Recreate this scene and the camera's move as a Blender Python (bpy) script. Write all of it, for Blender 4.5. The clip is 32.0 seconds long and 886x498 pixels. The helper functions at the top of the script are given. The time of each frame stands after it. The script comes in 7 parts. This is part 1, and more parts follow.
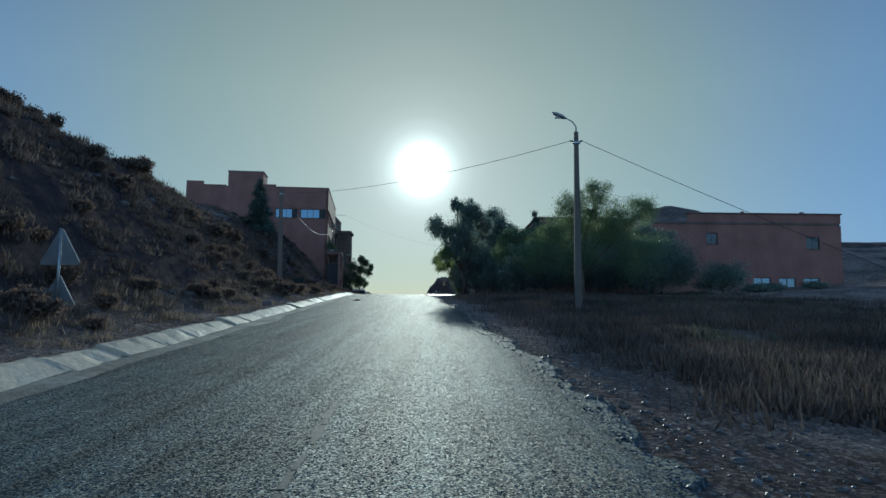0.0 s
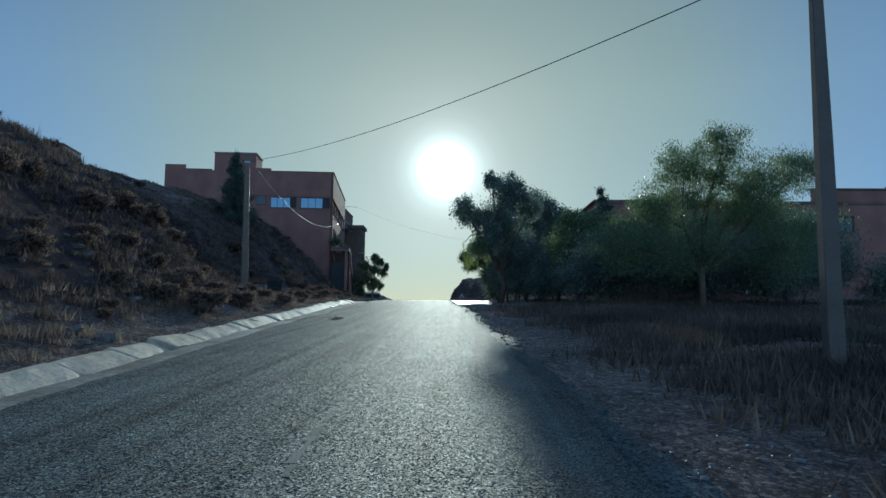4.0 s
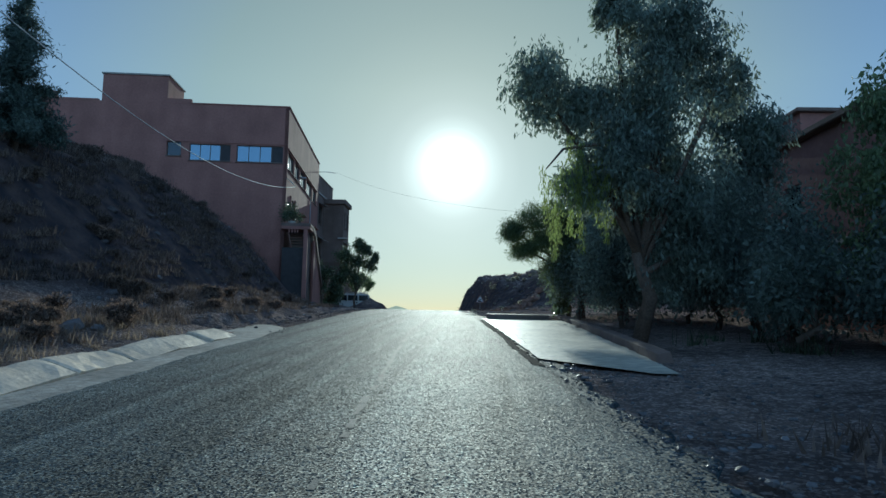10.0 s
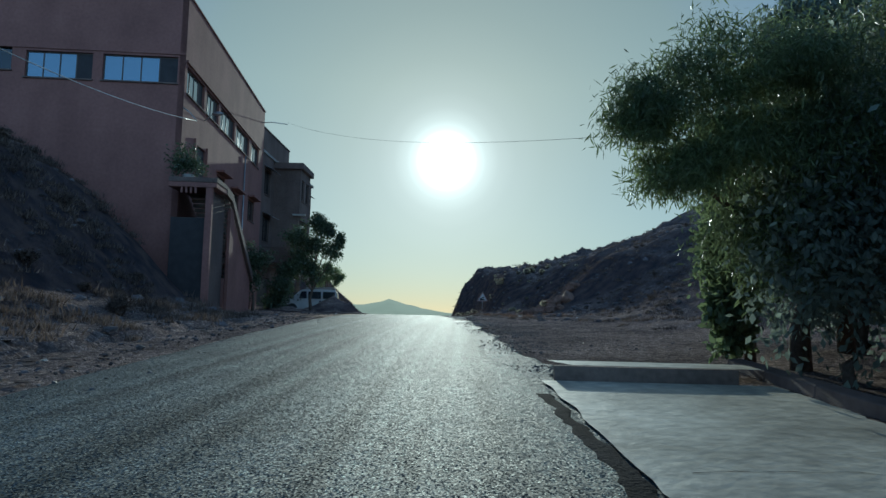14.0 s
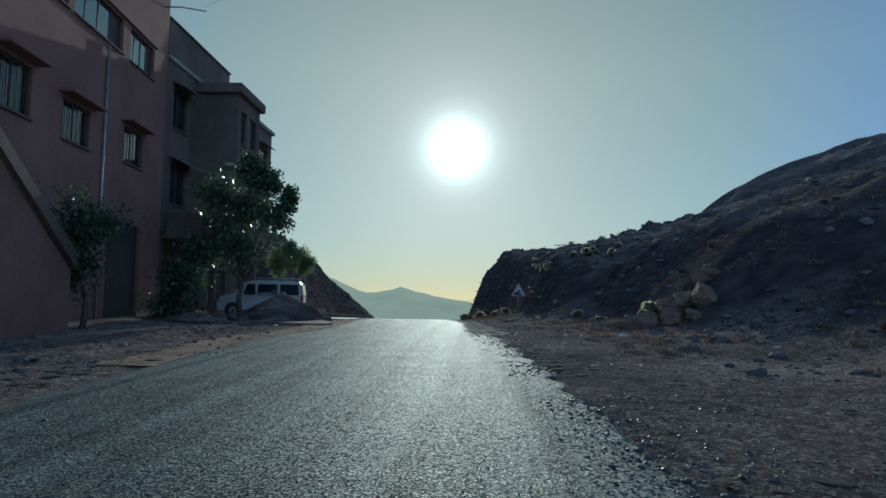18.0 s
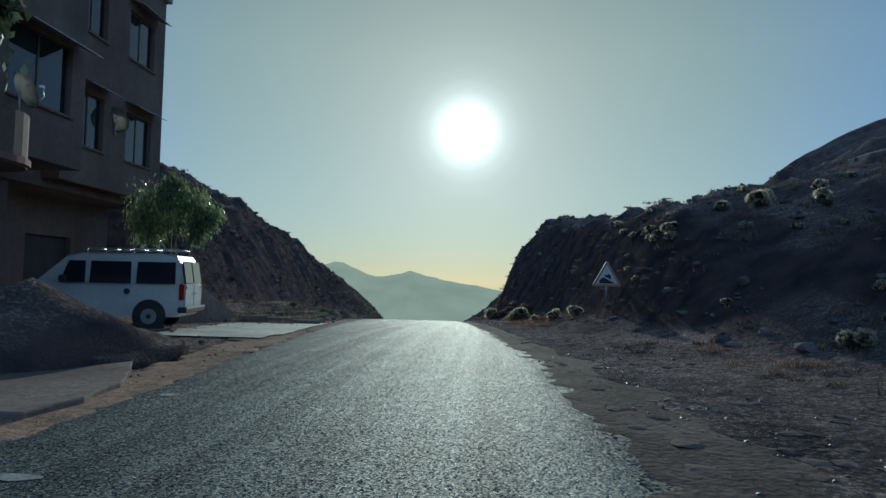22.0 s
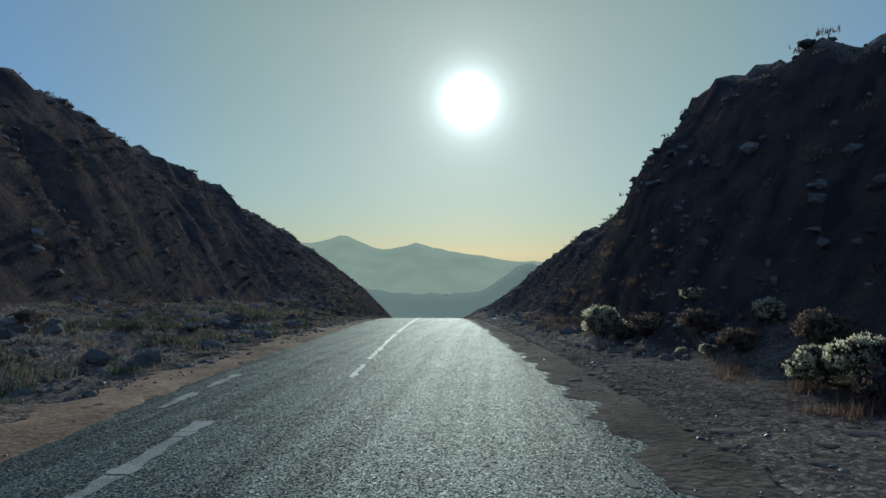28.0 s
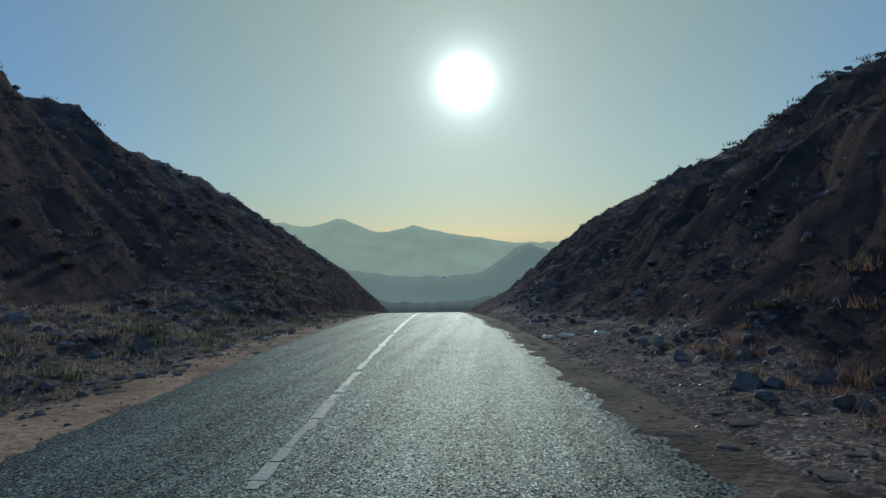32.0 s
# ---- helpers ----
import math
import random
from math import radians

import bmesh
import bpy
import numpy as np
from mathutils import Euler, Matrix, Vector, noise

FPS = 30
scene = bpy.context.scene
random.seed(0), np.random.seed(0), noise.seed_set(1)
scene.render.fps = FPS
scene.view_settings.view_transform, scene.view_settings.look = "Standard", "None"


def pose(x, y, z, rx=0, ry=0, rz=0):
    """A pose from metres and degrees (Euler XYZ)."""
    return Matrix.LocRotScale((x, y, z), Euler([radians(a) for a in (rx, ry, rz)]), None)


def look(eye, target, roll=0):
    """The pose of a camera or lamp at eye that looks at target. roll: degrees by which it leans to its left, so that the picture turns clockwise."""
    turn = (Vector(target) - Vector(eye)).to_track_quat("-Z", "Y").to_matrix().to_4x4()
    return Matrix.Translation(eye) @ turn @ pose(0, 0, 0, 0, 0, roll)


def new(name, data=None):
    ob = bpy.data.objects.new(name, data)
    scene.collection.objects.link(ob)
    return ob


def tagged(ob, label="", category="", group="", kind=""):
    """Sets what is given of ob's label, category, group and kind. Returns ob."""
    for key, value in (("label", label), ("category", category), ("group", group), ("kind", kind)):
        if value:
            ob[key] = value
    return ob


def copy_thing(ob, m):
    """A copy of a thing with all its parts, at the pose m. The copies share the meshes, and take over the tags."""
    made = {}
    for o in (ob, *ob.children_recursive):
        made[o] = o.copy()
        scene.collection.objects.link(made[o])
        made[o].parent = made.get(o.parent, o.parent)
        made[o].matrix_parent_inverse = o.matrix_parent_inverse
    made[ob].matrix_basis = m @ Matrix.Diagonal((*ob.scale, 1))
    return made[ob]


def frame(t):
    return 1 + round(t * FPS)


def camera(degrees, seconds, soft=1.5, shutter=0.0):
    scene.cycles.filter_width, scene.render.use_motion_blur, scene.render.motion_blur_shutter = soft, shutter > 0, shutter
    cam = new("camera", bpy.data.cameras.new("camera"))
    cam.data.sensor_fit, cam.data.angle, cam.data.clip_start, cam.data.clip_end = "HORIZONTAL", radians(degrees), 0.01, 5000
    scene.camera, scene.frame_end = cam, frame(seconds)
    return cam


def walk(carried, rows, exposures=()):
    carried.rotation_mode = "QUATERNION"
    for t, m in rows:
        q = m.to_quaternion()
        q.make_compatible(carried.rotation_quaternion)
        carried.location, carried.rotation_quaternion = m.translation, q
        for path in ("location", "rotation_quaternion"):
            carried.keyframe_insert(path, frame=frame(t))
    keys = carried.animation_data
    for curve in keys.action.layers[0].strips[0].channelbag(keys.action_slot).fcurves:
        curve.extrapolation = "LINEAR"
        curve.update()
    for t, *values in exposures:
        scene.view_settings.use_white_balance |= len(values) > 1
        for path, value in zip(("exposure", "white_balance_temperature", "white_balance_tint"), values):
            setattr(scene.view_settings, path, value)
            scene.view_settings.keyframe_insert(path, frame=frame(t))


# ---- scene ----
# ---- camera ----
# seconds, x, y, z, heading, pitch, roll (degrees)
PATH = [
    (0, 0.00, -0.00, -0.00, -0.00, 6.00, 0.45),
    (0.5, -0.05, 1.77, 0.10, 0.17, 6.06, 0.42),
    (1, -0.09, 3.83, 0.24, 0.35, 5.99, 0.38),
    (1.5, -0.14, 5.84, 0.38, 0.59, 6.04, 0.34),
    (2, -0.23, 7.91, 0.52, 0.80, 5.95, 0.37),
    (2.5, -0.28, 9.83, 0.66, 1.08, 6.00, 0.51),
    (3, -0.36, 11.80, 0.79, 1.19, 5.98, 0.52),
    (3.5, -0.43, 13.85, 0.92, 1.62, 6.06, 0.46),
    (4, -0.52, 15.96, 1.05, 1.97, 6.06, 0.44),
    (4.5, -0.62, 18.11, 1.18, 2.24, 6.00, 0.47),
    (5, -0.74, 20.31, 1.32, 2.43, 5.92, 0.53),
    (5.5, -0.87, 22.54, 1.45, 2.53, 5.88, 0.61),
    (6, -1.01, 24.81, 1.58, 2.55, 5.90, 0.72),
    (6.5, -1.13, 27.19, 1.72, 2.67, 5.93, 0.90),
    (7, -1.30, 29.55, 1.85, 2.87, 6.01, 1.08),
    (7.5, -1.48, 32.01, 2.00, 2.91, 6.05, 1.29),
    (8, -1.63, 34.58, 2.14, 2.79, 6.05, 1.44),
    (8.5, -1.79, 37.15, 2.30, 2.77, 6.03, 1.43),
    (9, -1.95, 39.69, 2.46, 2.81, 5.93, 1.39),
    (9.5, -2.09, 42.20, 2.61, 2.65, 5.93, 1.29),
    (10, -2.24, 44.63, 2.75, 2.48, 5.83, 1.17),
    (10.5, -2.38, 46.98, 2.87, 2.47, 5.76, 1.04),
    (11, -2.47, 49.35, 3.01, 2.13, 5.68, 1.15),
    (11.5, -2.56, 51.73, 3.14, 2.16, 5.65, 1.05),
    (12, -2.65, 54.11, 3.28, 1.74, 5.50, 1.10),
    (12.5, -2.69, 56.36, 3.38, 1.71, 5.44, 1.21),
    (13, -2.73, 58.61, 3.48, 1.79, 5.46, 1.36),
    (13.5, -2.84, 61.04, 3.61, 1.76, 5.29, 1.29),
    (14, -2.86, 63.34, 3.69, 1.92, 5.27, 1.31),
    (14.5, -2.95, 65.73, 3.80, 1.90, 5.16, 1.25),
    (15, -3.05, 68.18, 3.91, 1.92, 5.04, 1.19),
    (15.5, -3.15, 70.68, 4.02, 1.99, 4.91, 1.14),
    (16, -3.27, 73.17, 4.13, 2.11, 4.76, 1.10),
    (16.5, -3.40, 75.62, 4.24, 2.31, 4.62, 1.07),
    (17, -3.56, 78.01, 4.34, 2.60, 4.47, 1.07),
    (17.5, -3.71, 80.51, 4.43, 2.65, 4.35, 1.02),
    (18, -3.90, 83.05, 4.49, 2.86, 4.20, 1.05),
    (18.5, -4.09, 85.49, 4.55, 2.93, 4.06, 0.99),
    (19, -4.28, 88.03, 4.60, 3.09, 3.88, 1.00),
    (19.5, -4.45, 90.31, 4.64, 3.31, 3.77, 0.99),
    (20, -4.62, 92.72, 4.67, 3.33, 3.65, 1.04),
    (20.5, -4.84, 95.26, 4.71, 3.48, 3.41, 1.11),
    (21, -5.03, 97.68, 4.71, 3.58, 3.20, 1.15),
    (21.5, -5.19, 100.10, 4.72, 3.54, 3.02, 1.12),
    (22, -5.40, 102.75, 4.73, 3.64, 2.84, 1.24),
    (22.5, -5.60, 105.26, 4.72, 3.76, 2.73, 1.22),
    (23, -5.77, 107.94, 4.72, 3.72, 2.56, 1.19),
    (23.5, -5.94, 110.36, 4.71, 3.82, 2.33, 1.13),
    (24, -6.08, 112.83, 4.71, 3.80, 2.14, 0.93),
    (24.5, -6.26, 115.15, 4.68, 3.85, 1.98, 1.02),
    (25, -6.45, 117.40, 4.68, 3.92, 1.78, 0.89),
    (25.5, -6.64, 119.58, 4.69, 4.02, 1.55, 0.57),
    (26, -6.83, 121.76, 4.69, 4.09, 1.31, 0.20),
    (26.5, -7.03, 124.00, 4.65, 4.08, 1.11, -0.06),
    (27, -7.24, 126.32, 4.59, 3.98, 0.94, -0.19),
    (27.5, -7.46, 128.84, 4.50, 3.99, 0.65, -0.34),
    (28, -7.63, 131.10, 4.40, 4.09, 0.41, -0.33),
    (28.5, -7.78, 133.37, 4.28, 4.04, 0.27, -0.55),
    (29, -8.06, 135.89, 4.17, 3.97, 0.00, -0.69),
    (29.5, -8.24, 138.15, 4.06, 3.98, -0.16, -0.81),
    (30, -8.43, 140.31, 3.98, 3.96, -0.37, -0.94),
    (30.5, -8.61, 142.43, 3.87, 3.91, -0.57, -0.88),
    (31, -8.79, 144.58, 3.75, 3.88, -0.70, -0.96),
    (31.5, -8.96, 146.84, 3.61, 3.80, -0.86, -1.23),
    (32, -9.14, 149.31, 3.44, 3.92, -1.09, -1.18),
]
cam = camera(66.32, 32.0, soft=1.5)
walk(cam, [(t, pose(x, y, z, 90 + p, 0, h) @ pose(0, 0, 0, 0, 0, r)) for t, x, y, z, h, p, r in PATH],
     exposures=[(0.0, 0.08, 5600, -8), (3.0, 0.12, 5600, -8), (8.5, 0.38, 5600, -8), (12.5, 0.34, 5600, -8), (16.5, 0.14, 5600, -8), (24.0, 0.12, 5720, -8), (32.0, 0.06, 5720, -8)])

# ---- world and sun ----
SUN_EL, SUN_AZ = 12.7, 1.8      # degrees; azimuth to the left of the road's first heading
el, az = radians(SUN_EL), radians(SUN_AZ)
SUN_DIR = Vector((-math.sin(az) * math.cos(el), math.cos(az) * math.cos(el), math.sin(el)))
world = bpy.data.worlds.new("sky")
scene.world = world
world.use_nodes = True
wn, wl = world.node_tree.nodes, world.node_tree.links
wn.clear()
w_out = wn.new("ShaderNodeOutputWorld")
sky = wn.new("ShaderNodeTexSky")
sky.sky_type = "NISHITA"
sky.sun_disc = False
sky.sun_elevation = el
sky.sun_rotation = -az
sky.altitude = 800.0
sky.air_density, sky.dust_density, sky.ozone_density = 1.0, 0.12, 2.4
bg = wn.new("ShaderNodeBackground")
bg.inputs["Strength"].default_value = 0.164
# the sun itself and the bright haze close round it
tc = wn.new("ShaderNodeTexCoord")
dot = wn.new("ShaderNodeVectorMath")
dot.operation = "DOT_PRODUCT"
nrm = wn.new("ShaderNodeVectorMath")
nrm.operation = "NORMALIZE"
wl.new(tc.outputs["Generated"], nrm.inputs[0])
wl.new(nrm.outputs["Vector"], dot.inputs[0])
dot.inputs[1].default_value = SUN_DIR
glow = wn.new("ShaderNodeValToRGB")
glow.color_ramp.interpolation = "LINEAR"
e = glow.color_ramp.elements
one_minus = wn.new("ShaderNodeMath")
one_minus.operation = "SUBTRACT"
one_minus.inputs[0].default_value = 1.0
wl.new(dot.outputs["Value"], one_minus.inputs[1])
# sqrt(2 (1 - cos a)) is the angle in radians
dbl = wn.new("ShaderNodeMath")
dbl.operation = "MULTIPLY"
dbl.inputs[1].default_value = 2.0
root = wn.new("ShaderNodeMath")
root.operation = "SQRT"
wl.new(one_minus.outputs[0], dbl.inputs[0])
wl.new(dbl.outputs[0], root.inputs[0])
scale = wn.new("ShaderNodeMath")
scale.operation = "MULTIPLY"
scale.inputs[1].default_value = 1 / radians(48)
wl.new(root.outputs[0], scale.inputs[0])
wl.new(scale.outputs[0], glow.inputs[0])
e[0].position, e[0].color = 0.030, (3.0, 3.0, 2.8, 1)
e[1].position, e[1].color = 1.0, (0, 0, 0, 1)
for pos, c in ((0.043, (1.0, 0.97, 0.92)), (0.054, (0.62, 0.60, 0.55)), (0.070, (0.43, 0.41, 0.36)), (0.092, (0.30, 0.28, 0.23)), (0.12, (0.235, 0.218, 0.165)), (0.17, (0.19, 0.175, 0.115)), (0.25, (0.15, 0.137, 0.078)), (0.42, (0.10, 0.092, 0.04)), (0.62, (0.05, 0.045, 0.02))):
    k = e.new(pos)
    k.color = (*c, 1)
# dusty air takes the blue out of the sky round the sun
dust = wn.new("ShaderNodeValToRGB")
d0 = dust.color_ramp.elements
d0[0].position, d0[0].color = 0.05, (1.0, 0.76, 0.54, 1)
d0[1].position, d0[1].color = 0.85, (1.0, 0.975, 1.14, 1)
d1 = d0.new(0.42)
d1.color = (1.11, 0.87, 0.67, 1)
wl.new(scale.outputs[0], dust.inputs[0])
filt = wn.new("ShaderNodeMix")
filt.data_type, filt.blend_type = "RGBA", "MULTIPLY"
filt.inputs[0].default_value = 1.0
wl.new(sky.outputs[0], filt.inputs[6])
wl.new(dust.outputs[0], filt.inputs[7])
# and it is thickest, and dimmest, low over the horizon
upz = wn.new("ShaderNodeSeparateXYZ")
wl.new(nrm.outputs["Vector"], upz.inputs[0])
low = wn.new("ShaderNodeValToRGB")
l0 = low.color_ramp.elements
l0[0].position, l0[0].color = 0.0, (0.34, 0.46, 0.80, 1)
l0[1].position, l0[1].color = 0.32, (1.0, 1.0, 1.0, 1)
l1 = l0.new(0.13)
l1.color = (0.66, 0.72, 0.90, 1)
wl.new(upz.outputs["Z"], low.inputs[0])
filt2 = wn.new("ShaderNodeMix")
filt2.data_type, filt2.blend_type = "RGBA", "MULTIPLY"
filt2.inputs[0].default_value = 1.0
wl.new(filt.outputs[2], filt2.inputs[6])
wl.new(low.outputs[0], filt2.inputs[7])
# added fill: sky behind the view brightened to lift the shaded faces
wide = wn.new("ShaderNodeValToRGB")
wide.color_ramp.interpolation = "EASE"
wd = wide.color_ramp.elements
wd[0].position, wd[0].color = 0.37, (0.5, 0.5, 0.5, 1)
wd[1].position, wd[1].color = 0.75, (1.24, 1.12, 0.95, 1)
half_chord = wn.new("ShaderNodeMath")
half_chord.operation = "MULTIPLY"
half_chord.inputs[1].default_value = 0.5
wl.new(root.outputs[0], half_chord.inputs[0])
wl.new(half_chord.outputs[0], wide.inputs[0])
fill_sky = wn.new("ShaderNodeMix")
fill_sky.data_type, fill_sky.blend_type = "RGBA", "MULTIPLY"
fill_sky.inputs[0].default_value = 1.0
wl.new(filt2.outputs[2], fill_sky.inputs[6])
wl.new(wide.outputs[0], fill_sky.inputs[7])
wl.new(fill_sky.outputs[2], bg.inputs[0])
bg2 = wn.new("ShaderNodeBackground")
wl.new(glow.outputs[0], bg2.inputs[0])
add = wn.new("ShaderNodeAddShader")
wl.new(bg.outputs[0], add.inputs[0])
wl.new(bg2.outputs[0], add.inputs[1])
wl.new(add.outputs[0], w_out.inputs[0])

lamp = bpy.data.lights.new("sun", "SUN")
lamp.energy, lamp.angle, lamp.color = 2.2, radians(0.6), (1.0, 0.95, 0.84)
sun_ob = new("sun", lamp)
sun_ob.matrix_world = look(SUN_DIR * 100, (0, 0, 0))

# ---- materials ----
def mat(name, base, rough=0.9, metal=0.0, noise1=(6.0, 0.25), noise2=(60.0, 0.2), bump=0.2, bump_scale=40.0,
        tint=None, spec=0.3, translucent=0.0, obj_random=0.0, island_random=0.0):
    """A principled material with colour variation at two scales and a fine relief, in metres."""
    m = bpy.data.materials.new(name)
    m.use_nodes = True
    n, l = m.node_tree.nodes, m.node_tree.links
    b = n["Principled BSDF"]
    b.inputs["Roughness"].default_value = rough
    b.inputs["Metallic"].default_value = metal
    b.inputs["Specular IOR Level"].default_value = spec
    co = n.new("ShaderNodeTexCoord")
    col = None
    for i, (sc, amt) in enumerate((noise1, noise2)):
        t = n.new("ShaderNodeTexNoise")
        t.inputs["Scale"].default_value = sc
        t.inputs["Detail"].default_value = 6.0
        l.new(co.outputs["Object"], t.inputs["Vector"])
        r = n.new("ShaderNodeValToRGB")
        r.color_ramp.elements[0].position, r.color_ramp.elements[1].position = 0.3, 0.7
        lo, hi = 1 - amt, 1 + amt
        if i == 0:
            c2 = tint or tuple(v * hi for v in base)
            r.color_ramp.elements[0].color = (*[v * lo for v in base], 1)
            r.color_ramp.elements[1].color = (*c2, 1)
            l.new(t.outputs["Fac"], r.inputs[0])
            col = r.outputs[0]
        else:
            r.color_ramp.elements[0].color = (lo, lo, lo, 1)
            r.color_ramp.elements[1].color = (hi, hi, hi, 1)
            l.new(t.outputs["Fac"], r.inputs[0])
            mx = n.new("ShaderNodeMix")
            mx.data_type, mx.blend_type = "RGBA", "MULTIPLY"
            mx.inputs[0].default_value = 1.0
            l.new(col, mx.inputs[6])
            l.new(r.outputs[0], mx.inputs[7])
            col = mx.outputs[2]
    if obj_random or island_random:
        src = n.new("ShaderNodeObjectInfo").outputs["Random"] if obj_random else n.new("ShaderNodeNewGeometry").outputs["Random Per Island"]
        amt = obj_random or island_random
        mr = n.new("ShaderNodeMapRange")
        mr.inputs["To Min"].default_value, mr.inputs["To Max"].default_value = 1 - amt, 1 + amt
        l.new(src, mr.inputs["Value"])
        sc_ = n.new("ShaderNodeVectorMath")
        sc_.operation = "SCALE"
        l.new(col, sc_.inputs[0])
        l.new(mr.outputs[0], sc_.inputs["Scale"])
        col = sc_.outputs[0]
    l.new(col, b.inputs["Base Color"])
    if bump:
        t = n.new("ShaderNodeTexNoise")
        t.inputs["Scale"].default_value = bump_scale
        t.inputs["Detail"].default_value = 5.0
        l.new(co.outputs["Object"], t.inputs["Vector"])
        bp = n.new("ShaderNodeBump")
        bp.inputs["Strength"].default_value = bump
        bp.inputs["Distance"].default_value = 0.5 / bump_scale
        l.new(t.outputs["Fac"], bp.inputs["Height"])
        l.new(bp.outputs[0], b.inputs["Normal"])
    if translucent:
        tr = n.new("ShaderNodeBsdfTranslucent")
        l.new(col, tr.inputs[0])
        mxs = n.new("ShaderNodeMixShader")
        mxs.inputs[0].default_value = translucent
        l.new(b.outputs[0], mxs.inputs[1])
        l.new(tr.outputs[0], mxs.inputs[2])
        l.new(mxs.outputs[0], n["Material Output"].inputs[0])
    return m


def asphalt_mat(name="asphalt", chips=80.0, tone=1.0, glint=13.0):
    """Worn chip-seal: dark binder, pale stone chips that catch the low sun, smoother wheel tracks."""
    m = bpy.data.materials.new(name)
    m.use_nodes = True
    n, l = m.node_tree.nodes, m.node_tree.links
    b = n["Principled BSDF"]
    co = n.new("ShaderNodeTexCoord")
    vor = n.new("ShaderNodeTexVoronoi")
    vor.inputs["Scale"].default_value = chips
    l.new(co.outputs["Object"], vor.inputs["Vector"])
    big = n.new("ShaderNodeTexNoise")
    big.inputs["Scale"].default_value, big.inputs["Detail"].default_value = 0.8, 5.0
    l.new(co.outputs["Object"], big.inputs["Vector"])
    sep = n.new("ShaderNodeSeparateColor")
    l.new(vor.outputs["Color"], sep.inputs[0])
    ramp = n.new("ShaderNodeValToRGB")
    ramp.color_ramp.elements[0].color = (0.012 * tone, 0.0155, 0.018 / tone, 1)
    ramp.color_ramp.elements[1].color = (0.13 * tone, 0.160, 0.165 / tone, 1)
    l.new(sep.outputs[0], ramp.inputs[0])
    r2 = n.new("ShaderNodeValToRGB")
    r2.color_ramp.elements[0].position, r2.color_ramp.elements[1].position = 0.35, 0.7
    r2.color_ramp.elements[0].color = (0.7, 0.7, 0.7, 1)
    r2.color_ramp.elements[1].color = (1.25, 1.25, 1.22, 1)
    l.new(big.outputs["Fac"], r2.inputs[0])
    mx = n.new("ShaderNodeMix")
    mx.data_type, mx.blend_type = "RGBA", "MULTIPLY"
    mx.inputs[0].default_value = 1.0
    l.new(ramp.outputs[0], mx.inputs[6])
    l.new(r2.outputs[0], mx.inputs[7])
    # lengthwise streaks left by wheels
    mp = n.new("ShaderNodeMapping")
    mp.inputs["Scale"].default_value = (3.2, 0.03, 1.0)
    l.new(co.outputs["Object"], mp.inputs["Vector"])
    stk = n.new("ShaderNodeTexNoise")
    stk.inputs["Scale"].default_value, stk.inputs["Detail"].default_value = 1.0, 3.0
    l.new(mp.outputs[0], stk.inputs["Vector"])
    sm = n.new("ShaderNodeMapRange")
    sm.inputs["From Min"].default_value, sm.inputs["From Max"].default_value = 0.3, 0.7
    sm.inputs["To Min"].default_value, sm.inputs["To Max"].default_value = 0.65, 1.3
    l.new(stk.outputs["Fac"], sm.inputs["Value"])
    sv = n.new("ShaderNodeVectorMath")
    sv.operation = "SCALE"
    l.new(mx.outputs[2], sv.inputs[0])
    l.new(sm.outputs[0], sv.inputs["Scale"])
    l.new(sv.outputs[0], b.inputs["Base Color"])
    rr = n.new("ShaderNodeMapRange")
    rr.inputs["To Min"].default_value, rr.inputs["To Max"].default_value = 0.45, 0.82
    l.new(sep.outputs[1], rr.inputs["Value"])
    l.new(rr.outputs[0], b.inputs["Roughness"])
    # the wheels have polished the stone along their tracks
    sp = n.new("ShaderNodeMapRange")
    sp.inputs["From Min"].default_value, sp.inputs["From Max"].default_value = 0.32, 0.68
    sp.inputs["To Min"].default_value, sp.inputs["To Max"].default_value = 0.17, 0.44
    l.new(stk.outputs["Fac"], sp.inputs["Value"])
    # only some chips are fresh enough to glint
    pw = n.new("ShaderNodeMath")
    pw.operation = "POWER"
    pw.inputs[1].default_value = 9.0
    l.new(sep.outputs[2], pw.inputs[0])
    gl = n.new("ShaderNodeMath")
    gl.operation = "MULTIPLY_ADD"
    gl.inputs[1].default_value, gl.inputs[2].default_value = glint, 0.2
    l.new(pw.outputs[0], gl.inputs[0])
    gm = n.new("ShaderNodeMath")
    gm.operation = "MULTIPLY"
    l.new(gl.outputs[0], gm.inputs[0])
    l.new(sp.outputs[0], gm.inputs[1])
    l.new(gm.outputs[0], b.inputs["Specular IOR Level"])
    b.inputs["Specular Tint"].default_value = (0.86, 1.0, 0.95, 1)
    # every stone chip has a facet of its own
    geo = n.new("ShaderNodeNewGeometry")
    sub = n.new("ShaderNodeVectorMath")
    sub.operation = "SUBTRACT"
    sub.inputs[1].default_value = (0.5, 0.5, 0.5)
    l.new(vor.outputs["Color"], sub.inputs[0])
    sc = n.new("ShaderNodeVectorMath")
    sc.operation = "SCALE"
    sc.inputs["Scale"].default_value = 0.85
    l.new(sub.outputs[0], sc.inputs[0])
    ad = n.new("ShaderNodeVectorMath")
    ad.operation = "ADD"
    l.new(geo.outputs["Normal"], ad.inputs[0])
    l.new(sc.outputs[0], ad.inputs[1])
    nm = n.new("ShaderNodeVectorMath")
    nm.operation = "NORMALIZE"
    l.new(ad.outputs[0], nm.inputs[0])
    l.new(nm.outputs[0], b.inputs["Normal"])
    return m


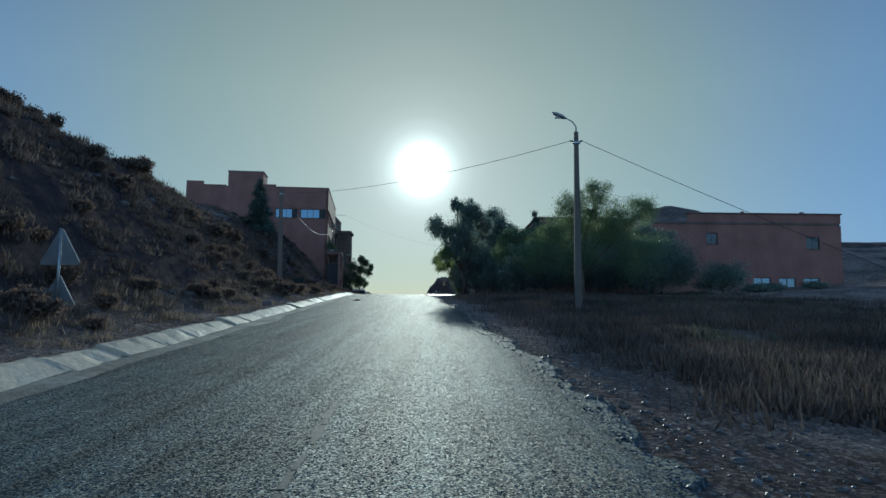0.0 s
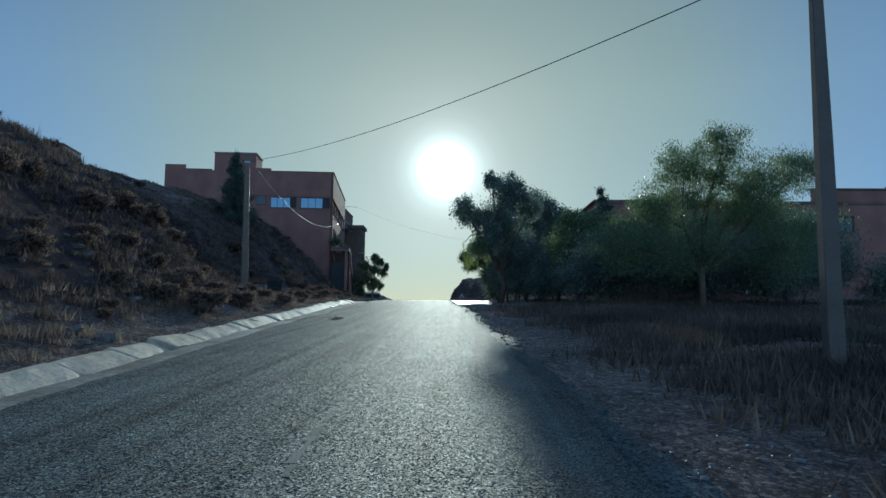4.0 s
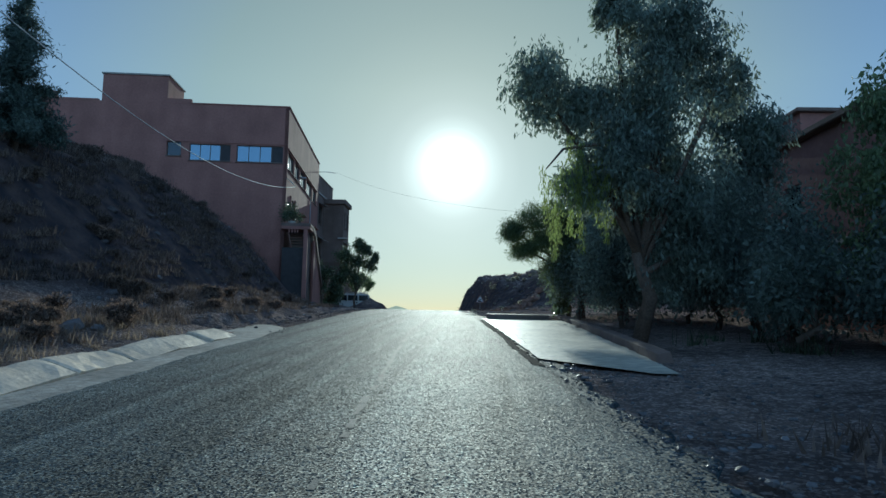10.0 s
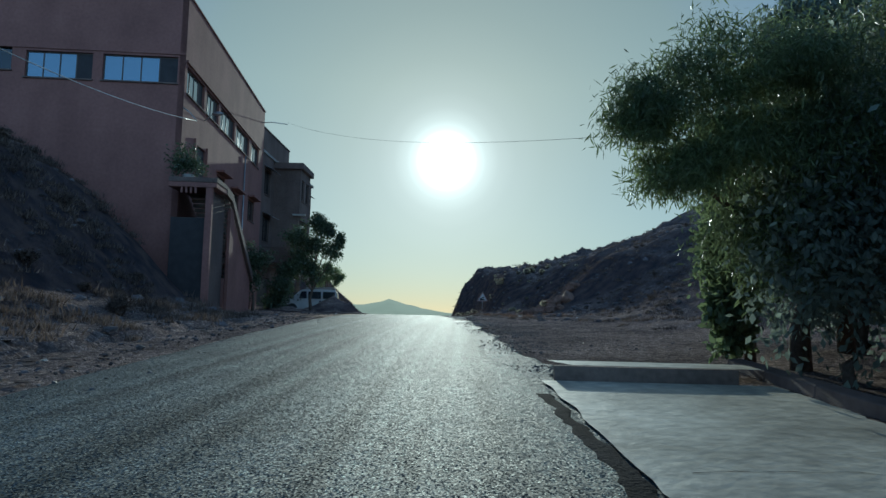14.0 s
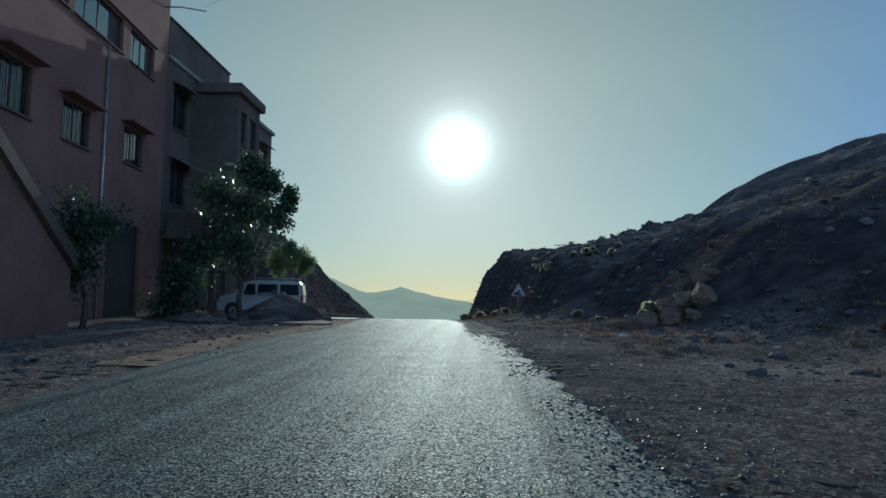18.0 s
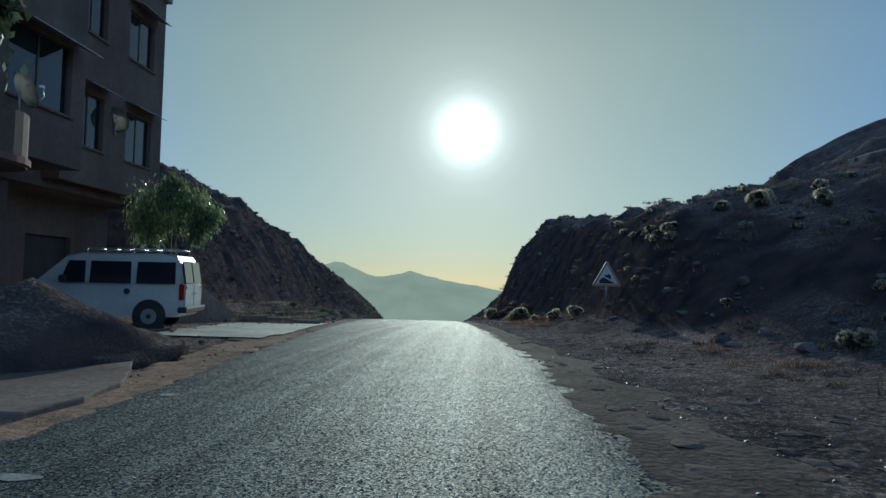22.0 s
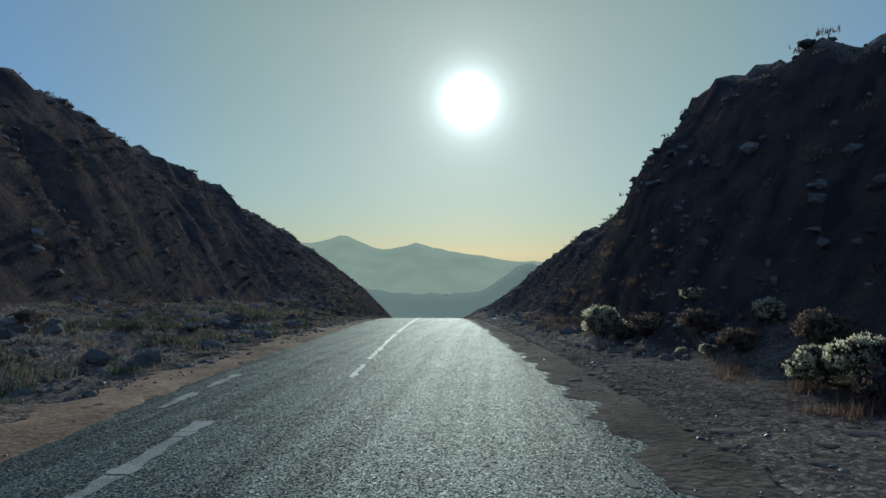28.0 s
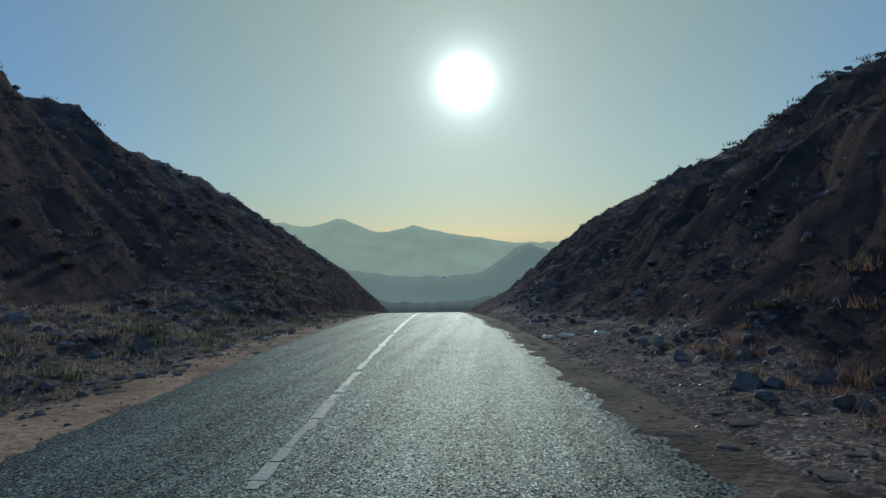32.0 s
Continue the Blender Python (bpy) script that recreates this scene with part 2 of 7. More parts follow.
M_ASPHALT = asphalt_mat(tone=1.08)
def earth_mat():
    """Stony reddish earth: broad patches, pebble speckle and broken relief."""
    m = mat("stony_earth", (0.29, 0.235, 0.205), noise1=(0.30, 0.35), tint=(0.47, 0.365, 0.30), noise2=(4.0, 0.35), bump=0.0, spec=0.0)
    n, l = m.node_tree.nodes, m.node_tree.links
    b = n["Principled BSDF"]
    co = n["Texture Coordinate"]
    was = b.inputs["Base Color"].links[0].from_socket
    vor = n.new("ShaderNodeTexVoronoi")
    vor.inputs["Scale"].default_value = 26.0
    l.new(co.outputs["Object"], vor.inputs["Vector"])
    sep = n.new("ShaderNodeSeparateColor")
    l.new(vor.outputs["Color"], sep.inputs[0])
    rp = n.new("ShaderNodeValToRGB")
    rp.color_ramp.elements[0].position, rp.color_ramp.elements[1].position = 0.55, 1.0
    rp.color_ramp.elements[0].color, rp.color_ramp.elements[1].color = (0.75, 0.75, 0.78, 1), (1.9, 1.9, 1.9, 1)
    l.new(sep.outputs[0], rp.inputs[0])
    mx = n.new("ShaderNodeMix")
    mx.data_type, mx.blend_type = "RGBA", "MULTIPLY"
    mx.inputs[0].default_value = 1.0
    l.new(was, mx.inputs[6])
    l.new(rp.outputs[0], mx.inputs[7])
    # dust on flats, dark rock on steep faces with bank shade in its colour
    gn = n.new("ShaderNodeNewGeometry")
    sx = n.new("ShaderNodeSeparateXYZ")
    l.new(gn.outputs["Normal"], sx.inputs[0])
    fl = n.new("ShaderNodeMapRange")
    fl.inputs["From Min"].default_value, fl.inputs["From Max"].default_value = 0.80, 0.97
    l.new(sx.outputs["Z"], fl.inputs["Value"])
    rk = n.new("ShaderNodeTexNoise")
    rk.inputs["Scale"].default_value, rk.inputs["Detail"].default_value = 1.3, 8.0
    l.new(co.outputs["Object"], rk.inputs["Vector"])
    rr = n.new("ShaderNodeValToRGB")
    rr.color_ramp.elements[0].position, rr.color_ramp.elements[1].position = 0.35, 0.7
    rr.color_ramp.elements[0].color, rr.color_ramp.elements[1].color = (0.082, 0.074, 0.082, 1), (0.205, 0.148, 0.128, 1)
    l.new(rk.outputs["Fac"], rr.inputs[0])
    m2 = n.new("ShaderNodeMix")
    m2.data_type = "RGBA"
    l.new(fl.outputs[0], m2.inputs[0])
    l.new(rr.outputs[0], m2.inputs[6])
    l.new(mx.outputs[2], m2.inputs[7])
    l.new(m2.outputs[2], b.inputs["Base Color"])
    nz = n.new("ShaderNodeTexNoise")
    nz.inputs["Scale"].default_value, nz.inputs["Detail"].default_value, nz.inputs["Roughness"].default_value = 3.0, 10.0, 0.68
    l.new(co.outputs["Object"], nz.inputs["Vector"])
    b1 = n.new("ShaderNodeBump")
    b1.inputs["Strength"].default_value, b1.inputs["Distance"].default_value = 1.0, 0.42
    l.new(nz.outputs["Fac"], b1.inputs["Height"])
    b2 = n.new("ShaderNodeBump")
    b2.inputs["Strength"].default_value, b2.inputs["Distance"].default_value = 0.7, 0.025
    b2.invert = True
    l.new(vor.outputs["Distance"], b2.inputs["Height"])
    l.new(b1.outputs[0], b2.inputs["Normal"])
    l.new(b2.outputs[0], b.inputs["Normal"])
    return m


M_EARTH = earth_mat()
M_CONC = mat("concrete", (0.36, 0.34, 0.30), noise1=(0.9, 0.25), noise2=(14.0, 0.15), bump=0.3, bump_scale=25.0)
M_PLASTER = mat("red_ochre_plaster", (0.30, 0.15, 0.122), noise1=(0.5, 0.15), noise2=(7.0, 0.10), bump=0.15, bump_scale=30.0)
M_PLASTER2 = mat("brown_plaster", (0.18, 0.13, 0.108), noise1=(0.5, 0.2), noise2=(7.0, 0.12), bump=0.2, bump_scale=30.0)



def streak(m, amount):
    """Rain streaks and patches down a wall."""
    n, l = m.node_tree.nodes, m.node_tree.links
    b = n["Principled BSDF"]
    was = b.inputs["Base Color"].links[0].from_socket
    mp = n.new("ShaderNodeMapping")
    mp.inputs["Scale"].default_value = (0.9, 0.9, 0.2)
    l.new(n["Texture Coordinate"].outputs["Object"], mp.inputs["Vector"])
    t = n.new("ShaderNodeTexNoise")
    t.inputs["Scale"].default_value, t.inputs["Detail"].default_value = 1.0, 7.0
    l.new(mp.outputs[0], t.inputs["Vector"])
    r = n.new("ShaderNodeMapRange")
    r.inputs["From Min"].default_value, r.inputs["From Max"].default_value = 0.32, 0.68
    r.inputs["To Min"].default_value, r.inputs["To Max"].default_value = 1 - amount, 1 + amount * 0.5
    l.new(t.outputs["Fac"], r.inputs["Value"])
    sc = n.new("ShaderNodeVectorMath")
    sc.operation = "SCALE"
    l.new(was, sc.inputs[0])
    l.new(r.outputs[0], sc.inputs["Scale"])
    l.new(sc.outputs[0], b.inputs["Base Color"])


streak(M_PLASTER, 0.11)
streak(M_PLASTER2, 0.2)

# ---- ground ----
KZ = (8.00815e-11, -2.174604e-08, -4.462554e-07, 2.927811e-05, 0.06264633, -1.34629)
KX = (6.37575e-10, -2.226875e-07, 2.558043e-05, -0.001190901, -0.02918624, 0.05963)


def poly(k, v):
    r = 0.0
    for c in k:
        r = r * v + c
    return r


def slope(k, v):
    return (poly(k, v + 0.01) - poly(k, v - 0.01)) / 0.02


def road_z(y):
    """Height of the road's surface: up to the pass, then down into the valley."""
    z = poly(KZ, min(max(y, 0.0), 149.0))
    if y < 0:
        z += max(y, -60.0) * slope(KZ, 0.0)
    if y > 149:
        d = y - 149.0
        q = min(d, 90.0)
        z += slope(KZ, 149.0) * min(d, 700) - 0.0005 * q * q - 0.09 * min(max(d - 90.0, 0.0), 600.0)
    if y > 118:
        d = min(y, 149.0) - 118.0
        z -= 0.0002 * d * d + 0.0124 * min(max(y - 149.0, 0.0), 700.0)
    return z


def road_x(y):
    """The line driven; the painted centre line runs about 1 m to its left."""
    if y < 0:
        return poly(KX, 0.0) + y * slope(KX, 0.0)
    if y > 140:
        return poly(KX, 140.0) + (y - 140.0) * -0.078
    return poly(KX, y)


def table(rows, cols, y, u):
    """Bilinear look-up in a small table of banks: rows (y, heights at cols)."""
    ys_ = [r[0] for r in rows]
    y = min(max(y, ys_[0]), ys_[-1])
    i = max(0, min(len(ys_) - 2, sum(1 for v in ys_ if v <= y) - 1))
    fy = (y - ys_[i]) / (ys_[i + 1] - ys_[i])
    fy = fy * fy * (3 - 2 * fy)
    u = min(max(u, cols[0]), cols[-1])
    j = max(0, min(len(cols) - 2, sum(1 for v in cols if v <= u) - 1))
    fu = (u - cols[j]) / (cols[j + 1] - cols[j])
    a = rows[i][1 + j] * (1 - fu) + rows[i][2 + j] * fu
    b = rows[i + 1][1 + j] * (1 - fu) + rows[i + 1][2 + j] * fu
    return a * (1 - fy) + b * fy


# bank heights above the road at distances from the driven line
LEFT_U = (6.6, 8.2, 10, 12, 15, 18, 22, 28, 45)
LEFT = ((-30, 0.3, 1.2, 3.0, 4.5, 6.0, 7.0, 8.0, 9.5, 14), (24, 0.3, 1.0, 3.8, 6.1, 7.2, 8.4, 10.0, 12.0, 16), (40, 0.3, 0.7, 2.2, 4.6, 6.4, 7.8, 9.2, 11.0, 16.4),
        (54, 0.3, 0.4, 0.6, 1.0, 4.6, 6.7, 8.2, 10.2, 15.4), (76, 0.2, 0.3, 1.2, 3.5, 6.4, 8.0, 9.2, 10.6, 15.4), (90, 0.1, 0.1, 0.7, 2.9, 5.7, 7.6, 9.2, 11.0, 15.8),
        (97, 0.0, 0.0, 0.05, 0.1, 0.1, 0.3, 2.0, 8.0, 16))
LEFT2 = ((97, 0.0, 0.0, 0.05, 0.1, 0.1, 0.3, 2.0, 8.0, 16), (126, 0.0, 0.05, 0.1, 0.2, 1.0, 3.5, 7.0, 11.0, 19), (136, 0.1, 0.3, 0.9, 4.6, 8.0, 9.4, 11.0, 13.5, 20),
         (152, 0.3, 0.5, 1.1, 5.2, 8.4, 9.5, 11.5, 14.0, 19.4), (168, 0.2, 0.4, 1.0, 4.8, 8.2, 9.7, 12.0, 14.2, 21), (184, 0.5, 2.4, 4.0, 5.6, 7.8, 9.0, 11.0, 14.5, 22),
         (200, 0.6, 2.8, 4.4, 5.8, 7.6, 9.4, 11.3, 13.2, 23), (230, 0.4, 2.4, 4.2, 5.6, 7.4, 8.4, 12.2, 15.5, 22), (330, -1, -1, 0.0, 1.0, 2.0, 3.0, 4.0, 6.0, 12))
RIGHT_U = (2.4, 4.5, 6, 8, 10, 13, 17, 22, 28, 35, 50)
RIGHT = ((-30, -0.1, -0.3, -0.4, -0.5, -0.5, -0.5, -0.5, -0.4, 0, 0, 1), (60, -0.05, 0.0, 0.1, 0.2, 0.2, 0.2, 0.2, 0.4, 0.6, 0.8, 2), (80, -0.02, 0.0, 0.05, 0.1, 0.2, 0.3, 1.0, 2.2, 3, 4, 5),
         (96, -0.02, 0.0, 0.05, 0.12, 0.6, 2.3, 4.6, 6.2, 6.6, 6.8, 7), (112, -0.02, 0.05, 0.15, 0.5, 2.2, 4.5, 6.4, 7.6, 8.4, 9.0, 11), (128, 0.0, 0.1, 0.6, 4.0, 4.8, 5.2, 6.0, 7.4, 8.8, 10.4, 14))
RIGHT2 = ((128, 0.0, 0.1, 0.6, 4.0, 4.8, 5.2, 6.0, 7.4, 8.8, 10.4, 14), (140, 0.0, 0.1, 0.7, 5.2, 5.7, 6.2, 7.3, 8.8, 10.3, 12, 17), (152, 0.0, 0.15, 4.4, 7.2, 7.35, 7.4, 8.0, 9.2, 10.9, 13.5, 18.5),
          (156, 0.0, 0.25, 2.2, 5.4, 6.9, 7.6, 8.3, 9.2, 10.7, 15.2, 21))
RIGHT3 = ((156, 0.0, 0.25, 2.2, 5.4, 6.9, 7.6, 8.3, 9.2, 10.7, 15.2, 21), (162, 0.0, 0.5, 1.7, 4.3, 6.0, 7.9, 9.0, 10.1, 10.8, 14.8, 21.5), (168, 0.0, 0.4, 1.6, 4.1, 5.4, 7.9, 9.8, 10.8, 11.5, 14.4, 22),
          (176, 0.0, 0.2, 1.2, 3.5, 5.5, 6.6, 9.0, 11.6, 12.6, 14.2, 22), (184, 0.1, 0.9, 2.0, 3.5, 5.3, 6.7, 8.5, 11.6, 13.7, 14.7, 22), (200, 0.1, 1.1, 1.9, 2.9, 4.4, 6.7, 9.3, 10.2, 14.0, 16.8, 22),
          (230, -0.2, 0.2, 0.6, 2.0, 3.9, 6.9, 10, 13, 15.5, 16.8, 25), (330, -1, -1, 0, 0, 1, 2, 3, 4, 5, 7, 12))


def bank(y, u):
    """Ground height above the road at u metres to the right of the driven line."""
    left_toe, right_toe = -6.6, 2.4
    if u < left_toe:
        h = table(LEFT if y < 97 else LEFT2, LEFT_U, y, -u)
        h *= 1 + 0.045 * max(0.0, min(1.0, (y - 145) / 23.0))
        if -u > 45:
            h += (-u - 45) * 0.12 if u > -140 else 11.4
    elif u > right_toe:
        h = table(RIGHT if y < 128 else RIGHT2 if y < 156 else RIGHT3, RIGHT_U, y, u)
        if u > 50:
            h -= (min(u, 70) - 50) * 0.2
    else:
        h = 0.0
        if u < -5.0:
            h = 0.3 * (-5.0 - u) / 1.6 if y < 62 else 0.02
        h -= 0.06
    return h


# crest of the hill that stands behind the right cutting: x, height
HILL = ((-20, -12), (10, 3), (24, 12.5), (32.5, 18.6), (35, 19.6), (41.5, 24.9), (48, 28.8), (58, 32.2), (68, 35.2), (76, 35.4), (84, 32), (100, 26), (200, 20))
HILL_Y = 207.0


def hill_z(x, y):
    """The hill behind: its crest runs across, steep towards the road's lower end."""
    x = min(max(x, HILL[0][0]), HILL[-1][0] - 0.01)
    k = sum(1 for q in HILL if q[0] <= x) - 1
    (x0, z0), (x1, z1) = HILL[k], HILL[k + 1]
    z = z0 + (z1 - z0) * (x - x0) / (x1 - x0)
    d = y - HILL_Y
    z -= -0.55 * d if d < 0 else 0.3 * d
    return z + 0.9 * noise.fractal(Vector((x * 0.09, y * 0.09, 2.7)), 1.0, 2.0, 5)


def ground_z(x, y):
    u = x - road_x(y)
    h = bank(y, u)
    z = road_z(y) + h
    steep = max(0.0, min(1.0, (abs(u + 2) - 6.5) / 4.0))
    if y > 92 and y < 128 and u < -6:
        steep *= 0.15
    far = max(0.0, min(1.0, (max(abs(u) - (130 if u > 0 and y > 120 else 60), y - 330, -60 - y)) / 400.0))
    # gullies run down the banks, lumps and ledges on top
    crag = noise.ridged_multi_fractal(Vector((u * 0.34, y * 0.34, h * 0.3)), 1.0, 2.1, 5, 1.0, 2.0) - 1.1
    rough = 0.40 * crag + 0.8 * noise.fractal(Vector((u * 0.05, y * 0.22, 3.1)), 1.0, 2.0, 5) + 0.35 * noise.fractal(Vector((u * 0.5, y * 0.55, 7.7)), 1.0, 2.0, 3)
    if y > 126:
        # the cutting past the houses is deeply rilled rock
        rill = 1 - abs(noise.noise(Vector((u * 0.10, y * 0.42 + u * 0.12, 5.5)))) * 2.6
        rough += min(1.0, (y - 126) / 8.0) * ((0.36 if u < 0 else 0.28) * rill - 0.2 + 0.35 * noise.fractal(Vector((u * 0.13, y * 0.16, 9.1)), 1.0, 2.0, 3) + 0.6 * crag + 0.7 * noise.fractal(Vector((u * 0.8, y * 0.8, 2.2)), 0.8, 2.0, 4))
    hgt = max(0.0, min(1.0, h / 3.0))
    z += steep * (0.25 + 0.75 * hgt) * 0.55 * rough
    if y > 124 and -10 < u < -3.7:
        # turfy hummocks and clods between the road and the left cutting
        z += 0.2 * min(1.0, (y - 124) / 6.0, (-3.7 - u) / 1.6, (10 + u) / 2.0) * (noise.fractal(Vector((x * 0.9, y * 0.9, 4.4)), 0.8, 2.0, 4) + 0.25)
    if y > 140 and 2.6 < u < 8:
        z += 0.22 * min(1.0, (y - 140) / 8.0, (u - 2.6) / 1.5) * noise.fractal(Vector((x * 1.1, y * 1.1, 8.4)), 0.8, 2.0, 4)
    z += 0.03 * noise.noise(Vector((x * 0.9, y * 0.9, 0))) * (0 if -4 < u < 1.9 else 1)
    if far > 0:
        deep = -150.0 if y > 300 else -38.0
        z = z * (1 - far) + (deep + 22 * noise.fractal(Vector((x * 0.004, y * 0.004, 1)), 1.0, 2.0, 4)) * far
    if u > 14 and 110 < y < 330:
        z = max(z, hill_z(x, y))
    return z


def mesh_from(name, verts, faces, material, smooth=True):
    me = bpy.data.meshes.new(name)
    me.from_pydata(verts, [], faces)
    me.materials.append(material)
    if smooth:
        me.polygons.foreach_set("use_smooth", [True] * len(me.polygons))
    me.update()
    return me


def grid_faces(nr, nc):
    return [(r * nc + c, r * nc + c + 1, (r + 1) * nc + c + 1, (r + 1) * nc + c) for r in range(nr - 1) for c in range(nc - 1)]


def spread(a, b, step):
    n = max(1, round((b - a) / step))
    return [a + (b - a) * i / n for i in range(n)]


us = [-3000, -1800, -1000, -600, -350, -200, -130, -95, -75] + spread(-60, -30, 2.0) + spread(-30, -6.6, 0.42) + spread(-6.6, -3.6, 0.3) \
    + spread(-3.6, 1.6, 1.3) + spread(1.6, 8, 0.3) + spread(8, 24, 0.45) + spread(24, 84, 2.0) + [84, 92, 102, 115, 130, 150, 200, 350, 600, 1000, 1800, 3000]
ysg = [-2500, -1200, -600, -300, -150, -90, -60] + spread(-40, 0, 2.0) + spread(0, 225, 0.45) + spread(225, 330, 3.0) + [330, 360, 420, 520, 700, 1000, 1500, 2300, 3500, 4800]
gv = []
for y in ysg:
    for u in us:
        x = road_x(y) + u
        gv.append((x, y, ground_z(x, y)))
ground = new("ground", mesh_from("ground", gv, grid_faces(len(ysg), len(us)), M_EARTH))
tagged(ground, "dry reddish earth and rock banks with sparse scrub beside the road", "ground", kind="structure")

# ---- road ----
def strip(name, material, y0, y1, left, right, lift, step=0.2, cross=5, wav=0.0, seed=0.0, thick=0.0):
    """A strip along the road between offsets left(y) and right(y), with ragged edges."""
    v = []
    yy = spread(y0, y1, step) + [y1]
    for y in yy:
        a = left(y) + wav * (0.7 * noise.noise(Vector((y * 0.23, seed, 0))) + noise.fractal(Vector((y * 1.5, seed, 0)), 0.6, 2.0, 4))
        b = right(y) + wav * (0.7 * noise.noise(Vector((y * 0.23, seed + 9, 0))) + noise.fractal(Vector((y * 1.5, seed + 9, 0)), 0.6, 2.0, 4))
        for i in range(cross):
            u = a + (b - a) * i / (cross - 1)
            edge = (0.05 if name in ("shoulder", "verge") else 0.03) if thick == 0 and i in (0, cross - 1) and wav else 0.0
            v.append((road_x(y) + u, y, road_z(y) + lift - edge))
    return new(name, mesh_from(name, v, grid_faces(len(yy), cross), material))


def road_left(y):
    a = -4.6
    if y > 100:
        a = -4.6 + 1.1 * min(1.0, (y - 100) / 6.0)
    if y > 150:
        a = -3.4 - 0.012 * (y - 150)
    if 128 < y <= 150:
        a = -3.5 + 0.1 * (y - 128) / 22
    return a


def road_right(y):
    """The right edge draws in past the apron, where the asphalt has crumbled to gravel."""
    return 1.75 - 0.4 * max(0.0, min(1.0, (y - 72.5) / 4.0, (114.0 - y) / 8.0))


road = strip("road", M_ASPHALT, -40, 330, road_left, road_right, 0.0, cross=27, wav=0.075, seed=2.0)
M_SHOULDER = asphalt_mat("loose_chippings", 46.0, 0.98, 1.1)
shoulder = strip("shoulder", M_SHOULDER, -20, 190, lambda y: road_right(y) - 0.25, lambda y: 2.0 + 0.45 * noise.noise(Vector((y * 0.3, 3, 0))), -0.016, cross=14, wav=0.2, seed=21.0)
M_DIRT = mat("bare_ochre_dirt", (0.31, 0.205, 0.145), 0.95, noise1=(0.7, 0.35), tint=(0.46, 0.30, 0.205), noise2=(9.0, 0.3), bump=0.8, bump_scale=16, spec=0.02)
M_DIRT2 = mat("trodden_brown_dirt", (0.115, 0.086, 0.074), 0.95, noise1=(0.9, 0.4), tint=(0.21, 0.155, 0.125), noise2=(11.0, 0.35), bump=0.9, bump_scale=14, spec=0.03)
for side, y0, y1, inner, outer in (("left", 94, 215, lambda y: road_left(y) - 1.0 + 0.5 * noise.noise(Vector((y * 0.21, 1, 0))), lambda y: road_left(y) + 0.15),
                                   ("right", 104, 215, lambda y: road_right(y) - 0.1, lambda y: 2.9 + 0.4 * noise.noise(Vector((y * 0.17, 8, 0))))):
    tagged(strip("verge", M_DIRT if side == "left" else M_DIRT2, y0, y1, inner, outer, -0.012, cross=12, wav=0.42, seed=41.0 if side == "left" else 47.0), "bare ochre dirt verge along the asphalt", "verge", kind="structure")
tagged(shoulder, "dark broken asphalt and gravel shoulder", "road shoulder", kind="structure")
tagged(road, "grey worn chip-seal asphalt road with ragged edges", "road", kind="structure")

# ---- mesh helpers ----
def part(name, shape, material, parent=None, label=""):
    """Links a bmesh or mesh as one object, under a thing or a part."""
    me = shape
    if isinstance(me, bmesh.types.BMesh):
        me = bpy.data.meshes.new(name)
        shape.to_mesh(me)
        shape.free()
    if not me.materials:
        me.materials.append(material)
    ob = new(name, me)
    if parent:
        ob.parent = parent
    if label:
        ob["label"] = label
    return ob


def thing(name, m, label, category, group=""):
    """An empty at the base of a thing, for its parts."""
    ob = new(name)
    ob.empty_display_size = 0.2
    ob.matrix_world = m
    return tagged(ob, label, category, group)


def add_box(bm, x0, x1, y0, y1, z0, z1, m=None):
    v = [bm.verts.new((x, y, z)) for z in (z0, z1) for y in (y0, y1) for x in (x0, x1)]
    if m:
        for k in v:
            k.co = m @ k.co
    for f in ((0, 2, 3, 1), (4, 5, 7, 6), (0, 1, 5, 4), (2, 6, 7, 3), (0, 4, 6, 2), (1, 3, 7, 5)):
        bm.faces.new([v[i] for i in f])
    return v


def box(x0, x1, y0, y1, z0, z1, bevel=0.0, m=None):
    bm = bmesh.new()
    add_box(bm, x0, x1, y0, y1, z0, z1, m)
    if bevel:
        bmesh.ops.bevel(bm, geom=bm.edges[:], offset=bevel, segments=2, affect="EDGES")
    return bm


def tube(points, radii, seg=8, cap=True):
    """A tapered tube through points."""
    bm = bmesh.new()
    rings = []
    pts = [Vector(p) for p in points]
    for i, p in enumerate(pts):
        d = (pts[min(i + 1, len(pts) - 1)] - pts[max(i - 1, 0)]).normalized()
        a = d.orthogonal().normalized() if abs(d.z) > 0.9 else d.cross(Vector((0, 0, 1))).normalized()
        b = d.cross(a).normalized()
        rings.append([bm.verts.new(p + (a * math.cos(t) + b * math.sin(t)) * radii[i]) for t in [2 * math.pi * k / seg for k in range(seg)]])
    for r0, r1 in zip(rings, rings[1:]):
        for k in range(seg):
            bm.faces.new((r0[k], r0[(k + 1) % seg], r1[(k + 1) % seg], r1[k])).smooth = True
    if cap:
        bm.faces.new(rings[0][::-1])
        bm.faces.new(rings[-1])
    return bm


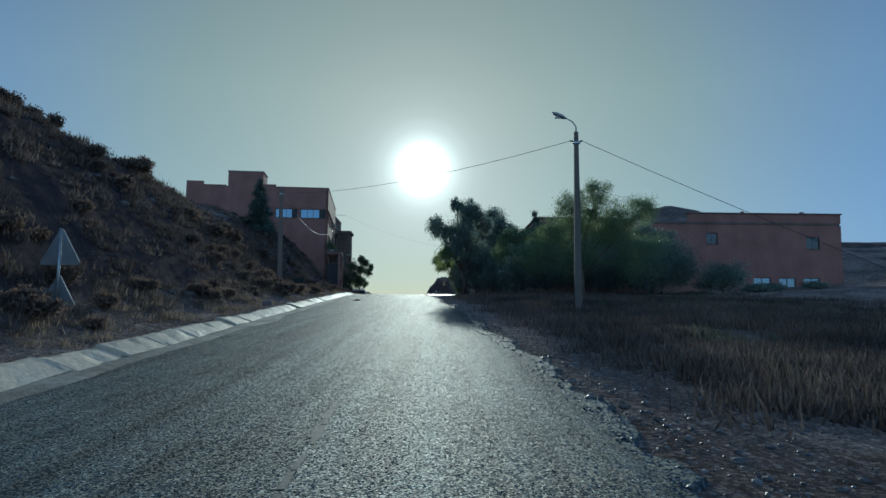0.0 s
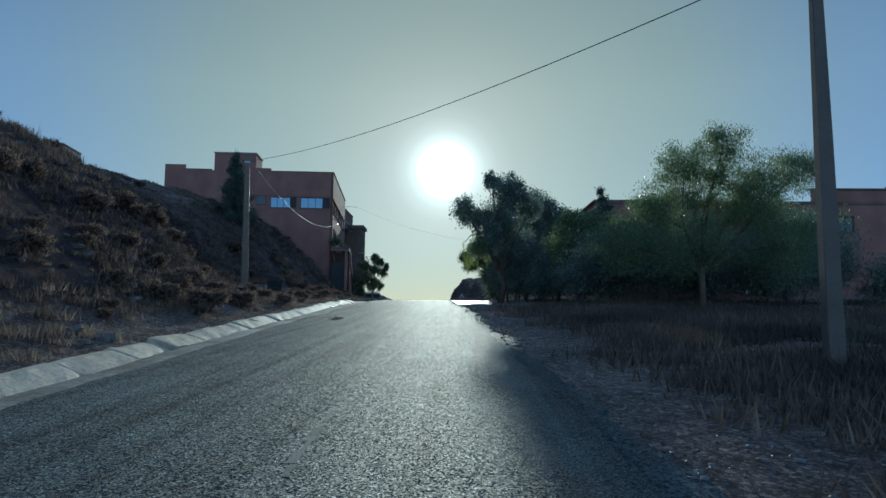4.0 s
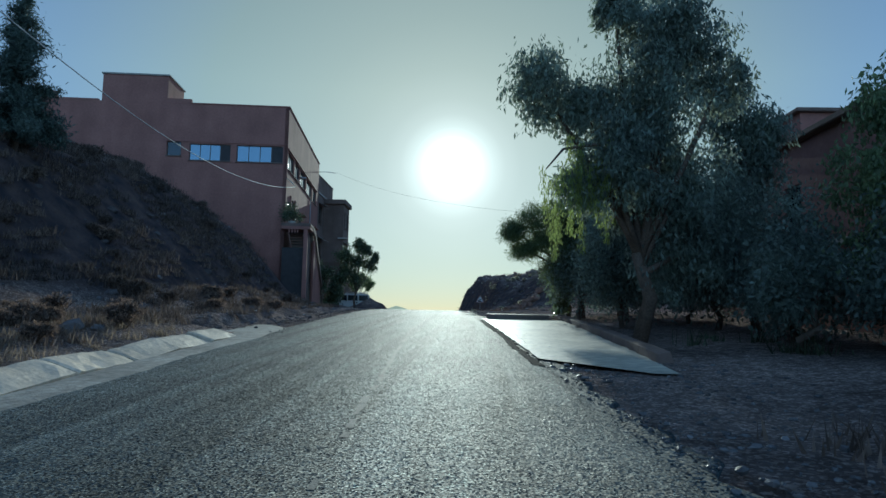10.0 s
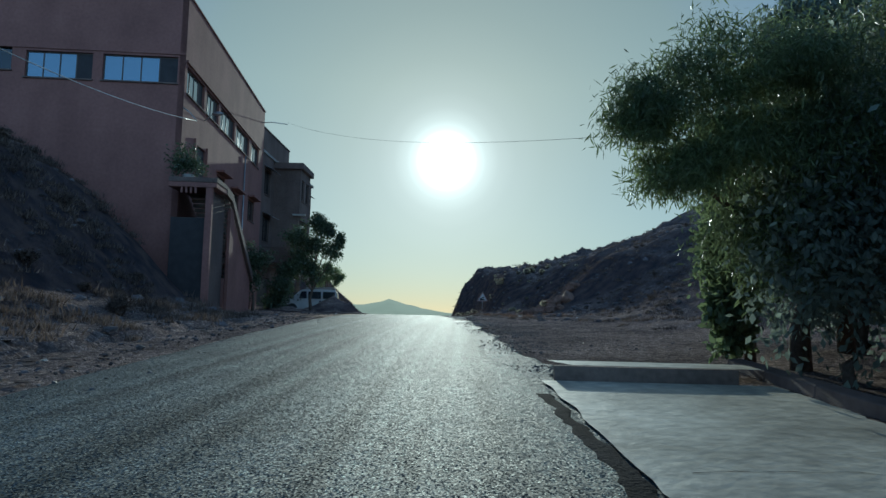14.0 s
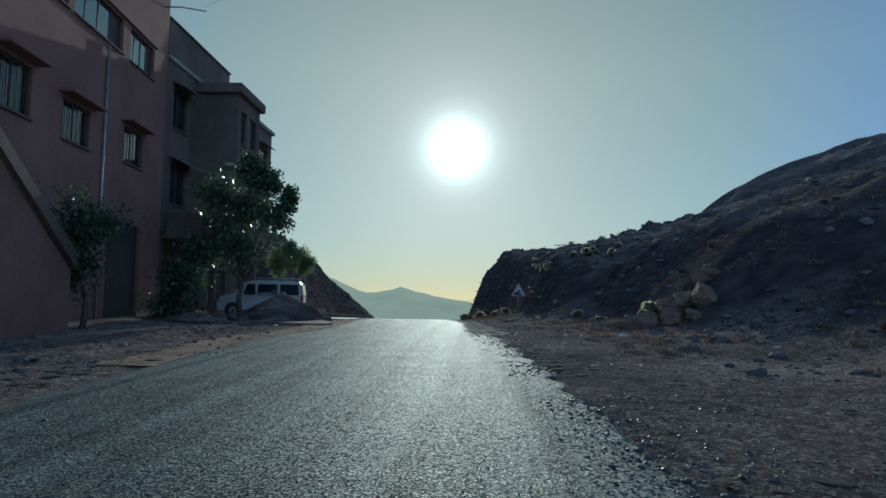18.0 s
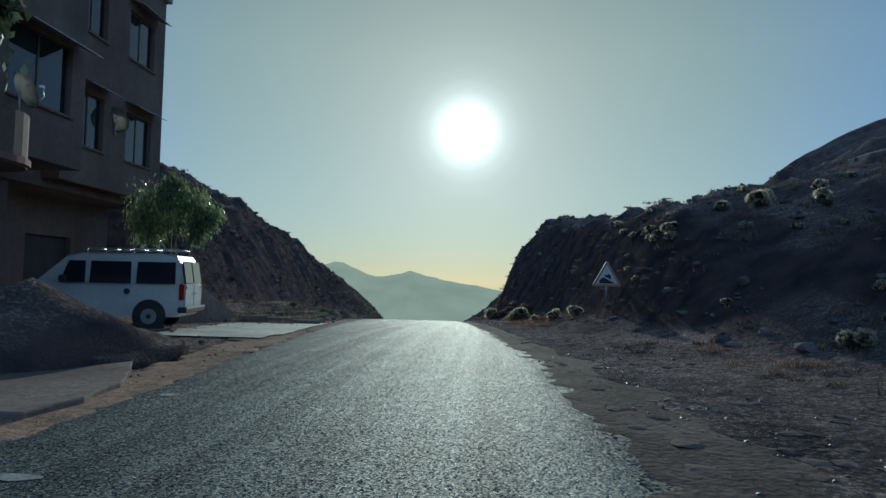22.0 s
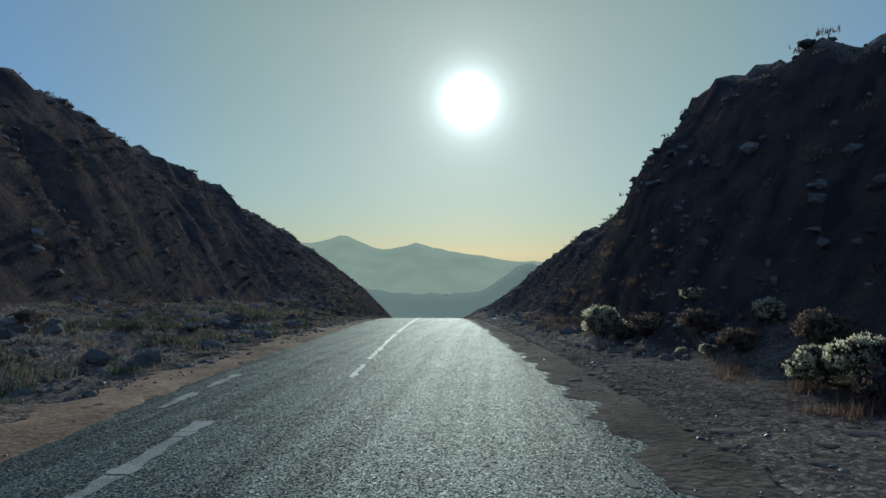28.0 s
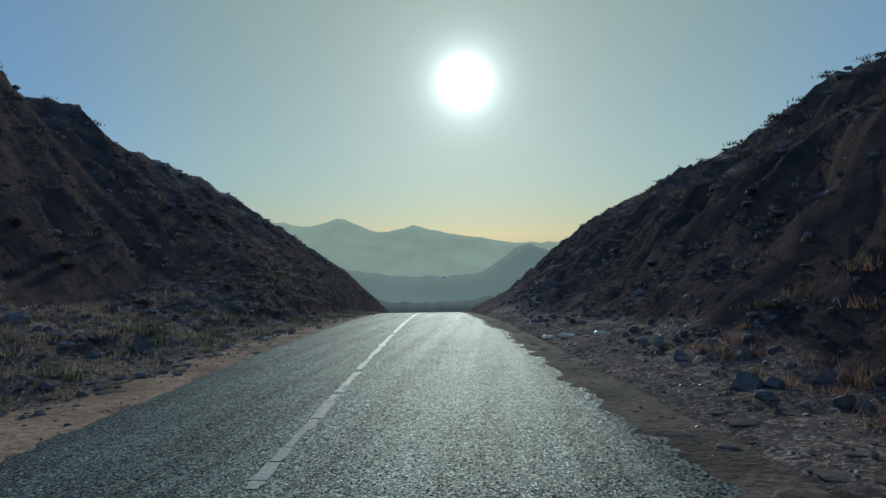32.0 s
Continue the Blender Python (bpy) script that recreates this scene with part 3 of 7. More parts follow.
def wall_panel(length, z0, z1, thick, holes, along, out, origin):
    """A wall with openings that go through it. holes: (a0, a1, z0, z1) along the wall."""
    xs = sorted({0.0, length, *[h[0] for h in holes], *[h[1] for h in holes]})
    zs = sorted({z0, z1, *[h[2] for h in holes], *[h[3] for h in holes]})
    solid = {}
    for i in range(len(xs) - 1):
        for j in range(len(zs) - 1):
            cx, cz = (xs[i] + xs[i + 1]) / 2, (zs[j] + zs[j + 1]) / 2
            solid[i, j] = not any(h[0] < cx < h[1] and h[2] < cz < h[3] for h in holes)
    bm = bmesh.new()
    cache = {}
    along, out, origin = Vector(along), Vector(out), Vector(origin)

    def vt(i, j, side):
        key = (i, j, side)
        if key not in cache:
            cache[key] = bm.verts.new(origin + along * xs[i] + Vector((0, 0, zs[j])) - out * (thick * side))
        return cache[key]
    for (i, j), s in solid.items():
        if not s:
            continue
        bm.faces.new((vt(i, j, 0), vt(i + 1, j, 0), vt(i + 1, j + 1, 0), vt(i, j + 1, 0)))
        bm.faces.new((vt(i, j + 1, 1), vt(i + 1, j + 1, 1), vt(i + 1, j, 1), vt(i, j, 1)))
        for (di, dj), (p, q) in (((-1, 0), ((0, 0), (0, 1))), ((1, 0), ((1, 1), (1, 0))), ((0, -1), ((1, 0), (0, 0))), ((0, 1), ((0, 1), (1, 1)))):
            if not solid.get((i + di, j + dj), False):
                a, b = (i + p[0], j + p[1]), (i + q[0], j + q[1])
                bm.faces.new((vt(*a, 0), vt(*b, 0), vt(*b, 1), vt(*a, 1)))
    bmesh.ops.recalc_face_normals(bm, faces=bm.faces[:])
    return bm


def frame_at(along, out, origin):
    """Matrix whose x runs along a wall, y into it and z up."""
    a, o = Vector(along).normalized(), Vector(out).normalized()
    m = Matrix((a, -o, Vector((0, 0, 1)))).transposed().to_4x4()
    return Matrix.Translation(origin) @ m


def window(parent, m, w, h, panes=2, sill=True, hood=False, bars=0, lit=True, dark_from=None, depth=0.12):
    """A window in an opening: frame, panes, sill; m places its lower corner on the wall's face."""
    win = part("window", wall_panel(w, 0, h, 0.06, [(0.05 + i * (w - 0.05) / panes, (i + 1) * (w - 0.05) / panes, 0.06, h - 0.06) for i in range(panes)],
                                    (1, 0, 0), (0, -1, 0), (0, depth, 0)), M_FRAME, parent)
    win.matrix_local = m
    for i in range(panes):
        a, b = 0.05 + i * (w - 0.05) / panes, (i + 1) * (w - 0.05) / panes
        dark = dark_from is not None and a >= dark_from
        if dark:
            part("shutter", box(a, b, depth + 0.02, depth + 0.05, 0.06, h - 0.06), M_SHUTTER, win, "dark slatted shutter")
        else:
            part("pane", box(a, b, depth + 0.024, depth + 0.032, 0.06, h - 0.06), M_SOLAR if lit else M_GLASS, win)
    if sill:
        part("sill", box(-0.06, w + 0.06, -0.08, depth, -0.07, 0.0, 0.01), M_PLASTER2, win)
    if hood:
        part("hood", box(-0.25, w + 0.25, -0.45, 0.05, h + 0.12, h + 0.24, 0.015), M_PLASTER, win)
    for k in range(bars):
        x = 0.08 + (w - 0.16) * k / max(1, bars - 1)
        part("bar", tube([(x, 0.03, 0.03), (x, 0.03, h - 0.03)], [0.012, 0.012], 6), M_FRAME, win)
    return win


def wire(name, a, b, sag, label, r=0.012, n=24, material=None):
    pts = []
    for i in range(n + 1):
        f = i / n
        p = Vector(a).lerp(Vector(b), f)
        p.z -= sag * 4 * f * (1 - f)
        pts.append(p)
    return tagged(part(name, tube(pts, [r] * (n + 1), 5), material or M_CABLE), label, "cable")


def simple(name, color, rough=0.5, metal=0.0, spec=0.5):
    m = bpy.data.materials.new(name)
    m.use_nodes = True
    b = m.node_tree.nodes["Principled BSDF"]
    b.inputs["Base Color"].default_value = (*color, 1)
    b.inputs["Roughness"].default_value, b.inputs["Metallic"].default_value = rough, metal
    b.inputs["Specular IOR Level"].default_value = spec
    return m


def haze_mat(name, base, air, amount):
    """Far ridges with the bright air's haze mixed in as emission, varied by noise."""
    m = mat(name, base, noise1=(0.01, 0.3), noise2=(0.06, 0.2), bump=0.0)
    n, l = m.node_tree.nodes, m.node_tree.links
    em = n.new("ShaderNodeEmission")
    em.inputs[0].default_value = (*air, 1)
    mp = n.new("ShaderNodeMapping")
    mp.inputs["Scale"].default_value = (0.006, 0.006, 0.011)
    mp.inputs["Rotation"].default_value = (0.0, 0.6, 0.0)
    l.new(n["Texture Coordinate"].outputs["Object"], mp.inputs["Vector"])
    haze_noise = n.new("ShaderNodeTexNoise")
    haze_noise.inputs["Scale"].default_value, haze_noise.inputs["Detail"].default_value, haze_noise.inputs["Roughness"].default_value = 1.0, 7.0, 0.6
    l.new(mp.outputs[0], haze_noise.inputs["Vector"])
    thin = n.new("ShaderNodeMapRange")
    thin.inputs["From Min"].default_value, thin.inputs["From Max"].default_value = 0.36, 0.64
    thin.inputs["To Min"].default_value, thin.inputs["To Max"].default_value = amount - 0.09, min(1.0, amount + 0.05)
    l.new(haze_noise.outputs["Fac"], thin.inputs["Value"])
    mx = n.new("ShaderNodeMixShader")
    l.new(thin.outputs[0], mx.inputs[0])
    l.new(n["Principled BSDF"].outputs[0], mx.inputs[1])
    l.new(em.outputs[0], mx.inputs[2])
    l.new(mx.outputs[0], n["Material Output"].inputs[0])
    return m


M_FRAME = simple("window_frame_paint", (0.10, 0.075, 0.06), 0.5)
M_WHITE = mat("white_paint", (0.75, 0.75, 0.72), 0.5, noise1=(2, 0.08), noise2=(20, 0.05), bump=0.05)
M_SHUTTER = mat("dark_shutter", (0.05, 0.045, 0.045), 0.6, noise1=(3, 0.2), noise2=(40, 0.1), bump=0.1)
M_GLASS = simple("window_glass", (0.04, 0.07, 0.10), 0.04, 0.0, 1.0)
M_GLASS.node_tree.nodes["Principled BSDF"].inputs["Transmission Weight"].default_value = 0.75
M_SOLAR = simple("reflective_solar_glass", (0.16, 0.225, 0.28), 0.08, 0.75, 0.8)
M_DARKGLASS = simple("tinted_glass", (0.016, 0.022, 0.032), 0.06, 0.0, 0.8)
M_METAL = mat("galvanised_steel", (0.42, 0.42, 0.42), 0.45, 0.8, noise1=(4, 0.15), noise2=(40, 0.1), bump=0.05)
M_CABLE = simple("black_cable", (0.02, 0.02, 0.022), 0.35)
# cable base colour raised to pale, for the sun along it
M_PALECABLE = mat("sunlit_pale_cable", (0.50, 0.50, 0.48), 0.45, noise1=(3, 0.3), noise2=(12, 0.3), bump=0.0)
M_BARK = mat("bark", (0.13, 0.095, 0.07), noise1=(2, 0.3), noise2=(18, 0.3), bump=0.8, bump_scale=18)
M_RUBBER = mat("tyre_rubber", (0.02, 0.02, 0.02), 0.8, noise1=(5, 0.2), noise2=(40, 0.2), bump=0.1)
M_VAN = mat("white_van_paint", (0.58, 0.58, 0.55), 0.45, noise1=(1.2, 0.08), noise2=(12, 0.06), bump=0.02, spec=0.5)
M_PLASTIC = mat("grey_plastic", (0.045, 0.045, 0.045), 0.55, noise1=(3, 0.15), noise2=(30, 0.1), bump=0.05)
M_RED = simple("red_lens", (0.28, 0.012, 0.012), 0.2)
M_SIGN_RED = mat("faded_red_sign_paint", (0.42, 0.25, 0.22), 0.45, noise1=(3, 0.1), noise2=(30, 0.08), bump=0.0)
M_SIGN_WHITE = mat("sign_white", (0.66, 0.66, 0.62), 0.45, noise1=(3, 0.08), noise2=(30, 0.06), bump=0.0)
M_BLACK = simple("black_paint", (0.02, 0.02, 0.025), 0.5)
M_GREEN = mat("green_board_paint", (0.012, 0.024, 0.022), 0.5, noise1=(3, 0.15), noise2=(30, 0.1), bump=0.0)
M_LEAF = mat("eucalyptus_leaf", (0.22, 0.27, 0.235), 0.6, noise1=(0.6, 0.3), tint=(0.28, 0.33, 0.26), noise2=(8, 0.2), bump=0.0, translucent=0.55, island_random=0.4)
M_LEAF2 = mat("pepper_tree_leaf", (0.20, 0.27, 0.15), 0.36, noise1=(0.6, 0.3), tint=(0.25, 0.31, 0.14), spec=0.5, noise2=(8, 0.2), bump=0.0, translucent=0.55, island_random=0.4)
M_FEATHER = mat("feathery_leaf", (0.15, 0.20, 0.105), 0.4, noise1=(0.6, 0.3), tint=(0.20, 0.25, 0.11), noise2=(8, 0.2), bump=0.0, spec=0.5, translucent=0.5, island_random=0.4)
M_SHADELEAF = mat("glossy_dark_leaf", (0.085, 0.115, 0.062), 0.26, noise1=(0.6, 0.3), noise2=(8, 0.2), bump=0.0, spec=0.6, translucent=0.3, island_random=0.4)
M_NEEDLE = mat("conifer_needle", (0.09, 0.12, 0.10), 0.7, noise1=(0.6, 0.3), noise2=(8, 0.2), bump=0.0, translucent=0.2, island_random=0.4)
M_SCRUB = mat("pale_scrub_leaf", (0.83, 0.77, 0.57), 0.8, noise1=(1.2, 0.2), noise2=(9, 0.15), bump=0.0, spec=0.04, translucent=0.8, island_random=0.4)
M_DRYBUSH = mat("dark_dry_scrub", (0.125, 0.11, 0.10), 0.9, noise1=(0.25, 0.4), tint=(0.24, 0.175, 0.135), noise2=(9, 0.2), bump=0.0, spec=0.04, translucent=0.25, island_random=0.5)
M_GRASS = mat("dry_grass", (0.23, 0.18, 0.135), 0.8, noise1=(0.4, 0.3), noise2=(9, 0.2), bump=0.0, spec=0.04, translucent=0.5, island_random=0.45)
M_GREENGRASS = mat("green_weeds", (0.105, 0.12, 0.075), 0.8, noise1=(0.4, 0.3), noise2=(9, 0.2), bump=0.0, spec=0.04, translucent=0.4, island_random=0.45)
M_ROCK = mat("stone", (0.16, 0.142, 0.138), 0.85, noise1=(1.5, 0.3), noise2=(14, 0.25), bump=0.5, bump_scale=14, island_random=0.35, spec=0.05)
M_PAINT_OLD = mat("nearly_gone_road_paint", (0.10, 0.10, 0.092), 0.75, noise1=(2, 0.5), noise2=(40, 0.45), bump=0.3, bump_scale=60)
M_PAINT = mat("worn_road_paint", (0.30, 0.29, 0.265), 0.62, noise1=(2, 0.4), noise2=(40, 0.4), bump=0.25, bump_scale=60)

M_GRAVEL = mat("glinting_gravel", (0.12, 0.11, 0.108), 0.5, noise1=(1.5, 0.3), noise2=(14, 0.25), bump=0.3, bump_scale=30, island_random=0.45, spec=0.4)
M_RUST = mat("rusty_dry_grass", (0.20, 0.125, 0.09), 0.85, noise1=(0.6, 0.3), noise2=(9, 0.2), bump=0.0, spec=0.04, translucent=0.5, island_random=0.4)
# frond green brightened for the sun that the crown blocks
M_FROND = mat("brightened_frond_leaf", (0.30, 0.36, 0.12), 0.6, noise1=(0.6, 0.25), noise2=(8, 0.2), bump=0.0, translucent=0.7, island_random=0.35)
# ---- far ridges ----
def ridge(name, dist, az0, az1, bumps, base_el, depth, material, label, seed, rough):
    """A range of hills: a strip with a real back slope; bumps: (azimuth, elevation, width) in degrees seen from the pass."""
    v, n = [], 160
    for i in range(n + 1):
        a = az0 + (az1 - az0) * i / n
        el_ = base_el + sum(h * math.exp(-((a - c) / w) ** 2) for c, h, w in bumps) + rough * noise.fractal(Vector((a * 0.9, seed, 0)), 1.0, 2.0, 6)
        for k, (f, drop) in enumerate(((0.72, 8.0), (0.80, 4.6), (0.88, 2.4), (0.95, 0.8), (1.0, 0.0), (1.1, 0.6), (1.25, 4.0))):
            d = dist * f
            el2 = el_ - drop + (rough * 0.9 * noise.fractal(Vector((a * 0.9, seed + f * 9, 2)), 1.0, 2.0, 5) if 0 < k < 4 else 0)
            q = radians(a)
            v.append((-9.0 - math.sin(q) * d, 149.0 + math.cos(q) * d, 3.6 + d * math.tan(radians(el2))))
    return tagged(new(name, mesh_from(name, v, grid_faces(n + 1, 7), material)), label, "hills", kind="structure")


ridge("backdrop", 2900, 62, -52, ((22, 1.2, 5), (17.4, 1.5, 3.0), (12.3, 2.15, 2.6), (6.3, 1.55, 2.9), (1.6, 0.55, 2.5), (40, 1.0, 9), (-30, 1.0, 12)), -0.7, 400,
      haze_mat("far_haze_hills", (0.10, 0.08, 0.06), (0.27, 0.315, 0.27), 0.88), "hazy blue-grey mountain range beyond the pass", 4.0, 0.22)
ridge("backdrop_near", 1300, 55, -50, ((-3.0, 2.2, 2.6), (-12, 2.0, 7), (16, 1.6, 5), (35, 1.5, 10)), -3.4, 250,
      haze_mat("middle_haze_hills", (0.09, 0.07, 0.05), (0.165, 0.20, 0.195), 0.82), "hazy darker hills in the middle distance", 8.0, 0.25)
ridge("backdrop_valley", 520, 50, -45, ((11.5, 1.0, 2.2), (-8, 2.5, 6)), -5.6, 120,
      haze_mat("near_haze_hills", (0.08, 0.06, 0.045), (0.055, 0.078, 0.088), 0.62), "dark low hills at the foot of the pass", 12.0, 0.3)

# ---- road details ----
def flecks(name, y0, y1, u_mid, width, label, keep=0.62, seed=1, material=None):
    """Worn paint: short ragged scraps of a line, laid on the asphalt."""
    rng = random.Random(seed)
    v, f = [], []
    y = y0
    while y < y1:
        ln = rng.uniform(0.15, 0.5)
        if rng.random() < keep:
            u = u_mid(y) + rng.uniform(-0.015, 0.015)
            w = width * rng.uniform(0.45, 1.0) / 2
            b = len(v)
            for k in range(4):
                yy = y + ln * k / 3
                for s in (-1, 1):
                    v.append((road_x(yy) + u + s * w * rng.uniform(0.6, 1.1), yy, road_z(yy) + 0.004))
            f += [(b + 2 * k, b + 2 * k + 1, b + 2 * k + 3, b + 2 * k + 2) for k in range(3)]
        y += ln * rng.uniform(0.85, 1.1)
    return tagged(new(name, mesh_from(name, v, f, material or M_PAINT, False)), label, "road marking", kind="structure")


flecks("road_marking", -20, 66, lambda y: -0.92, 0.11, "faded pale centre line on the asphalt", seed=3, keep=0.6, material=M_PAINT_OLD)
flecks("road_marking", 141, 260, lambda y: -1.2, 0.16, "faded pale centre line on the asphalt", seed=4, keep=0.92)
flecks("road_marking", 133.6, 137.6, lambda y: -2.25, 0.26, "broken remains of a white edge line", seed=5, keep=0.85)
flecks("road_marking", 138.4, 141.2, lambda y: -3.0, 0.16, "broken remains of a white edge line", seed=15, keep=0.6)
flecks("road_marking", 126, 146, lambda y: 1.42, 0.1, "broken remains of a white edge line", seed=6, keep=0.16, material=M_PAINT_OLD)

M_GUTTER = mat("dirty_gutter_concrete", (0.20, 0.18, 0.15), 0.85, noise1=(0.6, 0.45), tint=(0.38, 0.35, 0.29), noise2=(7.0, 0.3), bump=0.5, bump_scale=16.0)
M_KERB = mat("sunlit_kerb_concrete", (0.66, 0.53, 0.38), 0.62, noise1=(0.8, 0.2), noise2=(12.0, 0.2), bump=0.35, bump_scale=18.0, obj_random=0.12, spec=0.3)
rngf = random.Random(12)
for x, y, w, ln in ((-8.4, 107.0, 0.42, 0.16), (-8.83, 105.4, 0.30, 0.18), (-9.0, 104.6, 0.30, 0.2), (-7.35, 104.45, 0.36, 0.12), (-8.2, 102.2, 0.3, 0.15), (-8.9, 110.2, 0.25, 0.2)):
    v = [(x + w / 2 * math.cos(a) * rngf.uniform(0.7, 1.2), y + ln / 2 * math.sin(a) * rngf.uniform(0.7, 1.2)) for a in [2 * math.pi * k / 9 for k in range(9)]]
    tagged(new("road_marking", mesh_from("road_marking", [(a, b, road_z(b) + 0.005) for a, b in v], [tuple(range(9))], M_PAINT, False)), "worn white scrap of a road marking", "road marking", kind="structure")

# concrete kerb of sloping slabs with a gutter at its foot
kerb = tagged(strip("kerb", M_GUTTER, -14, 65.2, lambda y: -5.05 - 0.75 * max(0.0, min(1.0, (y - 60.5) / 1.5)), lambda y: -4.2 + 0.45 * noise.noise(Vector((y * 0.22, 5, 0))) - 0.2 * max(0.0, min(1.0, (y - 60.5) / 1.5)) - 0.5 * max(0.0, y - 64.0), 0.006, cross=6, wav=0.05, seed=5),
              "pale concrete gutter and sloping kerb of separate slabs", "kerb", kind="structure")
KERB_LEN = 1.75
rngk = random.Random(7)
for i in range(43):
    y0 = -13.5 + i * 1.77
    if y0 > 59.5:
        break
    y1 = y0 + KERB_LEN - rngk.uniform(0.03, 0.07)
    bm = bmesh.new()
    tip, sink, push = rngk.uniform(-0.035, 0.035), rngk.uniform(-0.03, 0.012), rngk.uniform(-0.035, 0.035)
    prof = ((-4.76, -0.10), (-4.74, 0.015), (-4.95, 0.095), (-5.18, 0.17), (-5.32, 0.185), (-5.38, -0.10))
    rings = []
    for j in range(10):
        f = (0.0, 0.02, 0.1, 0.25, 0.4, 0.6, 0.75, 0.9, 0.98, 1.0)[j]
        yy = y0 + (y1 - y0) * f
        inset = 0.018 if j in (0, 9) else 0.0
        ring = []
        for u, z in prof:
            chip = 0.016 * noise.fractal(Vector((u * 6.0, yy * 2.2, 3.3)), 0.9, 2.0, 3) - (0.05 * max(0.0, noise.noise(Vector((u * 3.0, yy * 3.1, 8.8))) - 0.2) if z > 0.0 else 0.0)
            ring.append(bm.verts.new((road_x(yy) + u + push - inset + chip * 0.8 - 0.22 * max(0.0, min(1.0, (yy - 44.0) / 6.0)), yy, road_z(yy) + z + sink + tip * (1 - 2 * f) - inset + chip)))
        rings.append(ring)
    for r0, r1 in zip(rings, rings[1:]):
        for k in range(len(prof) - 1):
            bm.faces.new((r0[k], r0[k + 1], r1[k + 1], r1[k]))
    bm.faces.new(rings[0])
    bm.faces.new(rings[-1][::-1])
    bmesh.ops.recalc_face_normals(bm, faces=bm.faces[:])
    part("kerb_slab", bm, M_KERB, kerb)

# concrete apron beside the trees, and another before the van
def apron(name, y0, y1, left, right, label, seed):
    return tagged(strip(name, M_SLAB, y0, y1, left, right, 0.014, step=0.3, cross=14, wav=0.06, seed=seed, thick=0.1), label, "pavement", kind="structure")


M_SLAB = mat("smooth_worn_concrete", (0.52, 0.47, 0.36), 0.5, noise1=(0.7, 0.3), tint=(0.70, 0.64, 0.50), noise2=(5.0, 0.28), bump=0.2, bump_scale=7.0, spec=0.6)
M_CRACK = mat("crack_dirt", (0.05, 0.045, 0.04), 0.95, noise1=(2.0, 0.3), noise2=(20.0, 0.2), bump=0.0, spec=0.0)


def crack(parent, pts, seed, width=0.012):
    """A fine branching crack as a thin ribbon of dirt along a zigzag between (offset, y) points."""
    r = random.Random(seed)
    line = []
    for (u0, y0), (u1, y1) in zip(pts, pts[1:]):
        n = max(2, int(math.hypot(u1 - u0, y1 - y0) / 0.16))
        for i in range(n):
            line.append((u0 + (u1 - u0) * i / n + r.uniform(-0.045, 0.045), y0 + (y1 - y0) * i / n + r.uniform(-0.05, 0.05)))
    line.append(pts[-1])
    bm = bmesh.new()
    prev = None
    for i, (u, y) in enumerate(line):
        a, b = line[max(0, i - 1)], line[min(len(line) - 1, i + 1)]
        d = Vector((b[0] - a[0], b[1] - a[1]))
        d = d.normalized() if d.length > 1e-6 else Vector((0, 1))
        w = 0.34 * width * r.uniform(0.2, 1.3)
        row = [bm.verts.new((road_x(y + s * d.x * w) + u - s * d.y * w, y + s * d.x * w, road_z(y + s * d.x * w) + 0.0185)) for s in (-1, 1)]
        if prev:
            bm.faces.new((prev[0], prev[1], row[1], row[0]))
        prev = row
    bmesh.ops.recalc_face_normals(bm, faces=bm.faces[:])
    part("crack", bm, M_CRACK, parent, "dark fine crack")


slab_a = apron("pavement", 55.2, 72.95, lambda y: 1.68 + 1.6 * max(0.0, min(1.0, (57.0 - y) / 1.9)), lambda y: 3.72 + (y - 57.0) * 0.075, "smooth pale concrete apron shining in low sun", 11.0)
apron("pavement", 118.5, 127.6, lambda y: -11.5, lambda y: -3.85 - (0.25 if y < 120 else 0), "brownish pale concrete apron in front of the parked van", 14.0)
crack(slab_a, [(1.86, 60.2), (1.95, 62.5), (1.88, 65.0), (1.98, 67.5)], 1)
crack(slab_a, [(1.72, 63.6), (2.6, 63.9), (3.6, 63.7)], 2, 0.016)
crack(slab_a, [(1.95, 66.0), (2.8, 66.3), (3.7, 66.1)], 3, 0.014)
crack(slab_a, [(1.76, 60.0), (2.4, 60.2), (3.3, 60.0)], 4, 0.016)
crack(slab_a, [(2.0, 68.3), (3.1, 68.5), (3.8, 68.4)], 5, 0.018)
crack(slab_a, [(2.1, 62.5), (2.35, 63.8)], 6, 0.008)
M_BINDER = mat("crumbled_binder", (0.022, 0.022, 0.024), 0.95, noise1=(2.0, 0.4), noise2=(40.0, 0.4), bump=1.0, bump_scale=24.0, spec=0.03)
edge_band = strip("road_edge", M_BINDER, 56.0, 71.8, lambda y: 1.42, lambda y: 1.66, 0.006, step=0.1, cross=6, wav=0.10, seed=33.0)
tagged(edge_band, "dark crumbled asphalt edge beside the concrete apron", "road edge", kind="structure")

M_EARTHWALL = mat("earth_brown_plaster", (0.24, 0.185, 0.15), 0.9, noise1=(0.7, 0.25), noise2=(9.0, 0.2), bump=0.4, bump_scale=14.0, spec=0.05)


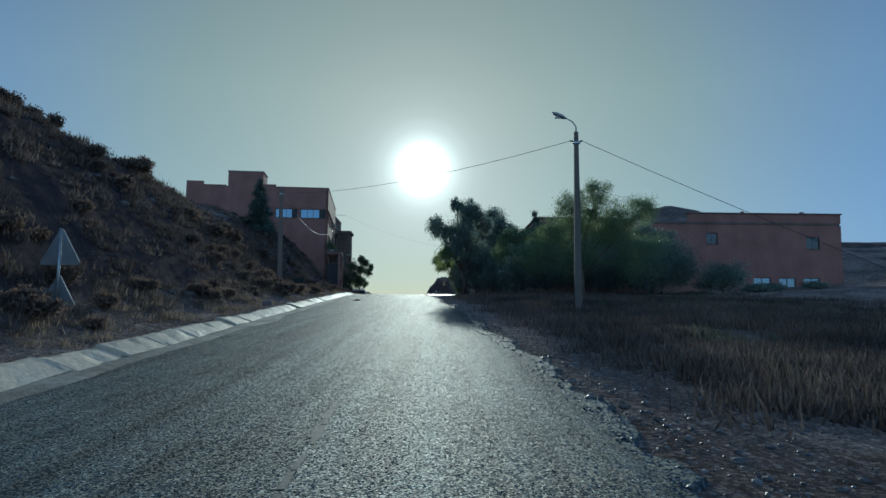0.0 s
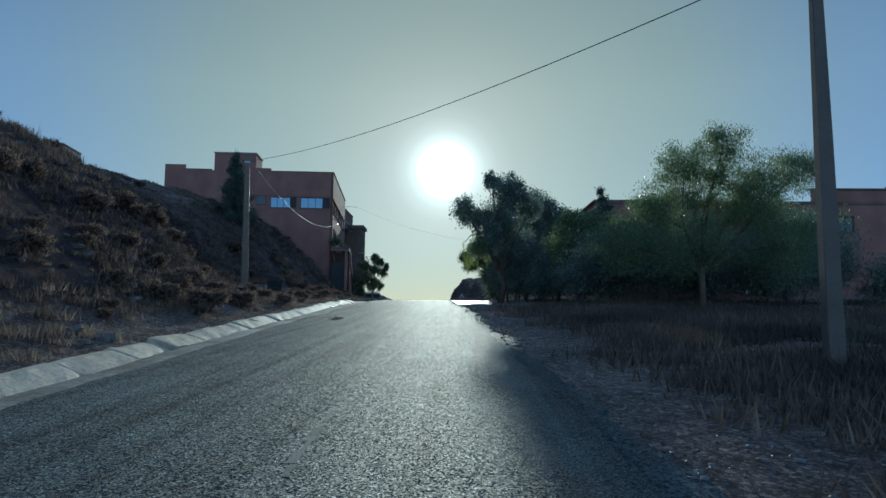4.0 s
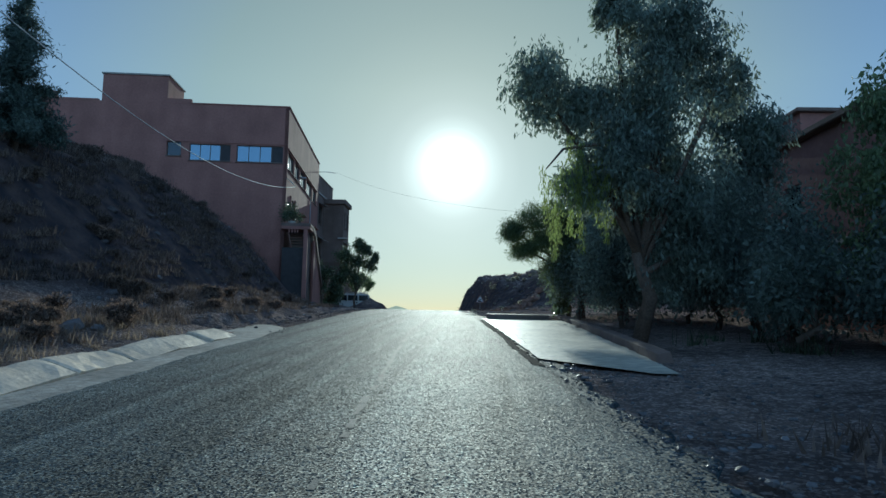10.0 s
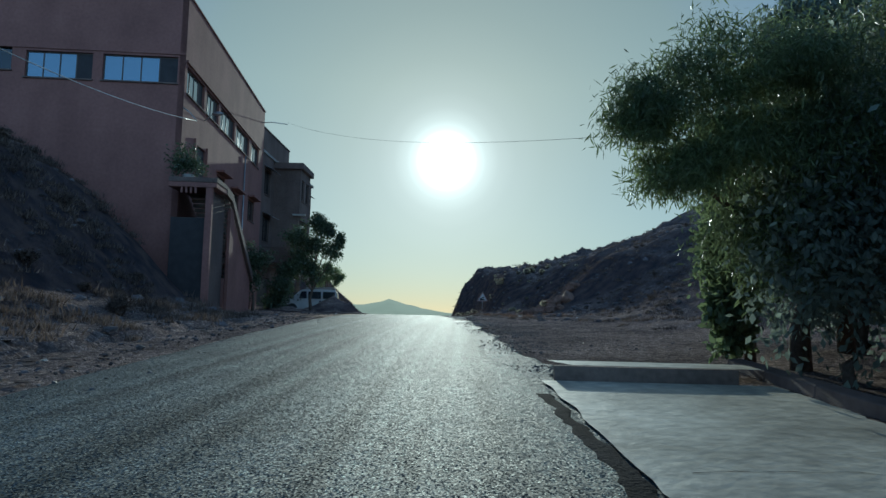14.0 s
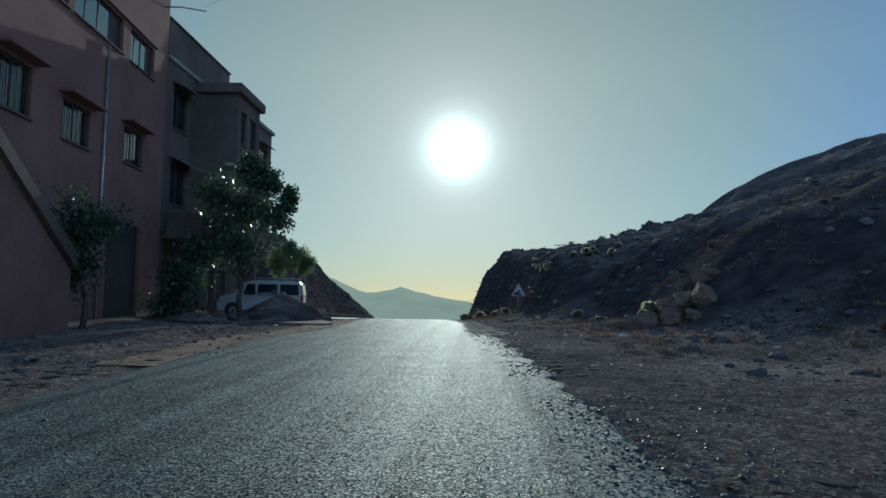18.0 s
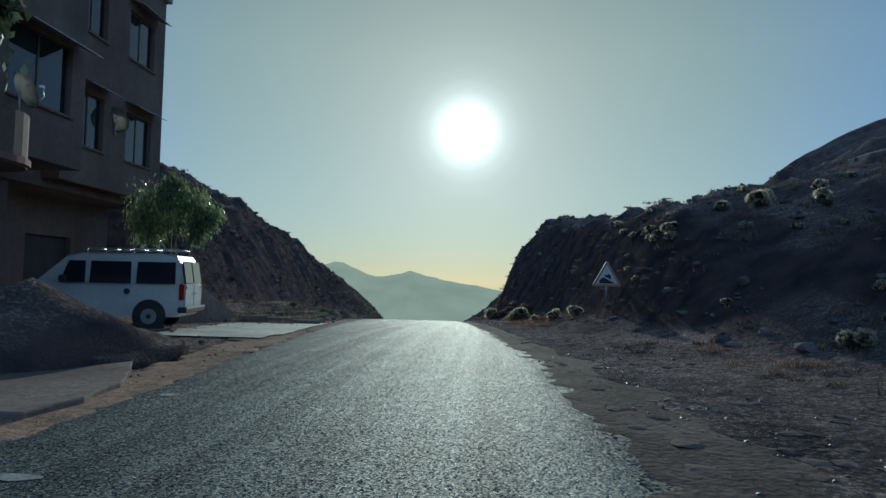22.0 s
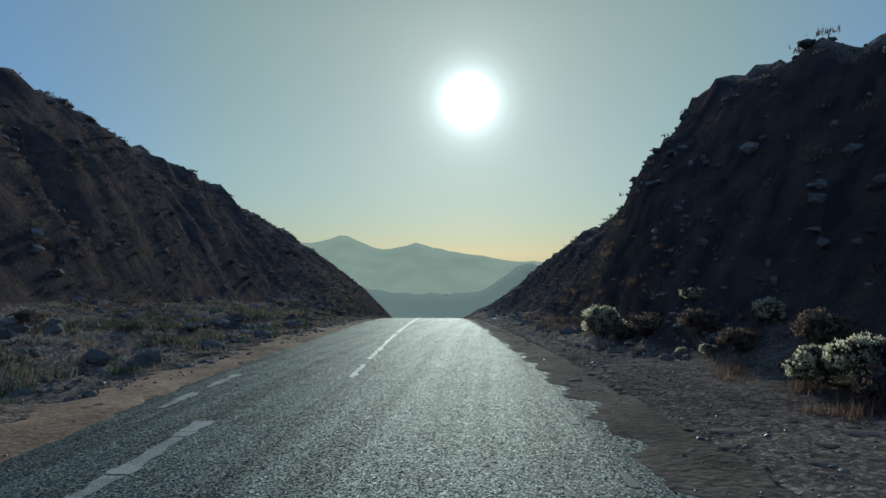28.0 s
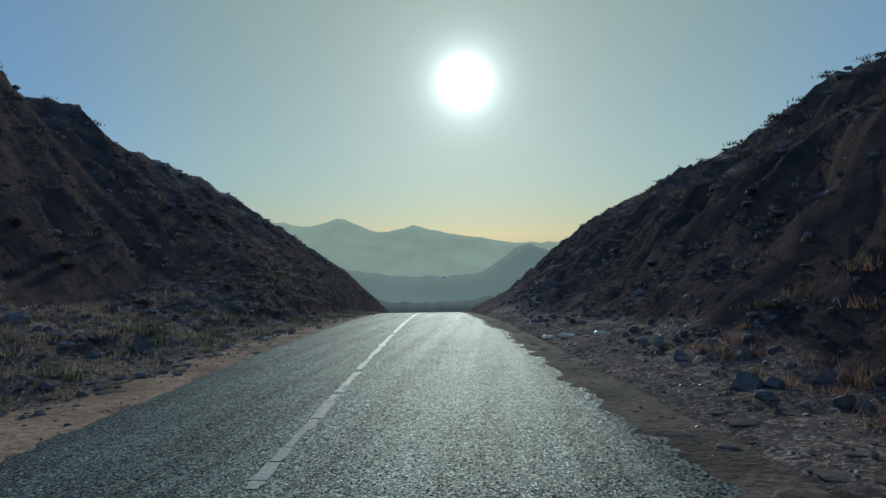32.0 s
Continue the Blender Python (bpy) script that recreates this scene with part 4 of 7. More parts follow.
def ribbon(pts, z0, z1, thick):
    """A thin upright wall that follows pts, of real thickness."""
    bm = bmesh.new()
    rows = []
    for k, (x, y) in enumerate(pts):
        d = Vector(pts[min(k + 1, len(pts) - 1)]) - Vector(pts[max(k - 1, 0)])
        n_ = Vector((-d.y, d.x)).normalized() * thick
        rows.append([bm.verts.new((x + s * n_.x, y + s * n_.y, z)) for s, z in ((0, z0), (0, z1), (1, z1), (1, z0))])
    for a, b in zip(rows, rows[1:]):
        for k in range(4):
            bm.faces.new((a[k], a[(k + 1) % 4], b[(k + 1) % 4], b[k]))
    bm.faces.new(rows[0])
    bm.faces.new(rows[-1][::-1])
    bmesh.ops.recalc_face_normals(bm, faces=bm.faces[:])
    return bm


low_wall = thing("low_wall", pose(0, 0, 0), "low crumbling earth-brown wall edging the apron", "wall")
for i in range(12):
    y0 = 57.0 + i * 1.5
    x0 = road_x(y0) + 3.76 + (y0 - 57.0) * 0.075
    x1 = road_x(y0 + 1.48) + 3.76 + (y0 + 1.48 - 57.0) * 0.075
    bm = bmesh.new()
    vs = []
    for yy, xx in ((y0, x0), (y0 + 1.48, x1)):
        zz = road_z(yy)
        vs.append([bm.verts.new(c) for c in ((xx, yy, zz - 0.1), (xx + 0.03, yy, zz + 0.17 + 0.05 * noise.noise(Vector((yy * 2.1, 0, 0)))), (xx + 0.27, yy, zz + 0.19), (xx + 0.36, yy, zz - 0.1))])
    for k in range(3):
        bm.faces.new((vs[0][k], vs[0][k + 1], vs[1][k + 1], vs[1][k]))
    bm.faces.new(vs[0][::-1])
    bm.faces.new(vs[1])
    bmesh.ops.bevel(bm, geom=bm.edges[:], offset=0.015, segments=1, affect="EDGES")
    part("kerb_stone", bm, M_PLASTER2, low_wall)
part("end_wall", ribbon([(road_x(74) + 1.95 + k * 0.32, 73.2 - 0.2 * math.sin(min(1.0, k / 6.0) * 1.57) + 0.03 * k) for k in range(9)], road_z(73) - 0.1, road_z(73) + 0.21, -0.14), M_EARTHWALL, low_wall, "dark low step across the end of the apron")
tagged(strip("pavement", M_SLAB, 73.3, 73.9, lambda y: 1.9 + 0.3 * (73.9 - y) / 0.6, lambda y: 4.9, 0.195, step=0.3, cross=10, wav=0.05, seed=17.0, thick=0.1), "raised strip of pale concrete behind the step", "pavement", kind="structure")

# ---- the red house at the roadside ----
SIDE_A, SIDE_O = (0, 1, 0), (1, 0, 0)          # along the road side, outwards
FRONT_A, FRONT_O = (-1, 0, 0), (0, -1, 0)
house = thing("house", pose(-16.1, 93.7, 0, 0, 0, 6), "four-storey red ochre plastered house with flat roof and ribbon windows", "house", "houses along the road")
TOP = 18.25
front_holes = [(0.35, 3.75, 14.0, 15.25), (4.2, 7.2, 14.0, 15.25), (7.8, 8.85, 14.3, 15.4)]
side_holes = [(0.35, 3.3, 13.65, 14.95), (3.7, 6.2, 13.65, 14.95), (6.6, 10.0, 13.65, 14.95), (10.4, 14.2, 13.65, 14.95), (14.9, 17.4, 13.65, 14.95),
              (2.3, 4.1, 9.35, 11.7), (6.5, 8.2, 9.5, 11.0), (10.0, 11.9, 9.4, 10.7), (14.7, 16.6, 9.6, 11.0), (13.7, 16.8, 3.0, 7.2)]
part("wall", wall_panel(19.3, 1.5, TOP, 0.28, front_holes, FRONT_A, FRONT_O, (0, 0, 0)), M_PLASTER, house)
part("wall", wall_panel(19.0, 1.5, TOP - 0.004, 0.28, side_holes, SIDE_A, SIDE_O, (-0.003, 0, 0)), M_PLASTER, house)
part("wall", box(-19.3, -0.28, 18.72, 19.0, 1.5, TOP - 0.01), M_PLASTER, house)
part("wall", box(-19.3, -19.02, 0.28, 18.72, 1.5, TOP - 0.01), M_PLASTER, house)
part("roof", box(-19.0, -0.3, 0.3, 18.7, TOP - 0.75, TOP - 0.5), M_CONC, house)
for fl in (7.9, 12.2):
    part("floor_slab", box(-19.0, -0.3, 0.3, 18.7, fl, fl + 0.2), M_CONC, house)
part("coping", box(-7.3, 0.06, -0.06, 0.32, TOP, TOP + 0.09, 0.015), M_PLASTER, house)
part("coping", box(-0.32, 0.06, 0.33, 19.05, TOP, TOP + 0.09, 0.015), M_PLASTER, house)
part("parapet", box(-19.3, -17.0, 0.01, 0.3, TOP, TOP + 0.62, 0.02), M_PLASTER, house)
part("parapet", box(-17.0, -14.0, 0.01, 0.3, TOP, TOP + 0.16, 0.02), M_PLASTER, house)
part("parapet", box(-9.0, -7.25, 0.01, 0.3, TOP, TOP + 0.38, 0.02), M_PLASTER, house)
stair_head = part("stair_head", wall_panel(4.75, TOP - 0.5, 20.3, 0.22, [], FRONT_A, FRONT_O, (-9.0, 0.02, 0)), M_PLASTER, house)
part("wall", box(-9.22, -9.0, 0.24, 3.6, TOP - 0.5, 20.3), M_PLASTER, stair_head)
part("wall", box(-13.75, -13.53, 0.24, 3.6, TOP - 0.5, 20.3), M_PLASTER, stair_head)
part("wall", box(-13.53, -9.22, 3.4, 3.6, TOP - 0.5, 20.3), M_PLASTER, stair_head)
part("roof", box(-13.85, -8.9, -0.08, 3.7, 20.3, 20.42, 0.02), M_CONC, stair_head)
for (a0, a1, z0, z1), n, dk in zip(front_holes, (4, 4, 1), (2.4, 2.1, None)):
    window(house, frame_at((1, 0, 0), FRONT_O, Vector((-a1, 0, z0))), a1 - a0, z1 - z0, panes=n, dark_from=dk, lit=n > 1, sill=True)
part("lintel_band", box(-8.95, -0.02, -0.05, 0.0, 15.36, 15.46), M_PLASTER, house)
for i, (a0, a1, z0, z1) in enumerate(side_holes[:9]):
    if i == 5:
        continue
    hood = i > 5
    window(house, frame_at((0, 1, 0), SIDE_O, (0, a0, z0)), a1 - a0, z1 - z0, panes=4 if a1 - a0 > 2.2 else 2, lit=not hood, hood=hood,
           dark_from=None if hood else (a1 - a0) * 0.55, bars=7 if hood else 0)
part("cornice", box(0.0, 0.10, 0.1, 17.6, 15.05, 15.17, 0.01), M_PLASTER, house)
# balcony with a door, and the outside stair that comes down from it
part("door", box(-0.16, -0.10, 2.35, 4.05, 9.35, 11.65), M_SHUTTER, house, "dark panelled balcony door")
for y in (2.05, 4.2):
    part("door_pillar", box(0.0, 0.10, y - 0.1, y + 0.1, 9.3, 11.9), M_PLASTER, house)
balcony = part("balcony", box(0.0, 2.08, -1.4, 0.5, 8.9, 9.12, 0.02), M_PLASTER, house, "plastered balcony slab with a low rim")
part("low_wall", box(1.92, 2.1, -1.42, 0.5, 9.122, 9.34, 0.02), M_PLASTER2, balcony)
part("low_wall", box(0.0, 1.91, -1.42, -1.26, 9.122, 9.34, 0.02), M_PLASTER2, balcony)
for k in range(4):
    part("baluster", box(0.55 + k * 0.2, 0.64 + k * 0.2, -1.46, -1.425, 8.62, 8.88, 0.01), M_PLASTER, balcony)
part("column", box(1.62, 1.9, -1.38, -1.1, 1.8, 8.898, 0.015), M_PLASTER, balcony)
part("landing_slab", box(0.1, 1.9, 0.51, 1.5, 8.94, 9.12, 0.01), M_CONC, balcony)
stair = part("staircase", box(0.1, 1.9, 1.5, 1.75, 8.86, 9.04, 0.01), M_CONC, house, "steep outside concrete staircase")
for k in range(19):
    y = 1.75 + k * 0.29
    z = 9.04 - (k + 1) * 0.19
    part("step", box(0.1, 1.9, y, y + 0.31, z - 0.16, z), M_CONC, stair)


def slanting(y0, za0, zb0, y1, za1, zb1, x0, x1):
    """An upright slab with a slanting top and foot, between x0 and x1."""
    bm = bmesh.new()
    v = [bm.verts.new((xx, y, z)) for xx in (x0, x1) for y, z in ((y0, za0), (y1, za1), (y1, zb1), (y0, zb0))]
    for q in ((0, 1, 2, 3), (7, 6, 5, 4), (0, 4, 5, 1), (1, 5, 6, 2), (2, 6, 7, 3), (3, 7, 4, 0)):
        bm.faces.new([v[i] for i in q])
    bmesh.ops.recalc_face_normals(bm, faces=bm.faces[:])
    return bm


# parapet in the darker plaster, to stand for its shaded side
part("stair_parapet", slanting(0.5, 8.93, 9.30, 1.7, 8.75, 9.12, 1.95, 2.1), M_PLASTER2, stair, "slanting plastered stair parapet")
part("stair_parapet", slanting(1.7, 8.72, 9.118, 7.15, 5.1, 5.5, 1.95, 2.1), M_PLASTER2, stair, "slanting plastered stair parapet")
part("handrail", tube([(2.03, 0.5, 9.33), (2.03, 1.7, 9.15), (2.03, 7.15, 5.53)], [0.025, 0.025, 0.025], 8), M_CONC, stair, "pale edge along the stair parapet")
part("stair_wall", slanting(2.2, 1.8, 8.36, 7.1, 1.8, 5.1, 1.72, 1.94), M_PLASTER, stair, "plain plastered wall under the stair")
part("pilaster", box(1.86, 2.0, 1.75, 2.5, 1.8, 8.45, 0.015), M_PLASTER, stair)
part("wall", box(1.55, 1.7, -1.08, 1.74, 1.8, 8.898), M_PLASTER2, stair)
# dark sheet fills the open space under the balcony, for its shade
part("door", box(0.05, 1.6, -1.0, -0.92, 2.0, 7.6, 0.01), M_SHUTTER, stair, "dark sheet standing for the shade under the balcony")
part("door", box(-0.2, -0.12, 13.75, 16.75, 3.0, 7.15), M_SHUTTER, house, "tall dark metal garage door")
part("downpipe", tube([(0.07, 12.9, 2.5), (0.07, 12.9, 13.5)], [0.045, 0.045], 8), M_METAL, house)
part("cable_arm", tube([(-0.05, 0.05, 12.9), (0.35, -0.1, 12.6), (0.7, -0.17, 12.2)], [0.03, 0.025, 0.02], 6), M_METAL, house, "thin steel arm that carries a cable")
part("wall_bracket", tube([(-0.1, 18.2, 17.25), (0.7, 18.35, 17.35), (1.75, 18.6, 17.3)], [0.035, 0.03, 0.03], 6), M_METAL, house, "steel cable bracket at the roof corner")
lampb = part("wall_lamp", tube([(0.0, 3.5, 13.2), (0.45, 3.5, 13.62)], [0.025, 0.02], 6), M_METAL, house, "small wall lamp on an arm")
bm = bmesh.new()
bmesh.ops.create_uvsphere(bm, u_segments=12, v_segments=8, radius=0.2, matrix=pose(0.66, 3.5, 13.62) @ Matrix.Diagonal((1.5, 0.8, 0.55, 1)))
part("lamp_head", bm, M_METAL, lampb, "shiny lamp head")

# ---- the brown house beyond it ----
house2 = thing("house", pose(-18.2, 112.85, 0, 0, 0, 1), "brown plastered house with overhanging upper floors and balconies", "house", "houses along the road")
h2_holes = [(0.8, 2.4, 12.3, 14.2), (0.8, 2.6, 8.7, 10.6)]
part("wall", wall_panel(14.9, 7.5, 15.3, 0.25, h2_holes, SIDE_A, SIDE_O, (0, 0, 0)), M_PLASTER2, house2)
part("wall", box(-11.5, 0, 14.65, 14.9, 7.5, 15.3), M_PLASTER2, house2)
part("wall", box(-11.5, -0.26, 0, 0.25, 7.5, 15.3), M_PLASTER2, house2)
part("wall", box(-11.75, -11.5, 0, 14.9, 2.5, 15.3), M_PLASTER2, house2)
part("roof", box(-11.6, 0.12, -0.02, 15.0, 15.3, 15.5, 0.02), M_CONC, house2)
part("floor_slab", box(-11.5, 0.04, 0.0, 14.92, 7.28, 7.5), M_PLASTER2, house2)
part("parapet", box(-0.25, 0.0, 0.0, 8.0, 15.5, 17.2, 0.03), M_PLASTER2, house2, "tall parapet of a roof terrace")
part("parapet", box(-8.0, -0.26, 0.0, 0.22, 15.5, 17.2, 0.03), M_PLASTER2, house2)
part("coping", box(-0.3, 0.06, -0.03, 8.05, 17.2, 17.28), M_PLASTER2, house2)
part("wall", wall_panel(14.9, 2.5, 7.28, 0.25, [(1.2, 3.6, 3.0, 6.2), (5.2, 8.4, 3.0, 6.2), (10.2, 12.6, 3.0, 6.0)], SIDE_A, SIDE_O, (-1.4, 0, 0)), M_PLASTER2, house2)
for y0, y1 in ((1.2, 3.6), (5.2, 8.4), (10.2, 12.6)):
    part("door", box(-1.6, -1.54, y0 + 0.04, y1 - 0.04, 3.0, 6.1), M_SHUTTER, house2, "dark metal shop shutter")
for y in (0.3, 7.3, 14.5):
    part("column", box(-0.4, -0.08, y - 0.16, y + 0.16, 2.5, 7.28), M_PLASTER2, house2)
for i, (a0, a1, z0, z1) in enumerate(h2_holes):
    window(house2, frame_at((0, 1, 0), SIDE_O, (0, a0, z0)), a1 - a0, z1 - z0, panes=2, lit=False, bars=6)
# enclosed bay with its own flat roof
bay = part("bay", wall_panel(3.6, 7.7, 14.75, 0.18, [(0.5, 1.5, 12.3, 14.0), (2.0, 3.1, 12.3, 14.0), (0.6, 3.0, 8.8, 10.6)], SIDE_A, SIDE_O, (2.1, 3.6, 0)), M_PLASTER2, house2, "enclosed projecting bay of two storeys")
part("wall", box(0.0, 1.92, 3.6, 3.78, 7.7, 14.75), M_PLASTER2, bay)
part("wall", box(0.0, 1.92, 7.02, 7.2, 7.7, 14.75), M_PLASTER2, bay)
part("roof", box(0.0, 2.35, 3.3, 7.45, 14.75, 15.25, 0.03), M_PLASTER2, bay, "thick projecting roof slab")
part("floor_slab", box(0.0, 2.1, 3.6, 7.2, 7.5, 7.7), M_PLASTER2, bay)
for a0, a1, z0, z1 in ((0.5, 1.5, 12.3, 14.0), (2.0, 3.1, 12.3, 14.0), (0.6, 3.0, 8.8, 10.6)):
    window(bay, frame_at((0, 1, 0), SIDE_O, (2.1, 3.6 + a0, z0)), a1 - a0, z1 - z0, panes=2, lit=False)
front2 = part("bay", wall_panel(6.2, 7.52, 15.28, 0.16, [(0.7, 2.2, 12.3, 14.0), (3.6, 5.4, 12.3, 14.0), (0.7, 2.2, 8.7, 10.4), (3.6, 5.4, 8.7, 10.4)], SIDE_A, SIDE_O, (0.55, 8.7, 0)), M_PLASTER2, house2, "shallow projecting bay with four windows")
part("wall", box(0.004, 0.39, 8.7, 8.86, 7.52, 15.28), M_PLASTER2, front2)
part("wall", box(0.004, 0.39, 14.74, 14.9, 7.52, 15.28), M_PLASTER2, front2)
part("roof", box(0.13, 0.75, 8.6, 15.02, 15.29, 15.5, 0.02), M_CONC, front2)
for a0, a1, z0, z1 in ((0.7, 2.2, 12.3, 14.0), (3.6, 5.4, 12.3, 14.0), (0.7, 2.2, 8.7, 10.4), (3.6, 5.4, 8.7, 10.4)):
    window(front2, frame_at((0, 1, 0), SIDE_O, (0.55, 8.7 + a0, z0)), a1 - a0, z1 - z0, panes=2, lit=False)
    bm = bmesh.new()
    add_box(bm, 0.0, 0.55, a0 - 0.15, a1 + 0.15, -0.015, 0.0)
    for v in bm.verts:
        v.co.z += z1 + 0.35 - v.co.x * 0.4
        v.co.x += 0.55
        v.co.y += 8.7
    part("awning", bm, M_METAL, front2, "thin sheet-metal awning over a window")
for z, y0, y1 in ((10.9, 0.6, 2.9), (14.45, 0.6, 2.7), (10.75, 4.0, 6.8)):
    off = 2.1 if y0 == 4.0 else 0.0
    bm = bmesh.new()
    add_box(bm, off, off + 0.7, y0, y1, -0.02, 0.0)
    for v in bm.verts:
        v.co.z += z - (v.co.x - off) * 0.45
    part("awning", bm, M_METAL, house2, "thin sheet-metal awning over a window")

# rounded balcony with a low wall, and the dishes fixed to it
arc = [(0.0, 0.3), (2.9, 0.3), (2.9, 3.4)] + [(2.0 + 0.9 * math.cos(radians(a)), 3.4 + 1.2 * math.sin(radians(a))) for a in range(15, 91, 15)] + [(0.06, 4.6)]
bm = bmesh.new()
lo, hi = [bm.verts.new((x, y, 7.04)) for x, y in arc + [(0.0, 4.6)]], [bm.verts.new((x, y, 7.26)) for x, y in arc + [(0.0, 4.6)]]
bm.faces.new(lo[::-1])
bm.faces.new(hi)
for k in range(len(lo)):
    j = (k + 1) % len(lo)
    bm.faces.new((lo[k], lo[j], hi[j], hi[k]))
bal2 = part("balcony", bm, M_PLASTER2, house2, "long balcony with a rounded end and solid low wall")


part("low_wall", ribbon([(0.1, 0.36), (2.84, 0.36)], 7.262, 8.2, 0.12), M_PLASTER2, bal2)
part("low_wall", ribbon([(2.9, 0.5)] + arc[2:-1], 7.262, 8.2, 0.12), M_PLASTER2, bal2)
part("moulding", ribbon([(x + 0.06, y + 0.03) for x, y in [(2.9, 0.5)] + arc[2:-1]], 7.08, 7.22, 0.16), M_PLASTER, bal2)
part("canopy", ribbon([(x * 0.9, y) for x, y in arc[2:-1]], 11.0, 11.14, 1.0), M_CONC, house2, "rounded concrete canopy over the balcony")


def satellite_dish(m, label):
    d = thing("satellite_dish", m, label, "satellite dish", "satellite dishes")
    part("mast", tube([(0, 0, 0), (0, 0, 0.45)], [0.025, 0.025], 8), M_METAL, d)
    bm = bmesh.new()
    rings = []
    for r, h_ in ((0.02, 0.0), (0.16, 0.02), (0.29, 0.065), (0.40, 0.125)):
        rings.append([bm.verts.new((r * math.cos(a), r * 1.08 * math.sin(a), h_)) for a in [2 * math.pi * k / 20 for k in range(20)]])
    for a, b in zip(rings, rings[1:]):
        for k in range(20):
            bm.faces.new((a[k], a[(k + 1) % 20], b[(k + 1) % 20], b[k])).smooth = True
    bm.faces.new(rings[0][::-1])
    bmesh.ops.solidify(bm, geom=bm.faces[:], thickness=0.01)
    disc = part("dish", bm, M_METAL, d, "shallow grey metal reflector")
    disc.matrix_local = pose(0, 0.03, 0.5, 62, 0, 150)
    part("arm", tube([(0, -0.38, 0.13), (0, -0.25, 0.42), (0, -0.05, 0.50)], [0.012, 0.012, 0.012], 6), M_METAL, disc)
    part("receiver", tube([(0, -0.05, 0.52), (0, -0.02, 0.42)], [0.03, 0.035], 8), M_WHITE, disc)
    return d


m2 = house2.matrix_world
satellite_dish(m2 @ Matrix.Translation((2.72, 3.75, 8.2)), "grey satellite dish on the balcony wall")
satellite_dish(m2 @ Matrix.Translation((0.66, 11.4, 9.35)) @ Matrix.Rotation(radians(25), 4, "Z"), "grey satellite dish on a bracket of the house front")

# ---- long building among the trees ----
villa = thing("house", pose(8.6, 60.0, 0, 0, 0, 1), "long low red-brown building half hidden by trees", "house", "houses along the road")
vh = [(8.6, 10.2, 2.9, 3.85), (5.4, 7.0, 2.9, 3.85), (19.1, 20.65, 2.87, 4.0), (21.4, 22.9, 2.87, 4.0), (23.6, 25.1, 2.87, 4.0), (15.0, 16.0, 7.0, 8.0), (24.0, 25.2, 6.6, 7.7)]
part("wall", wall_panel(27.2, 0.5, 8.75, 0.3, vh, (1, 0, 0), (0, -1, 0), (0, 0, 0)), M_PLASTER, villa)
part("wall", wall_panel(9.3, 0.5, 8.74, 0.3, [(7.0, 8.1, 5.8, 7.4)], (0, 1, 0), (-1, 0, 0), (0.003, 0, 0)), M_PLASTER, villa)
part("wall", box(26.9, 27.2, 0.3, 9.3, 0.5, 8.74), M_PLASTER, villa)
part("wall", box(0.3, 26.9, 9.0, 9.3, 0.5, 8.74), M_PLASTER, villa)
part("roof", box(-0.3, 27.1, -0.06, 9.4, 8.75, 8.95, 0.03), M_PLASTER2, villa)
part("ledge", box(-0.12, -0.004, 0.1, 9.2, 5.15, 5.3, 0.01), M_CONC, villa)
# higher parapet over its long end, and a taller block behind
part("parapet", box(13.4, 27.2, -0.005, 0.28, 8.96, 9.72), M_PLASTER, villa)
part("parapet", box(26.92, 27.2, 0.29, 9.3, 8.96, 9.72), M_PLASTER, villa)
part("coping", box(13.2, 27.32, -0.12, 0.34, 9.722, 9.82, 0.01), M_PLASTER2, villa)
for x_ in (18.2, 23.6):
    part("vent", box(x_, x_ + 0.3, 0.0, 0.25, 9.822, 9.95, 0.01), M_PLASTER, villa)
blk = part("rear_block", box(1.3, 9.6, 9.45, 9.7, 0.5, 10.55), M_PLASTER, villa, "taller plain rear block of the building")
part("wall", box(1.3, 1.55, 9.71, 17.2, 0.5, 10.55), M_PLASTER, blk)
part("wall", box(9.35, 9.6, 9.71, 17.2, 0.5, 10.55), M_PLASTER, blk)
part("wall", box(1.56, 9.34, 16.95, 17.2, 0.5, 10.55), M_PLASTER, blk)
part("roof", box(1.1, 9.8, 9.25, 17.4, 10.56, 10.7, 0.02), M_PLASTER2, blk)
for i, (a0, a1, z0, z1) in enumerate(vh):
    w = window(villa, frame_at((1, 0, 0), (0, -1, 0), (a0, 0, z0)), a1 - a0, z1 - z0, panes=2, lit=i < 5, bars=6 if i < 5 else 0)
for a0, a1, z0, z1 in [(7.0, 8.1, 5.8, 7.4)]:
    window(villa, frame_at((0, -1, 0), (-1, 0, 0), (0, a1, z0)), a1 - a0, z1 - z0, panes=2, lit=False)

# small house up on the left hill
hut = thing("house", pose(-59.3, 110.7, 0, 0, 0, 8), "small flat-roofed block house on the hilltop", "house")
zb = ground_z(-61, 112) - 2.0
part("wall", wall_panel(4.0, zb, 26.3, 0.25, [(1.2, 2.2, 24.4, 25.4)], FRONT_A, FRONT_O, (0, 0, 0)), M_PLASTER2, hut)
part("wall", box(-0.25, 0.0, 0.02, 6.2, zb, 26.29), M_PLASTER2, hut)
part("wall", box(-4.0, -3.75, 0.26, 6.2, zb, 26.29), M_PLASTER2, hut)
part("wall", box(-3.74, -0.26, 5.95, 6.2, zb, 26.29), M_PLASTER2, hut)
part("roof", box(-4.1, 0.1, -0.1, 6.3, 26.3, 26.45, 0.02), M_CONC, hut)
window(hut, frame_at((1, 0, 0), FRONT_O, (-2.8, 0, 24.4)), 1.0, 1.0, panes=2, lit=False)

